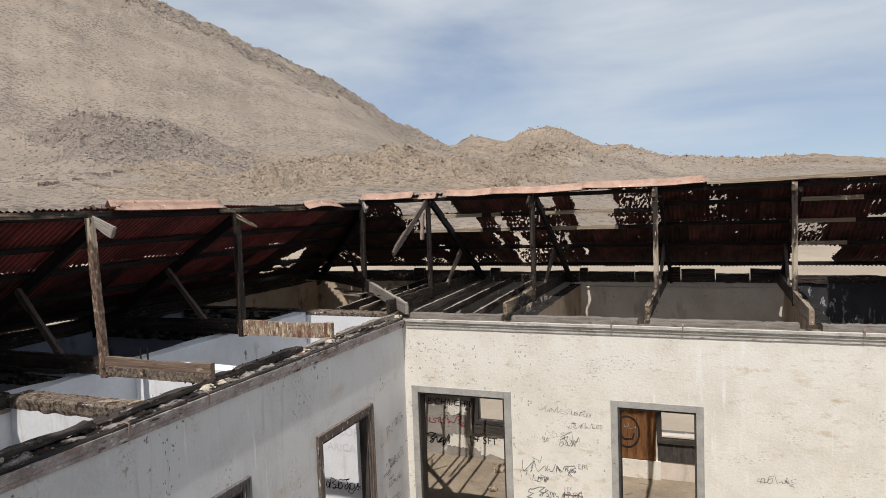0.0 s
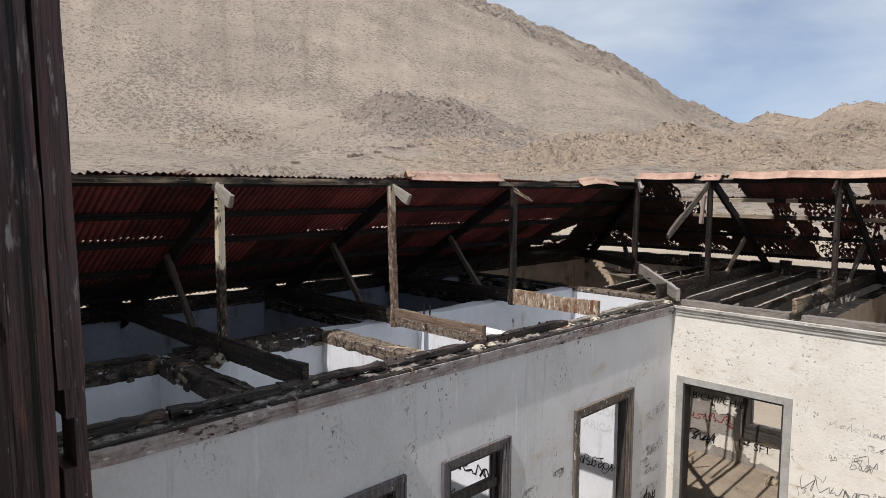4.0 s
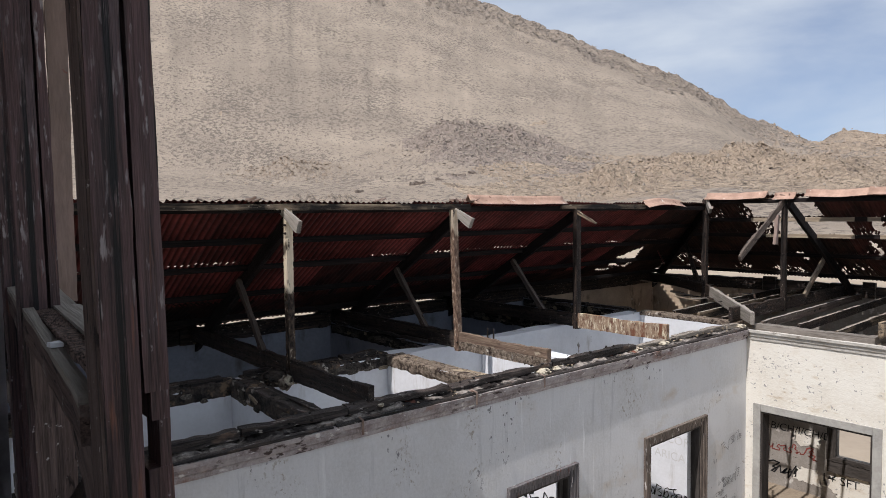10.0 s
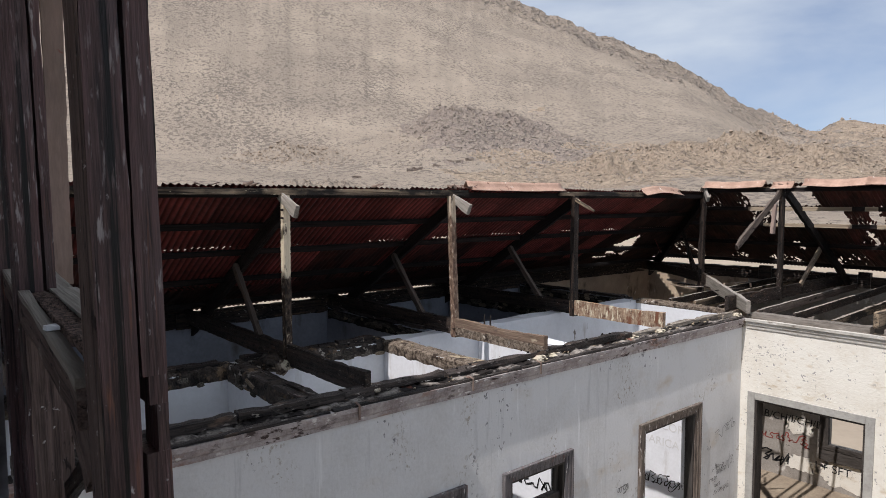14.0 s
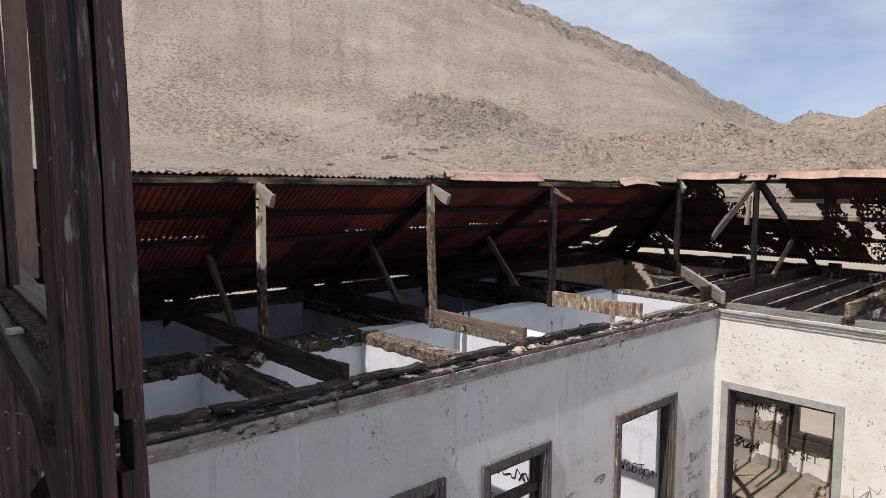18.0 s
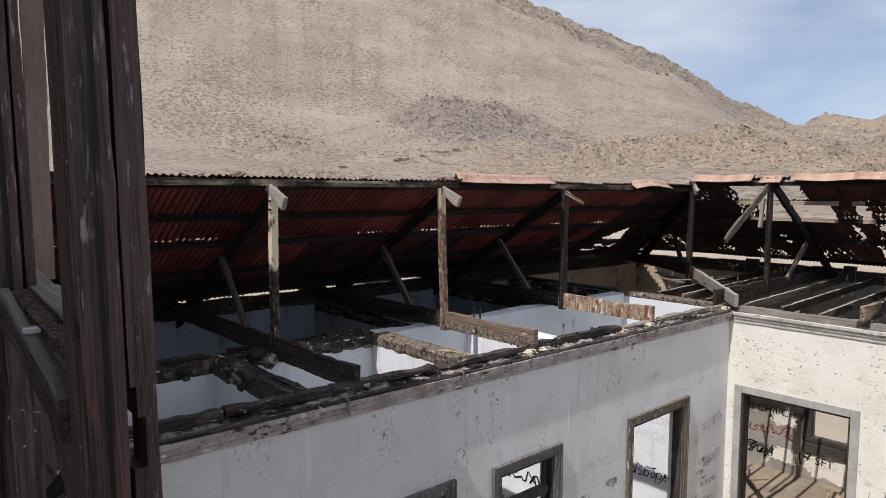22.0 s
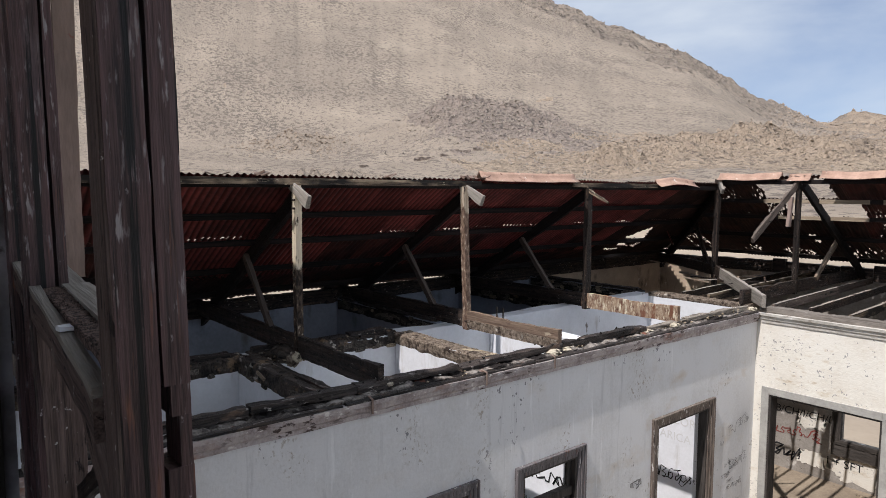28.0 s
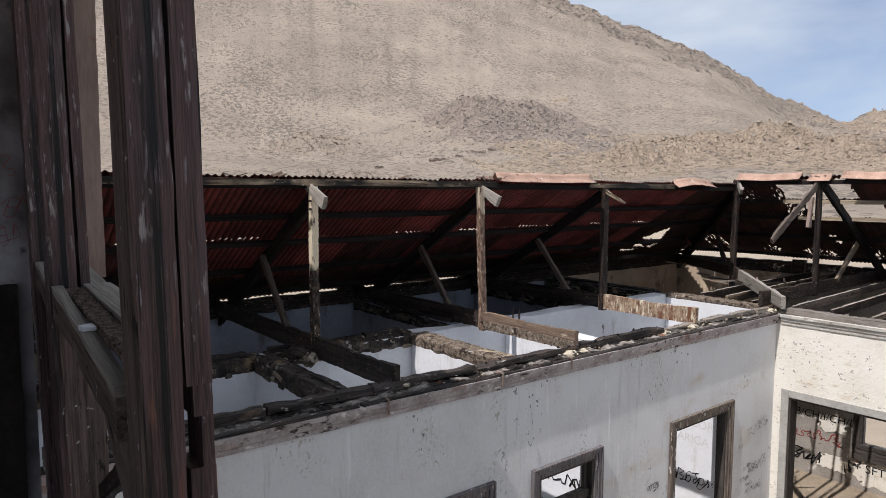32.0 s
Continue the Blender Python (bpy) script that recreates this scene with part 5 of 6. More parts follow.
# a broken board dangling by the apex post, and two bent rods on a partition
tagged(timber("hanging_board", (-0.33, RY - 0.1, 5.95), (-0.35, RY - 0.12, 5.42), 0.09, 0.02, PINKWOOD, None, up=(0, 1, 0), bite=0.05), "splintered pink board dangling beside a king post", "board")
for x in (-1.14, -1.03):
    tagged(timber("iron_rod", (x, -4.63, 4.43), (x, -4.63, 4.565), 0.016, 0.016, CHAR, None, up=(0, 1, 0), rough=0.001), "thin rusty iron rod standing on a tie beam", "rod", "iron rods")

# crumbs of mortar where the first tie meets the wall plate and round the foot of its post
for i, (dx, dy, z, size, m) in enumerate(((-0.05, 0.05, 4.30, 0.045, PALECRUST), (-0.10, 0.07, 4.28, 0.035, PALECRUST), (-0.03, -0.06, 4.27, 0.04, PALECRUST), (-0.14, 0.06, 4.26, 0.03, PALECRUST), (0.0, 0.09, 4.275, 0.03, PALECRUST), (-0.18, -0.05, 4.25, 0.028, PALECRUST))):
    lump(-0.08 + dx, -7.11 + dy, z - 0.02, (size, size * 1.2, size * 0.7), m, "pale crumb of mortar on the burnt wall top", 40 + i)
for i, (dx, dy, z, size, m) in enumerate(((0.02, -0.09, 4.19, 0.075, TANCRUST), (-0.07, -0.06, 4.20, 0.07, TANCRUST), (0.08, -0.07, 4.22, 0.055, PALECRUST), (0.06, 0.08, 4.23, 0.06, TANCRUST), (-0.05, 0.09, 4.21, 0.06, TANCRUST))):
    lump(RX + 0.03 + dx, -7.11 + dy, z, (size, size * 0.9, size * 1.1), m, "crumbled adobe clinging round the foot of a post", 50 + i)

# ceiling joists over the first rooms of the north wing
for i, x in enumerate((-1.5, -1.02, -0.58, 0.10, 0.66, 1.20)):
    z = 4.2 + 0.02 * math.sin(i * 2.1)
    e = tagged(timber("ceiling_joist", (x + 0.05, 0.2 if x > -0.3 else 0.25, z), (x - 0.12, NY - 0.02, z + 0.02), 0.05, 0.13, (CHAR, SCORCHED, CHAR, STRUTWOOD)[i % 4], None, bite=0.012, rough=0.004, seg=0.05),
               "charred ceiling joist with sunlight painted on its upper edge, spanning the roofless room", "joist", "ceiling joists of the north wing")
    # upward faces get a paler material: sunlight on the tops put into colour
    e.data.materials.append(GREYTOP if i % 3 else PALEROUGH)
    for f in e.data.polygons:
        if f.normal.y > 0.9:
            f.material_index = 1

# ---------------------------------------------------------------- corrugated roofs
WAVE = 0.076


def sheet_mesh(width, length, seed=0.0, holes=None, rows=2, cut=None, burnt=False, under=None):
    """A corrugated sheet: x across from 0 to width, y down the slope from 0 to length; red paint below, bleached rust above."""
    bm = bmesh.new()
    per = 6
    nx = int(round(width / WAVE * per))
    layers = []
    for dz in (0.0, 0.003):
        g = []
        for j in range(rows + 1):
            y = length * j / rows
            row = []
            for i in range(nx + 1):
                x = width * i / nx
                z = 0.012 * math.cos(2 * math.pi * i / per) + dz + 0.008 * noise.noise(Vector((x * 1.3 + seed, y * 1.1, seed)))
                row.append(bm.verts.new((x, y, z)))
            g.append(row)
        layers.append(g)
    for k, g in enumerate(layers):
        for j in range(rows):
            for i in range(nx):
                c = Vector((width * (i + 0.5) / nx, length * (j + 0.5) / rows, 0))
                if (holes and holes(c)) or (cut and cut(c)):
                    continue
                q = (g[j][i], g[j][i + 1], g[j + 1][i + 1], g[j + 1][i])
                bm.faces.new(q if k else q[::-1]).material_index = k
    bmesh.ops.delete(bm, geom=[v for v in bm.verts if not v.link_faces], context="VERTS")
    me = bpy.data.meshes.new("sheet")
    bm.to_mesh(me)
    bm.free()
    me.polygons.foreach_set("use_smooth", [True] * len(me.polygons))
    me.materials.append(BURNTIRON if burnt else under or REDUNDER)
    me.materials.append(RUSTTOP)
    return me


def on_slope(side, u, s):
    """Frame on a roof slope: u along the ridge, s down the slope from the ridge."""
    c = math.sqrt(1 + PITCH * PITCH)
    down = Vector((-1, 0, -PITCH)) / c if side == "w" else Vector((0, 1, -PITCH)) / c
    along = Vector((0, 1, 0)) if side == "w" else Vector((1, 0, 0))
    o = Vector((RX, 0, RZ)) if side == "w" else Vector((0, RY, RZN))
    nrm = along.cross(down)
    if nrm.z < 0:
        nrm = -nrm
    p = o + along * u + down * s
    m = Matrix((along, down, nrm)).transposed().to_4x4()
    m.translation = p
    return m


SLOPE = (RX + 4.74) * math.sqrt(1 + PITCH * PITCH)
COLS = 0.61
LENGTHS = [(0.0, 1.50), (1.40, 1.22), (2.52, 1.46)]
NLENGTHS = [(0.0, 1.36), (1.26, 1.06), (2.2, 1.63)]
roof_w = thing("corrugated_roof", "remaining slope of rusty red corrugated iron sheets over the west wing", "roof")
roof_n = thing("corrugated_roof", "holed slope of rusty red corrugated iron sheets over the north wing", "roof")


def frayed(k, seed):
    """Rust has eaten the laps: the upper sheet's foot and the next one's head are ragged."""
    if k == 0:
        return lambda p: p.y > 1.435 + 0.035 * noise.noise(Vector((p.x * 15, seed, 1)))
    return lambda p: p.y < 0.018 + 0.035 * noise.noise(Vector((p.x * 15, seed, 2)))


plain = {k: [sheet_mesh(0.66, ln, 7.0 * k + v, frayed(k, v) if k < 2 else None, 3 if k == 2 else 60) for v in range(3)] for k, (_, ln) in enumerate(LENGTHS)}


dark_sheets = {k: [sheet_mesh(0.66, LENGTHS[k][1], 31.0 * k + v, frayed(k, v + 5) if k < 2 else None, 3 if k == 2 else 60, under=REDDARK) for v in range(3)] for k in (1, 2)}
charry = {k: [sheet_mesh(0.66, ln, seed=70.0 * k, rows=3, burnt=True)] for k, (_, ln) in enumerate(LENGTHS)}


def put_sheet(side, me, u, s, parent):
    ob = new("sheet", me)
    ob.parent = parent
    r = random.uniform
    kick = pose(0, 0, 0, 9.3) if side == "w" and s > 2.5 else Matrix()       # the eaves lie flatter
    ob.matrix_basis = on_slope(side, u + r(-0.012, 0.012), s + r(-0.02, 0.02)) @ pose(0, 0, 0.012 * random.random() + 0.01 * (1.3 > s), r(-0.35, 0.35), (1.4 if side == "w" else 0.0) + r(-0.4, 0.4), r(-0.3, 0.3)) @ kick
    return ob


def hip(side, u, s0):
    """Keeps a sheet's piece inside the hip where the two slopes meet."""
    c = math.sqrt(1 + PITCH * PITCH)
    if side == "w":
        return lambda p: (u + p.x - RY) > (s0 + p.y) / c
    return lambda p: (RX - (u + p.x)) > (s0 + p.y) / c


RIPS = (((1.52, 2.17), (1.98, 1.66), (2.42, 2.42)), ((1.57, 2.30), (1.69, 2.62), (2.40, 2.78)), ((2.46, 2.5), (2.3, 2.66), (2.8, 2.95)), ((1.5, 2.86), (2.3, 2.84), (2.1, 3.05)))


def ripped(u, s0):
    """Torn three-cornered holes beside the hip."""
    def test(p):
        x, y = u + p.x, s0 + p.y
        j = 0.05 * noise.noise(Vector((x * 9, y * 9, 1)))
        for tri in RIPS:
            sides = [(b[0] - a[0]) * (y + j - a[1]) - (b[1] - a[1]) * (x + j - a[0]) for a, b in zip(tri, tri[1:] + tri[:1])]
            if min(sides) > 0 or max(sides) < 0:
                return True
        return 0.4 < x < 4.0 and fbm(Vector((x * 16, y * 5, 3)), 3) > 0.95
    return test


u = -10.2
while u < 5.2:
    for k, (s0, ln) in enumerate(LENGTHS):
        if 0.6 < u < 3.2 and k:
            put_sheet("w", sheet_mesh(0.66, ln, u, ripped(u, s0), rows=34, cut=hip("w", u, s0), burnt=True), u, s0, roof_w)
        elif u + 0.66 < RY + s0 / 1.165:
            put_sheet("w", random.choice((plain[0], plain[1] + dark_sheets[1], dark_sheets[2] + charry[2] * 3)[k] if u < 0.4 else charry[k]), u, s0, roof_w)
        elif u < RY + (s0 + ln) / 1.165:
            put_sheet("w", sheet_mesh(0.66, ln, u, rows=14, cut=hip("w", u, s0), burnt=True), u, s0, roof_w)
    u += COLS

GAPS = ((-1.12, 0.20, 0.10, 0.80), (-0.90, 0.46, 0.86, 1.46), (0.86, 1.02, 0.90, 1.50), (1.06, 1.22, 1.62, 2.4), (2.0, 2.22, 0.10, 0.68), (2.60, 3.38, 0.08, 0.84), (2.52, 3.22, 0.92, 1.52), (0.62, 0.68, 1.7, 2.3), (0.76, 0.84, 2.45, 3.15),
        (6.42, 6.62, 1.50, 1.64), (6.42, 7.2, 2.42, 3.18), (7.5, 7.85, 1.28, 1.42), (8.2, 8.5, 1.3, 1.42), (-0.86, -0.74, 2.2, 2.5), (2.1, 2.2, 1.75, 2.3), (2.34, 2.42, 2.35, 2.8), (3.42, 3.62, 1.40, 1.50))
TATTERED = ((-2.2, -1.1, 0.25, 1.0, 0.62), (-1.3, -0.9, 0.85, 1.5, 0.8), (-0.6, 0.2, 1.3, 1.52, 0.8), (0.5, 1.0, 1.1, 1.6, 0.85), (0.9, 1.7, 0.7, 3.2, 0.75), (1.6, 2.4, 0.4, 1.6, 0.72), (1.6, 2.3, 1.6, 3.1, 0.6), (3.3, 4.2, 0.05, 1.5, 0.80), (4.9, 5.3, 0.05, 1.3, 0.80), (4.2, 6.4, 1.33, 1.47, 0.97), (4.5, 4.8, 0.1, 0.5, 0.7), (6.4, 7.0, 1.5, 2.3, 0.85),
            (0.4, 2.4, 1.6, 3.0, 0.35), (-1.7, -1.0, 2.8, 3.2, 0.85), (-2.6, -2.1, 2.8, 3.2, 0.7), (-4.1, -3.3, 2.2, 3.2, 0.8), (-0.4, 0.4, 2.5, 3.2, 0.5), (6.9, 7.6, 0.1, 0.5, 0.6), (7.4, 9.0, 0.8, 2.6, 0.45))
u = -5.2
while u < 11.0:
    for k, (s0, ln) in enumerate(NLENGTHS):
        if u + 0.66 < RX - (s0 + ln) / 1.165:
            continue
        def holes(p, u=u, s0=s0):
            x, s = u + p.x, s0 + p.y * (0.70 if s0 > 2 else 1.0)
            edge = 0.075 * fbm(Vector((x * 4.1, s * 4.1, 8.0)), 4)
            skew = x - 0.05 * (s - 0.9)
            for x0, x1, s0_, s1_ in GAPS:
                if x0 + edge < skew < x1 + edge * 1.3 and s0_ + 0.6 * edge < s < s1_ + 0.6 * edge:
                    return True
            rag = 0.0
            for x0, x1, s0_, s1_, k in TATTERED:
                fx = min(smooth(x0 - 0.12, x0 + 0.12, x), 1 - smooth(x1 - 0.12, x1 + 0.12, x))
                fs = min(smooth(s0_ - 0.1, s0_ + 0.1, s), 1 - smooth(s1_ - 0.1, s1_ + 0.1, s))
                rag = max(rag, k * fx * fs)
            slits = fbm(Vector((x * 25.0 + s * 6.0, s * 9.0, 5.0)), 3)
            big = 0.55 * fbm(Vector((x * 2.3, s * 2.3, 2.0)), 4) + 0.85 * slits
            return big > 1.0 - 0.95 * rag
        wild = -2.6 < u < 4.2 or 4.3 < u < 5.4 or 5.8 < u < 7.9
        cut = hip("n", u, s0) if u < RX + 0.1 else None
        me = sheet_mesh(0.66, ln, u, holes if u > -4.3 else None, rows=44 if wild else 20, cut=cut, burnt=u < 0.2, under=REDDARK)
        ob = put_sheet("n", me, u, s0, roof_n)
        if k == 2:
            ob.matrix_basis = ob.matrix_basis @ pose(0, 0, 0, 8.2)
    u += COLS

for side, parent, u0, u1, rows in (("w", roof_w, -10.2, None, (0.05, 0.75, 1.43, 2.24, 3.02)), ("n", roof_n, None, 4.12, (0.05, 0.73, 1.36, 2.17)), ("n", roof_n, 4.08, 11.0, (0.05, 0.53, 1.30, 2.17))):
    for s in rows:
        ext = s / 1.165
        a = on_slope(side, RX - ext if u0 is None else u0, s).translation
        b = on_slope(side, RY + ext if u1 is None else u1, s).translation
        off = Vector((0, 0, -0.065))
        ob = timber("purlin", a + off, b + off, 0.05, 0.075, SOOTBEAM, parent, seg=0.2, rough=0.004)
        # tan stretches under the roof holes: sunlight painted into the purlins' colour
        if side == "n" and s > 0.1:
            ob.data.materials.append(TANBOARD)
            for f in ob.data.polygons:
                x = a.x + f.center.z
                if 6.4 < x < 7.3 or (s < 2 and (-1.1 < x < 0.6 or 0.85 < x < 1.05 or 1.95 < x < 3.4)):
                    f.material_index = 1

timber("purlin", (-4.6, 4.9, 4.63), (11.0, 4.9, 4.63), 0.05, 0.075, SOOTBEAM, roof_n, seg=0.4, rough=0.004)

# hip rafter
timber("hip_rafter", (RX, RY, RZ - 0.12), (WX - 0.2, NY + 0.2, roof_west(WX - 0.2) - 0.12), 0.08, 0.2, SOOTBEAM, roof_w)


def ridge_cap(side, u0, u1, lift, sag, mat, parent, label, w0=0.085, w1=0.15):
    """A bent length of ridge iron: a rounded fold over the ridge, drooping at its ends."""
    bm = bmesh.new()
    n = max(3, int((u1 - u0) / 0.12))
    rows = []
    for i in range(n + 1):
        t = i / n
        u = u0 + (u1 - u0) * t
        dz = lift + sag * (2 * t - 1) ** 2 + 0.012 * noise.noise(Vector((u * 2.2, lift * 40, 0)))
        row = []
        for a in range(15):
            k = a / 7 - 1
            w = w0 if k < 0 else w1
            d = k * w
            z = -abs(k) * w * PITCH * 1.05 + (0.045 if abs(k) < 0.1 else 0.025 if abs(k) < 0.2 else 0) + dz + 0.008 * noise.noise(Vector((u * 5, k * 3, 2)))
            p = (RX - d, u, RZ + 0.03 + z) if side == "w" else (u, RY + d, RZN + 0.03 + z)
            row.append(bm.verts.new(p))
        rows.append(row)
    for r0, r1 in zip(rows, rows[1:]):
        for a in range(14):
            bm.faces.new((r0[a], r0[a + 1], r1[a + 1], r1[a]))
    for f in bm.faces:
        f.smooth = True
    ob = part("ridge_cap", bm, mat, parent, label)
    sol = ob.modifiers.new("solid", "SOLIDIFY")
    sol.thickness = 0.003
    return ob


for u0, u1, lift, sag in ((-4.42, -2.46, 0.02, 0.01), (-0.28, 0.95, 0.02, -0.05)):
    ridge_cap("w", u0, u1, lift, sag, FLASH, roof_w, "bent pink-painted ridge iron", w0=0.13)
for u0, u1, lift, sag in ((-1.72, -0.55, 0.0, 0.015), (-0.42, -0.05, -0.02, 0.0), (0.12, 1.18, 0.0, 0.02), (1.1, 2.9, 0.0, 0.03), (2.85, 4.92, 0.03, 0.03)):
    ridge_cap("n", u0, u1, lift, sag, FLASH, roof_n, "bent pink-painted ridge iron", w0=0.13)
for side, u0, u1, parent in (("w", -10.2, -4.4, roof_w), ("w", -2.5, -0.25, roof_w), ("n", 4.95, 11.0, roof_n)):
    a = on_slope(side, u0, 0.0).translation + Vector((0, 0, 0.005))
    b = on_slope(side, u1, 0.0).translation + Vector((0, 0, 0.005))
    if side == "w":
        a.x += 0.015
        b.x += 0.015
    else:
        a.y -= 0.05
        b.y -= 0.05
    if side == "n":
        timber("ridge_board", a + Vector((0, 0.02, 0.0)), b + Vector((0, 0.02, 0.05)), 0.10, 0.075, TANBOARD, parent, "tan weathered ridge board", seg=0.4, rough=0.008)
    else:
        timber("ridge_board", a + Vector((0, 0, -0.065)), b + Vector((0, 0, -0.065)), 0.035, 0.07, SCORCHED, parent, "grey weathered ridge board", seg=0.4)

# scraps of curled iron and splinters caught along the ridge
rng = random.Random(4)
for side, u, parent in (("w", -7.95, roof_w), ("w", -7.55, roof_w), ("w", -5.9, roof_w), ("w", -4.6, roof_w), ("w", -4.48, roof_w), ("w", -4.4, roof_w), ("w", 0.95, roof_w), ("n", -1.55, roof_n), ("n", -0.2, roof_n), ("n", 4.95, roof_n), ("n", 6.6, roof_n), ("n", 7.3, roof_n)):
    bm = bmesh.new()
    p = on_slope(side, u, 0.0).translation
    for i in range(3):
        a = p + Vector((rng.uniform(-0.06, 0.06), rng.uniform(-0.06, 0.06), 0.0))
        beam(bm, a, a + Vector((rng.uniform(-0.1, 0.1), rng.uniform(-0.1, 0.1), rng.uniform(0.02, 0.05))), 0.04, 0.010, rough=0.012, seg=0.02)
    part("scrap", bm, RUSTTOP, parent, "curled scraps of rusty iron")

# a sheet fallen in at the corner and splinters of lath below it
bent = thing("fallen_sheet", "torn corrugated sheet hanging loose in the roof corner", "roof sheet", at=(-3.3, 2.9, 4.9))
ob = new("sheet", sheet_mesh(0.5, 0.9, 3.3, rows=10))
ob.parent, ob.matrix_basis = bent, pose(0, 0, 0, 64, 10, 120)
for i in range(16):
    a = Vector((rng.uniform(-3.6, -0.6), rng.uniform(0.6, 3.6), 4.3 + rng.uniform(0.0, 0.12)))
    d = Vector((rng.uniform(-0.6, 0.6), rng.uniform(-0.6, 0.6), rng.uniform(-0.03, 0.1)))
    tagged(timber("fallen_lath", a, a + d, 0.035, 0.02, (CHAR, TIMBER, PALEROUGH)[i % 3], None, seg=0.2), "splintered lath lying across the joists", "lath", "fallen laths")

# ---------------------------------------------------------------- frames of the courtyard openings


def leaning(x, y, z):
    """A point on a post of the lookout, which lean a little."""
    return Vector((x, y + 0.0175 * (6.0 - z), z)) - Vector((3.42, -10.1, 5.0))


def architrave(name, label, along, o, width, prof, mat, depth, sill=False, jamb=None, transom=None):
    """Frame round an opening o=(u0, u1, z0, z1): moulded boards on the face, jamb linings through the wall, a transom bar."""
    e = thing(name, label, "window frame" if sill else "door frame", kind="structure")
    u0, u1, z0, z1 = o
    f = (lambda u, d, z: (u, -d, z)) if along == "x" else (lambda u, d, z: (d, u, z))

    def board(nm, us, zs, d0, d1, m):
        bm = bmesh.new()
        a, b = f(us[0], d0, zs[0]), f(us[1], d1, zs[1])
        box(bm, min(a[0], b[0]), max(a[0], b[0]), min(a[1], b[1]), max(a[1], b[1]), min(a[2], b[2]), max(a[2], b[2]))
        bmesh.ops.bevel(bm, geom=bm.edges, offset=0.004, segments=1, affect="EDGES")
        for v in bm.verts:
            v.co += 0.003 * noise.noise_vector(v.co * 6)
        return part(nm, bm, m, e)

    zb = z0 - width if sill else z0
    for k, (w0, w1, d) in enumerate(prof):
        board("side_board", (u0 - width * w1, u0 - width * w0), (zb, z1 + width * w1), 0.0, d, mat)
        board("side_board", (u1 + width * w0, u1 + width * w1), (zb, z1 + width * w1), 0.0, d, mat)
        board("head_board", (u0 - width * w0 + 0.001, u1 + width * w0 - 0.001), (z1 + width * w0, z1 + width * w1), 0.0, d - 0.001, mat)
    jm = jamb or mat
    board("jamb", (u0 - 0.004, u0 + 0.03), (z0, z1), -depth, 0.006, jm)
    board("jamb", (u1 - 0.03, u1 + 0.004), (z0, z1), -depth, 0.006, jm)
    board("head_lining", (u0 + 0.03, u1 - 0.03), (z1 - 0.03, z1 + 0.004), -depth, 0.005, jm)
    if sill:
        board("window_sill", (u0 - width, u1 + width), (z0 - 0.05, z0), -depth, 0.07, mat)
    if transom:
        board("transom", (u0 + 0.03, u1 - 0.03), (transom - 0.05, transom + 0.05), -depth * 0.75, -depth * 0.2, jm)
        board("sash_stile", (u0 + 0.03, u0 + 0.09), (z0, z1 - 0.03), -depth * 0.6, -depth * 0.4, jm)
        board("sash_stile", (u1 - 0.09, u1 - 0.03), (z0, z1 - 0.03), -depth * 0.6, -depth * 0.4, jm)
    return e


MOULD = [(0.0, 0.42, 0.022), (0.42, 0.80, 0.034), (0.80, 1.0, 0.05)]
architrave("door_frame_1", "moulded wooden door frame, weathered brown, without a door", "y", DOOR_W, 0.14, MOULD, FRAMEWOOD, 0.13, jamb=DARKJAMB)
architrave("window_frame_1", "grey moulded wooden window frame with a transom, no glass", "y", WIN_W1, 0.13, MOULD, FRAMEGREY, 0.16, True, DARKJAMB, 2.50)
architrave("window_frame_2", "grey moulded wooden window frame with a transom, no glass", "y", WIN_W2, 0.13, MOULD, FRAMEGREY, 0.16, True, DARKJAMB, 2.50)
FLAT = [(0.0, 1.0, 0.024)]
architrave("door_frame_2", "flat grey painted surround of a wide doorway", "x", OPEN_A, 0.115, FLAT, GREYTRIM, 0.225, jamb=DARKJAMB)
architrave("door_frame_3", "flat grey painted surround of a doorway", "x", OPEN_B, 0.105, FLAT, GREYTRIM, 0.225, jamb=DARKJAMB)
architrave("door_frame_4", "flat grey painted surround of a doorway", "x", (8.2, 9.4, G, 2.86), 0.105, FLAT, GREYTRIM, 0.225, jamb=DARKJAMB)
# dark boards round the outer windows seen through the doorways
for o in ((-0.52, 0.75, 0.60, 2.4), (3.84, 4.75, 0.55, 2.4)):
    e = thing("window_frame_3", "dark wooden window frame in the outer wall", "window frame", kind="structure")
    for a, b in (((o[0] + 0.04, NY - 0.02, o[2]), (o[0] + 0.04, NY - 0.02, o[3])), ((o[1] - 0.04, NY - 0.02, o[2]), (o[1] - 0.04, NY - 0.02, o[3])), ((o[0], NY - 0.02, o[2] + 0.05), (o[1], NY - 0.02, o[2] + 0.05)), ((o[0], NY - 0.02, o[3] - 0.05), (o[1], NY - 0.02, o[3] - 0.05))):
        timber("frame_board", a, b, 0.1, 0.1, DARKJAMB, e, up=(0, 1, 0), rough=0.003)

tagged(timber("sill_board", (-0.6, NY - 0.03, 0.47), (0.95, NY - 0.03, 0.47), 0.06, 0.25, DARKJAMB, None, rough=0.004), "dark board under the outer window", "board", kind="structure")
tagged(timber("window_jamb", (-0.57, NY - 0.03, 0.6), (-0.57, NY - 0.03, 2.3), 0.09, 0.06, DARKJAMB, None, up=(0, 1, 0), rough=0.004), "dark jamb of the outer window", "jamb", kind="structure")


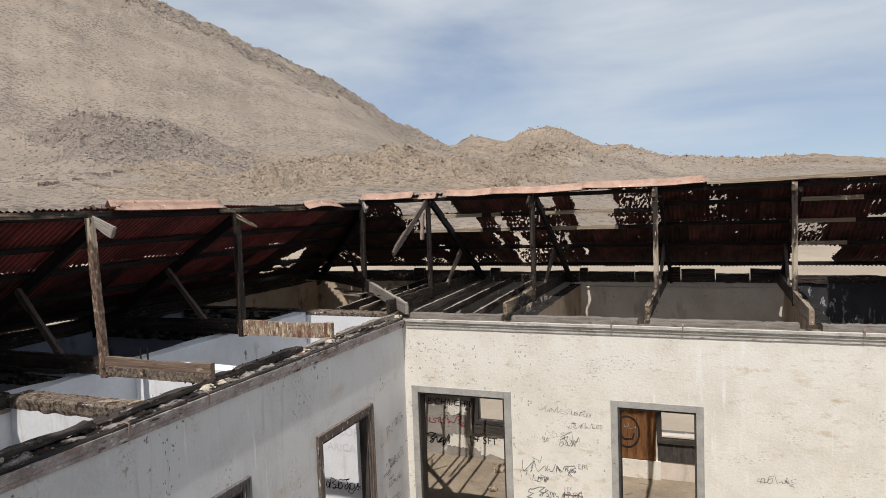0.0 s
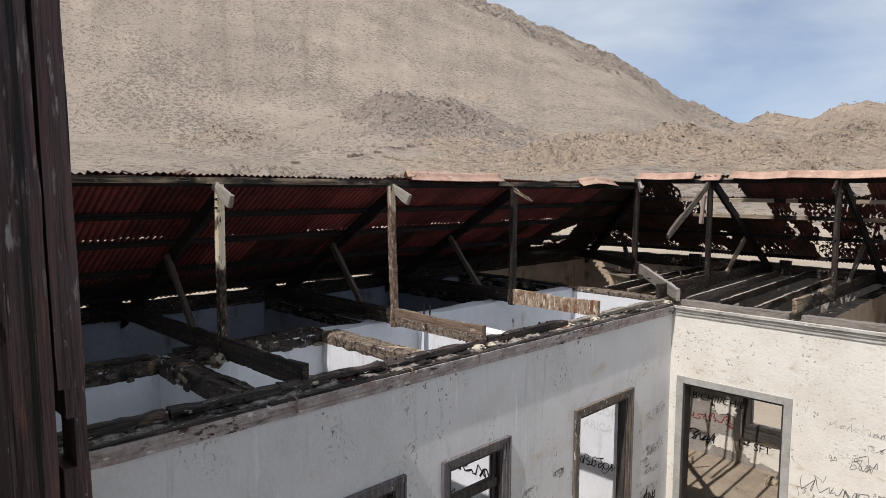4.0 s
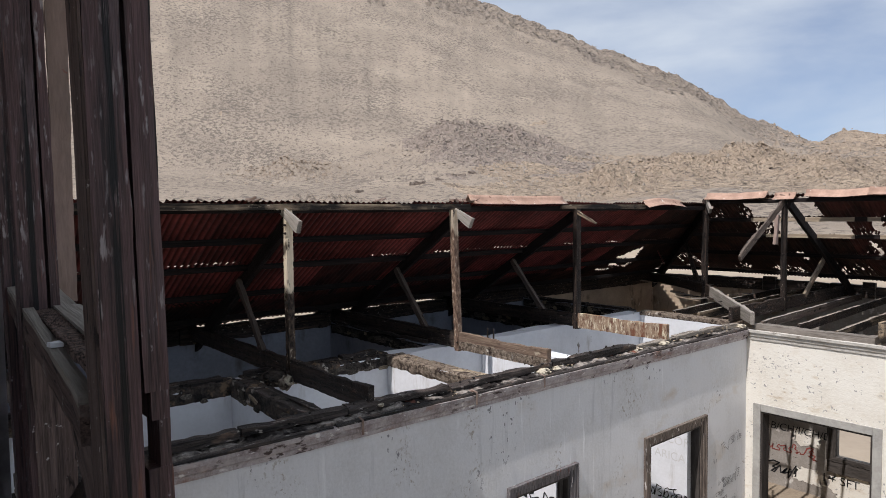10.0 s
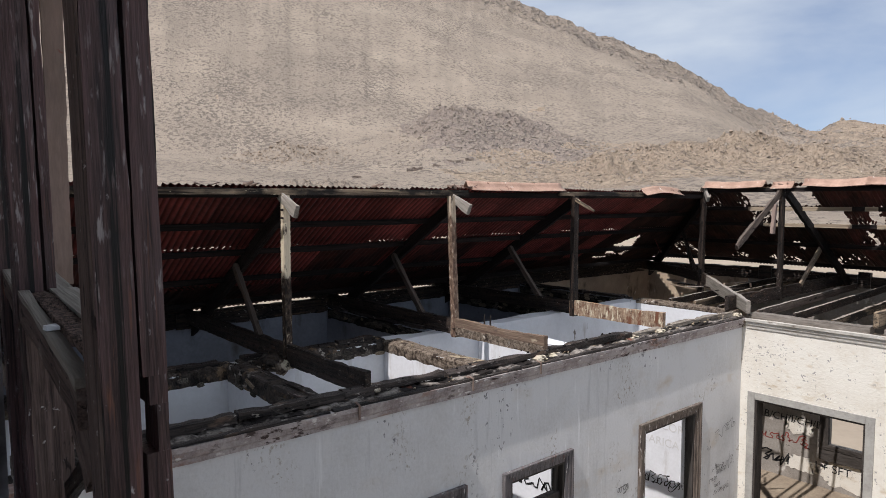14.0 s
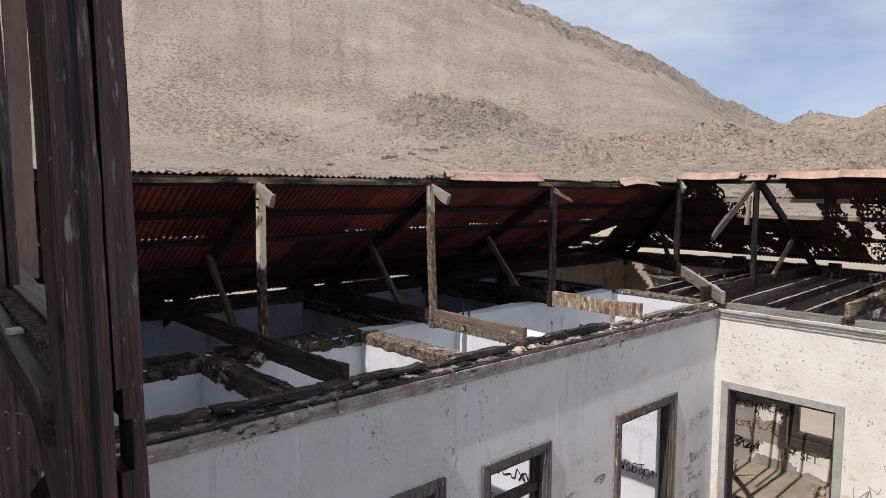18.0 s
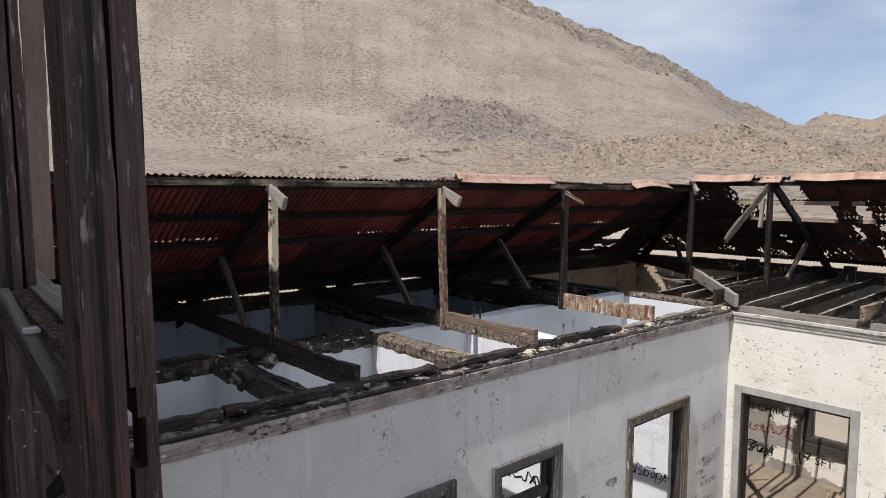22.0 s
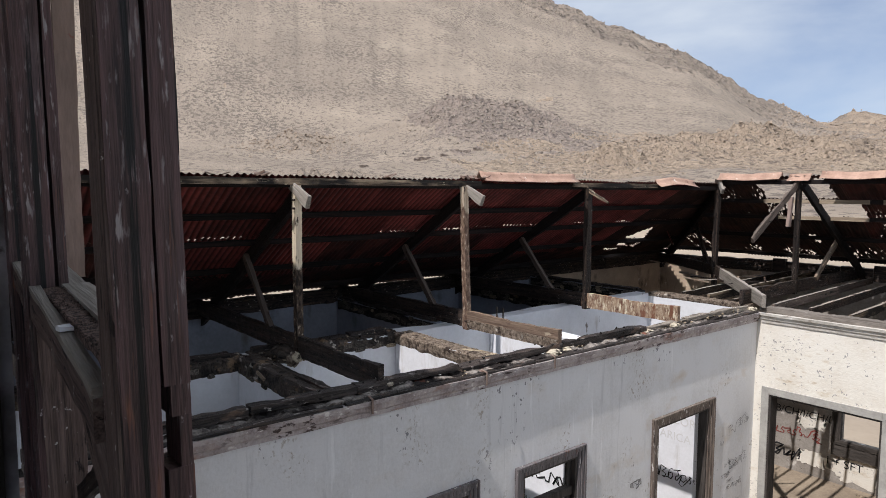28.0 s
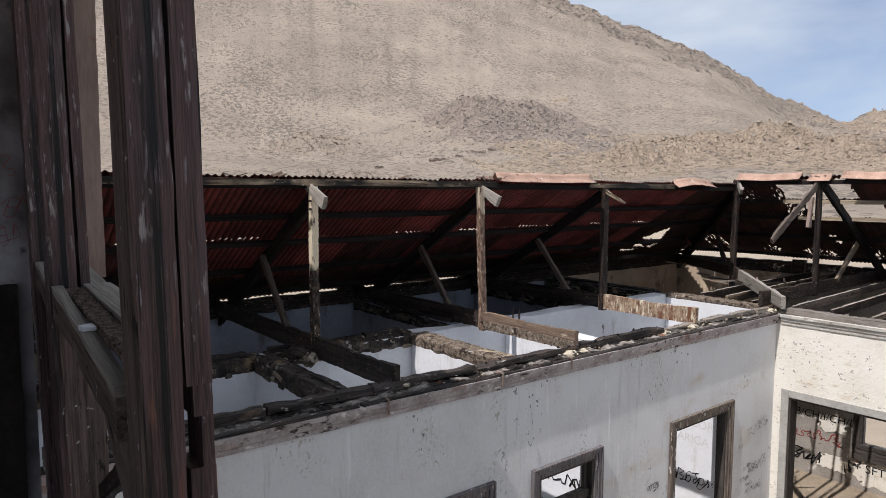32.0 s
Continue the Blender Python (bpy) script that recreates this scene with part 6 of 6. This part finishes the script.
def patch(u0, u1, z0, z1, seed, depth=0.005):
    """A ragged white shape on the outer wall, painted in place of a patch of sunlight."""
    bm = bmesh.new()
    ring = []
    for i in range(90):
        a = 2 * math.pi * i / 90
        k = 1 + 0.36 * noise.noise(Vector((math.cos(a) * 2.2, math.sin(a) * 2.2, seed))) + 0.26 * noise.noise(Vector((math.cos(a) * 6, math.sin(a) * 6, seed)))
        cx, cz = math.copysign(abs(math.cos(a)) ** 0.6, math.cos(a)), math.copysign(abs(math.sin(a)) ** 0.6, math.sin(a))
        ring.append(bm.verts.new(((u0 + u1) / 2 + k * cx * (u1 - u0) / 2, NY - depth, (z0 + z1) / 2 + k * cz * (z1 - z0) / 2)))
    bm.faces.new(ring)
    bmesh.ops.triangulate(bm, faces=bm.faces)
    return tagged(part("paint_patch", bm, PLASTER), "ragged white patch standing in for sunlight on the outer wall", "paint patch", "paint patches")


for k, spec in enumerate(((-1.36, -0.76, 0.78, 1.14), (-1.32, -0.66, -0.08, 0.26), (-0.5, 0.4, -0.2, 0.3), (0.9, 1.6, 0.1, 0.7))):
    patch(*spec, k * 3.3)

# open varnished door leaf and rubble in the rooms behind the north doorways
leaf = thing("door", "varnished wooden door daubed with graffiti, standing against the outer wall", "door", at=(2.98, NY - 0.06, 0.14))
for i in range(4):
    timber("plank", (i * 0.207 + 0.1, 0, 0.0), (i * 0.207 + 0.1, 0, 2.15), 0.203, 0.04, DOORWOOD, leaf, up=(0, 1, 0), rough=0.003)
# thin dark sheet for the shaded piece of wall below the window
bm = bmesh.new()
box(bm, 3.84, 4.74, NY - 0.02, NY - 0.004, 0.12, 0.68)
tagged(part("panel", bm, DARKJAMB), "dark panel standing in for shaded wall below the outer window", "panel", kind="structure")
bm = bmesh.new()
box(bm, 2.9, 3.9, NY - 0.1, NY - 0.004, G, 0.12)
for v in bm.verts:
    v.co += 0.02 * noise.noise_vector(v.co * 3)
tagged(part("plinth", bm, PLASTER), "chipped plaster plinth below the door panel", "plinth", kind="structure")
for i in range(9):
    x, y = rng.uniform(0.2, 1.7), rng.uniform(1.6, 4.6)
    bm = bmesh.new()
    bmesh.ops.create_icosphere(bm, subdivisions=1, radius=rng.uniform(0.06, 0.2))
    for v in bm.verts:
        v.co *= 1 + 0.5 * noise.noise(v.co * 9 + Vector((i, 0, 0)))
        v.co.z *= 0.6
    ob = tagged(part("rubble_block", bm, RUBBLE), "lump of fallen plaster rubble on the floor", "rubble", "rubble on the room floor")
    ob.location = (x, y, G + 0.05)

# ---------------------------------------------------------------- graffiti


def scrawl(name, label, along, depth, strokes, mat, width):
    """Paint strokes on a wall face: each stroke a list of (u, z); flat ribbons just proud of the plaster."""
    bm = bmesh.new()
    for st in strokes:
        pts = [Vector((u, z)) for u, z in st]
        fine = []
        for a, b in zip(pts, pts[1:]):
            m = max(1, int((b - a).length / 0.03))
            fine += [a.lerp(b, i / m) for i in range(m)]
        fine.append(pts[-1])
        prev = None
        for i, p in enumerate(fine):
            d = fine[min(i + 1, len(fine) - 1)] - fine[max(i - 1, 0)]
            n = Vector((-d.y, d.x))
            n = n.normalized() * width * (0.5 + 0.25 * noise.noise(Vector((p.x * 9, p.y * 9, 1)))) if n.length > 1e-6 else Vector((0, width / 2))
            pair = []
            for q in (p + n, p - n):
                pair.append(bm.verts.new((q.x, depth, q.y) if along == "x" else (depth, q.x, q.y)))
            if prev:
                bm.faces.new((prev[0], prev[1], pair[1], pair[0]))
            prev = pair
    bmesh.ops.recalc_face_normals(bm, faces=bm.faces)
    return tagged(part(name, bm, mat), label, "graffiti")


GLYPHS = (
    ((0.05, 0.25), (0.15, 0.02), (0.38, 0.05), (0.46, 0.5), (0.45, 1.0)),
    ((0.5, 0.62), (0.22, 0.66), (0.16, 0.45), (0.45, 0.28), (0.34, 0.02), (0.05, 0.1)),
    ((0.22, 1.1), (0.18, 0.5), (0.24, 0.0), (0.34, 0.06)),
    ((0.45, 0.55), (0.2, 0.6), (0.06, 0.32), (0.2, 0.02), (0.42, 0.12), (0.45, 0.5), (0.47, -0.25), (0.25, -0.4), (0.08, -0.25)),
    ((0.42, 0.5), (0.2, 0.58), (0.07, 0.28), (0.22, 0.0), (0.42, 0.2), (0.44, 0.55), (0.46, 0.05), (0.58, 0.0)),
    ((0.05, 0.0), (0.1, 0.6), (0.3, 0.55), (0.36, 0.0), (0.42, 0.5), (0.58, 0.5), (0.62, 0.0)),
    ((0.02, 0.62), (0.2, 0.0), (0.42, 0.66), (0.22, -0.3)),
    ((0.05, 0.95), (0.5, 0.9), (0.12, 0.45), (0.5, 0.35), (0.4, 0.0), (0.05, 0.05)),
)


def doodle(r, u, z, size, letters, flip=1):
    """A run of joined hand-drawn hooks and loops, like a hurried tag that spells nothing."""
    pts, c, tilt = [], u, r.uniform(-0.06, 0.1)
    for k in range(letters):
        g, w, lean = r.choice(GLYPHS), r.uniform(0.6, 1.5), r.uniform(-0.3, 0.4)
        if r.random() < 0.55:
            g = [(0.5 - x, 0.6 - y) for x, y in g] if r.random() < 0.6 else [(0.5 - x, y) for x, y in g]
        raw = [Vector((c + size * (x * w + lean * y), z + size * y * r.uniform(0.9, 1.1) + tilt * (c - u))) for x, y in g]
        for a, b in zip(raw, raw[1:]):
            for i in range(3):
                p = a.lerp(b, i / 3)
                pts.append((p.x + size * 0.025 * r.uniform(-1, 1), p.y + size * 0.025 * r.uniform(-1, 1)))
        c += size * 0.62 * w
    return [pts]


def lettering(name, words, label, along, u, z, depth, size, mat, mirror=False, lean=0.0):
    cu = bpy.data.curves.new(name, "FONT")
    cu.body, cu.size, cu.shear, cu.fill_mode = words, size, lean, "FRONT"
    tmp = new(name, cu)
    bpy.context.view_layer.update()
    me = bpy.data.meshes.new_from_object(tmp)
    bpy.data.objects.remove(tmp)
    me.materials.clear()
    me.materials.append(mat)
    ob = tagged(new(name, me), label, "graffiti")
    ob.matrix_basis = Matrix.Translation((u, depth, z) if along == "x" else (depth, u, z)) @ pose(0, 0, 0, 90, 0, 0 if along == "x" else 90)
    return ob


gr = random.Random(21)
scrawl("painted_ring", "black sprayed ring with a bar on the varnished door", "x", NY - 0.09, [[(3.18 + 0.27 * math.cos(0.3 * i), 0.76 + 0.36 * math.sin(0.3 * i)) for i in range(22)], [(3.05, 0.66), (3.12, 0.58), (3.3, 0.6), (3.34, 0.74)]], INK, 0.035)
scrawl("wall_scribble", "pale chalk marks on the varnished door", "x", NY - 0.088, doodle(gr, 3.1, 0.84, 0.14, 3), PALEROUGH, 0.012)
# the sunlit wall between and beside the doorways
scrawl("wall_scribble", "large grey marker scribble on the sunlit plaster", "x", -0.004, doodle(gr, 2.04, 1.66, 0.17, 9), INKGREY, 0.009)
scrawl("wall_scribble", "grey sprayed tag low on the sunlit plaster", "x", -0.004, doodle(gr, 2.15, 1.28, 0.17, 8), INKGREY, 0.011)
scrawl("wall_scribble", "faint scribbles on the sunlit plaster", "x", -0.004, doodle(gr, 2.38, 2.70, 0.10, 13), INKGREY, 0.004)
scrawl("wall_scribble", "faint scribbles on the sunlit plaster", "x", -0.004, doodle(gr, 2.85, 2.45, 0.10, 8), INKGREY, 0.004)
scrawl("wall_scribble", "faint scribbles on the sunlit plaster", "x", -0.004, doodle(gr, 5.6, 1.9, 0.12, 6), INKGREY, 0.005)
scrawl("wall_scribble", "red sprayed scribble low on the sunlit plaster", "x", -0.004, doodle(gr, 2.75, 1.34, 0.12, 4), INKRED, 0.008)
scrawl("wall_scribble", "grey marker scribbles on the sunlit plaster", "x", -0.004, doodle(gr, 5.0, 1.25, 0.18, 3), INKGREY, 0.012)
scrawl("wall_scribble", "grey marker scribbles on the sunlit plaster", "x", -0.004, doodle(gr, 6.3, 1.5, 0.3, 2), INKGREY, 0.012)
# the shaded wall by the corner
scrawl("wall_scribble", "thin marker signature by the doorway", "y", 0.004, doodle(gr, -0.80, 2.36, 0.14, 7), INKGREY, 0.007)
scrawl("wall_scribble", "thin marker scribbles by the corner", "y", 0.004, doodle(gr, -0.72, 1.80, 0.13, 6), INKGREY, 0.007)
scrawl("wall_scribble", "thin marker scribbles by the corner", "y", 0.004, doodle(gr, -0.8, 1.45, 0.11, 7), INKGREY, 0.007)
scrawl("wall_scribble", "black tag by the corner", "y", 0.004, doodle(gr, -1.0, 0.95, 0.22, 5), INK, 0.025)
scrawl("wall_scribble", "faded scribbles between window and door", "y", 0.004, doodle(gr, -3.9, 1.75, 0.16, 5), INKGREY, 0.01)
scrawl("wall_scribble", "faded scribbles between window and door", "y", 0.004, doodle(gr, -3.6, 1.3, 0.2, 4), INKGREY, 0.01)
scrawl("wall_scribble", "faded scribbles between window and door", "y", 0.004, doodle(gr, -3.3, 2.2, 0.12, 3), INKGREY, 0.01)
for k in range(16):
    scrawl("wall_scribble", "small marker scribbles by the corner", "y", 0.004, doodle(gr, gr.uniform(-1.2, -0.45), gr.uniform(0.5, 1.9), gr.uniform(0.05, 0.11), gr.randrange(3, 7)), INKGREY, 0.006)
for k in range(10):
    scrawl("wall_scribble", "small marker scribbles between window and door", "y", 0.004, doodle(gr, gr.uniform(-4.2, -3.2), gr.uniform(1.0, 2.2), gr.uniform(0.05, 0.12), gr.randrange(2, 6)), INKGREY, 0.006)
for k in range(12):
    scrawl("wall_scribble", "small faded scribbles on the sunlit plaster", "x", -0.004, doodle(gr, gr.uniform(1.98, 3.0), gr.uniform(0.9, 2.3), gr.uniform(0.06, 0.14), gr.randrange(2, 5)), INKGREY, 0.006)
# inside the rooms
lettering("wall_lettering", "B/CH/I/CH/D", "black painted letters on the outer wall", "x", -1.84, 1.0, NY - 0.009, 0.235, INK, lean=0.1)
lettering("wall_lettering", "I + SFT", "black painted letters on the outer wall", "x", -0.70, 0.09, NY - 0.009, 0.25, INK)
scrawl("wall_scribble", "red scribbles on the outer wall", "x", NY - 0.006, doodle(gr, -1.88, 0.52, 0.2, 8), INKRED, 0.022)
scrawl("wall_scribble", "black tag on the outer wall", "x", NY - 0.006, doodle(gr, -2.05, -0.02, 0.26, 5), INK, 0.03)
lettering("wall_lettering", "CORNO", "faint painted letters on the partition wall", "x", -1.42, 1.94, -0.006, 0.21, INKFAINT)
lettering("wall_lettering", "ARICA", "faint painted letters on the partition wall", "x", -1.66, 1.64, -0.006, 0.21, INKFAINT)
scrawl("wall_scribble", "black tag on the partition wall", "x", -0.006, doodle(gr, -1.74, 0.90, 0.2, 6), INK, 0.016)
scrawl("wall_scribble", "black tag on a partition seen through the window", "x", -3.966, doodle(gr, -1.42, 2.16, 0.19, 9), INK, 0.024)
scrawl("wall_scribble", "black tag on a partition seen through the window", "x", -3.966, doodle(gr, -1.35, 1.62, 0.2, 6), INKGREY, 0.02)
scrawl("wall_scribble", "red scribble on a partition seen through the window", "x", -3.966, doodle(gr, -1.38, 1.25, 0.2, 6), INKRED, 0.018)

# ---------------------------------------------------------------- the lookout where the camera stands
YF = -10.125                               # line of its window posts
frame_w = thing("window_frame", "dark weathered timber posts and rail of an open upper window", "window frame", at=(3.42, -10.1, 5.0))
for k, (x, y, w, sw) in enumerate(((3.535, -10.110, 0.070, 0.048), (2.35, -10.092, 0.082, 0.03), (1.45, -10.05, 0.06, 0.03))):
    timber("post", leaning(x, y, 3.6), leaning(x, y, 8.3), w, 0.10, OLDWOOD, frame_w, "dark brown weathered window post", up=(1, 0, 0), rough=0.0022, seg=0.08, chip=0.003)
    ys = y + w / 2 + 0.008 + sw / 2
    if k == 0:
        for z0, z1, cut in ((3.6, 5.50, 0), (5.50, 5.60, 1), (5.60, 5.66, 0.45), (5.66, 8.3, 0)):      # mortises cut into its inner edge
            wd = sw * (1 - 0.5 * cut)
            timber("stop", leaning(x + 0.004, ys + (sw - wd) / 2, z0), leaning(x + 0.004, ys + (sw - wd) / 2, z1), wd, 0.09, OLDWOOD, frame_w, up=(1, 0, 0), rough=0.0015, seg=0.08, chip=0.003)
    else:
        timber("stop", leaning(x + 0.004, ys, 5.70), leaning(x + 0.004, ys, 8.3), sw, 0.09, OLDWOOD, frame_w, up=(1, 0, 0), rough=0.002, chip=0.003)
timber("jamb", leaning(2.35, -10.055, 3.6), leaning(2.35, -10.055, 5.62), 0.12, 0.11, OLDWOODB, frame_w, "grey-brown lower jamb with flaking paint", up=(1, 0, 0), rough=0.003, chip=0.003)
for (x0, y0), (x1, y1) in (((1.5, -10.03), (2.3, -10.075)), ((2.4, -10.085), (3.485, -10.125))):
    for nm, dy, z, w, h, m, lab in (("rail", -0.022, 5.650, 0.04, 0.085, OLDWOODB, ""), ("sill_board", -0.026, 5.703, 0.034, 0.022, PALEROUGH, "grey weathered sill board"), ("sill_board", 0.09, 5.70, 0.085, 0.03, PALEROUGH, "grey weathered sill board"), ("track", 0.02, 5.69, 0.055, 0.03, GRIT, "grit lying in the window track")):
        drop = 0.062 if x0 > 2 and dy < 0 else 0.012
        timber(nm, leaning(x0, y0 + dy, z + 0.008), leaning(x1, y1 + dy, z - drop), w, h, m, frame_w, lab, rough=0.004, chip=0.006, seg=0.03 if nm == "track" else 0.12)
# a paler inner face on the great post, a bracket under the rail's end, shade boarding below the blind bay
timber("post_face", leaning(3.535, -10.148, 3.6), leaning(3.535, -10.148, 8.3), 0.006, 0.098, OLDWOODB, frame_w, "lighter worn inner face of the post", up=(1, 0, 0), rough=0.001, chip=0.0)
timber("bracket", leaning(3.27, -10.135, 5.60), leaning(3.475, -10.140, 5.42), 0.035, 0.045, OLDWOODB, frame_w, "short bracket under the rail", rough=0.004, seg=0.05)
timber("brace", leaning(2.45, -10.02, 5.02), leaning(3.4, -10.06, 5.52), 0.035, 0.06, CHAR, frame_w, "dark diagonal brace below the rail", rough=0.004)
# dark boards added in place of the shaded wall under the bay
for k in range(6):
    timber("board", leaning(1.44 + 0.145 * k, -10.035, 3.6), leaning(1.44 + 0.145 * k, -10.035, 5.6), 0.022, 0.142, OLDWOOD, frame_w, up=(1, 0, 0), rough=0.002, chip=0.003)
r8 = np.random.RandomState(3)
octa = np.array(((1, 0, 0), (-1, 0, 0), (0, 1, 0), (0, -1, 0), (0, 0, 1), (0, 0, -0.6)), float)
octa_faces = np.array(((0, 2, 4), (2, 1, 4), (1, 3, 4), (3, 0, 4), (2, 0, 5), (1, 2, 5), (3, 1, 5), (0, 3, 5)))
grains, grain_faces = [], []
for k in range(1500):
    f = r8.rand()
    c = leaning(2.42 + 1.06 * f, -10.065 - 0.04 * f + r8.uniform(-0.03, 0.03), 5.711 - 0.022 * f) + Vector((3.42, -10.1, 5.0))
    grains.append(octa * (r8.uniform(0.0018, 0.0055) * r8.uniform(0.6, 1.3, (6, 1))) + np.array(c[:]))
    grain_faces.append(octa_faces + 6 * k)
me = bpy.data.meshes.new("grit")
me.from_pydata(np.concatenate(grains).tolist(), [], np.concatenate(grain_faces).tolist())
me.materials.append(GRIT)
tagged(new("grit", me), "reddish-brown grit lying in the window track", "grit", kind="stuff")
chip = bmesh.new()
box(chip, -0.024, 0.024, -0.015, 0.015, 0, 0.012)
for v in chip.verts:
    v.co += 0.006 * noise.noise_vector(v.co * 30)
ob = tagged(part("plaster_flake", chip, WHITEWASH), "white flake of plaster lying on the sill", "debris")
ob.location = (3.02, -10.128, 5.682)
casing = timber("casing_board", (1.46, -9.825, 5.63), (1.46, -9.825, 8.3), 0.085, 0.03, PINKWOOD, None, up=(1, 0, 0), rough=0.004)
tagged(casing, "faded pink painted casing board, broken off at its foot", "board")
wall("wall_lookout_west", "y", 1.40, -0.25, -14.0, -10.075, 4.3, 8.4, LOOKOUTGREY, "grey plastered wall of the lookout room with red scribbles", (), 0.0)
# dark sheet added where the lower wall merely lies in deep shade
bm = bmesh.new()
box(bm, 1.40, 1.43, -13.99, -10.13, 4.4, 5.62)
tagged(part("wainscot", bm, OLDFLOOR), "dark sheet standing in for shade low on the lookout wall", "dado", kind="structure")
# unseen back wall; its two wide openings are invented to brighten the posts
wall("wall_lookout_south", "x", -14.0, -0.25, 1.0, 9.0, 3.6, 8.4, LOOKOUTGREY, "unseen back wall of the lookout room, with openings added to admit light", ((1.9, 4.9, 5.0, 7.9), (5.4, 8.4, 5.0, 7.9)), 0.0)
wall("wall_lookout_east", "y", 9.0, 0.25, -14.0, -10.0, 3.6, 8.4, LOOKOUTGREY, "grey plastered wall of the lookout room", ((-13.6, -10.5, 5.0, 8.0),), 0.0)
wall("wall_south", "x", -10.0, -0.36, -5.3, 12.4, G - 0.2, 4.1, PLASTER, "plastered courtyard wall under the lookout", ((5.0, 6.2, G, 2.86),), 0.0)
bm = bmesh.new()
box(bm, 1.40, 9.0, -14.0, -10.2, 4.1, 4.4)
tagged(part("floor_lookout", bm, OLDFLOOR), "dark timber floor of the lookout room", "floor", kind="structure")
# unseen roof, stretched past the room to cast shade on the nearest west rooms
bm = bmesh.new()
box(bm, -3.4, 9.4, -14.4, -9.2, 8.4, 8.52)
tagged(part("ceiling_lookout", bm, CHAR), "unseen roof of the lookout room, widened to shade the west wing", "ceiling", kind="structure")
scrawl("wall_scribble", "faint red scribbles on the grey lookout wall", "y", 1.405, doodle(gr, -10.3, 5.95, 0.09, 4), INKRED, 0.003)
scrawl("wall_scribble", "faint red scribbles on the grey lookout wall", "y", 1.405, doodle(gr, -10.35, 6.08, 0.09, 4), INKRED, 0.003)
scrawl("wall_scribble", "faint red scribbles on the grey lookout wall", "y", 1.405, doodle(gr, -10.28, 5.82, 0.09, 3), INKRED, 0.003)
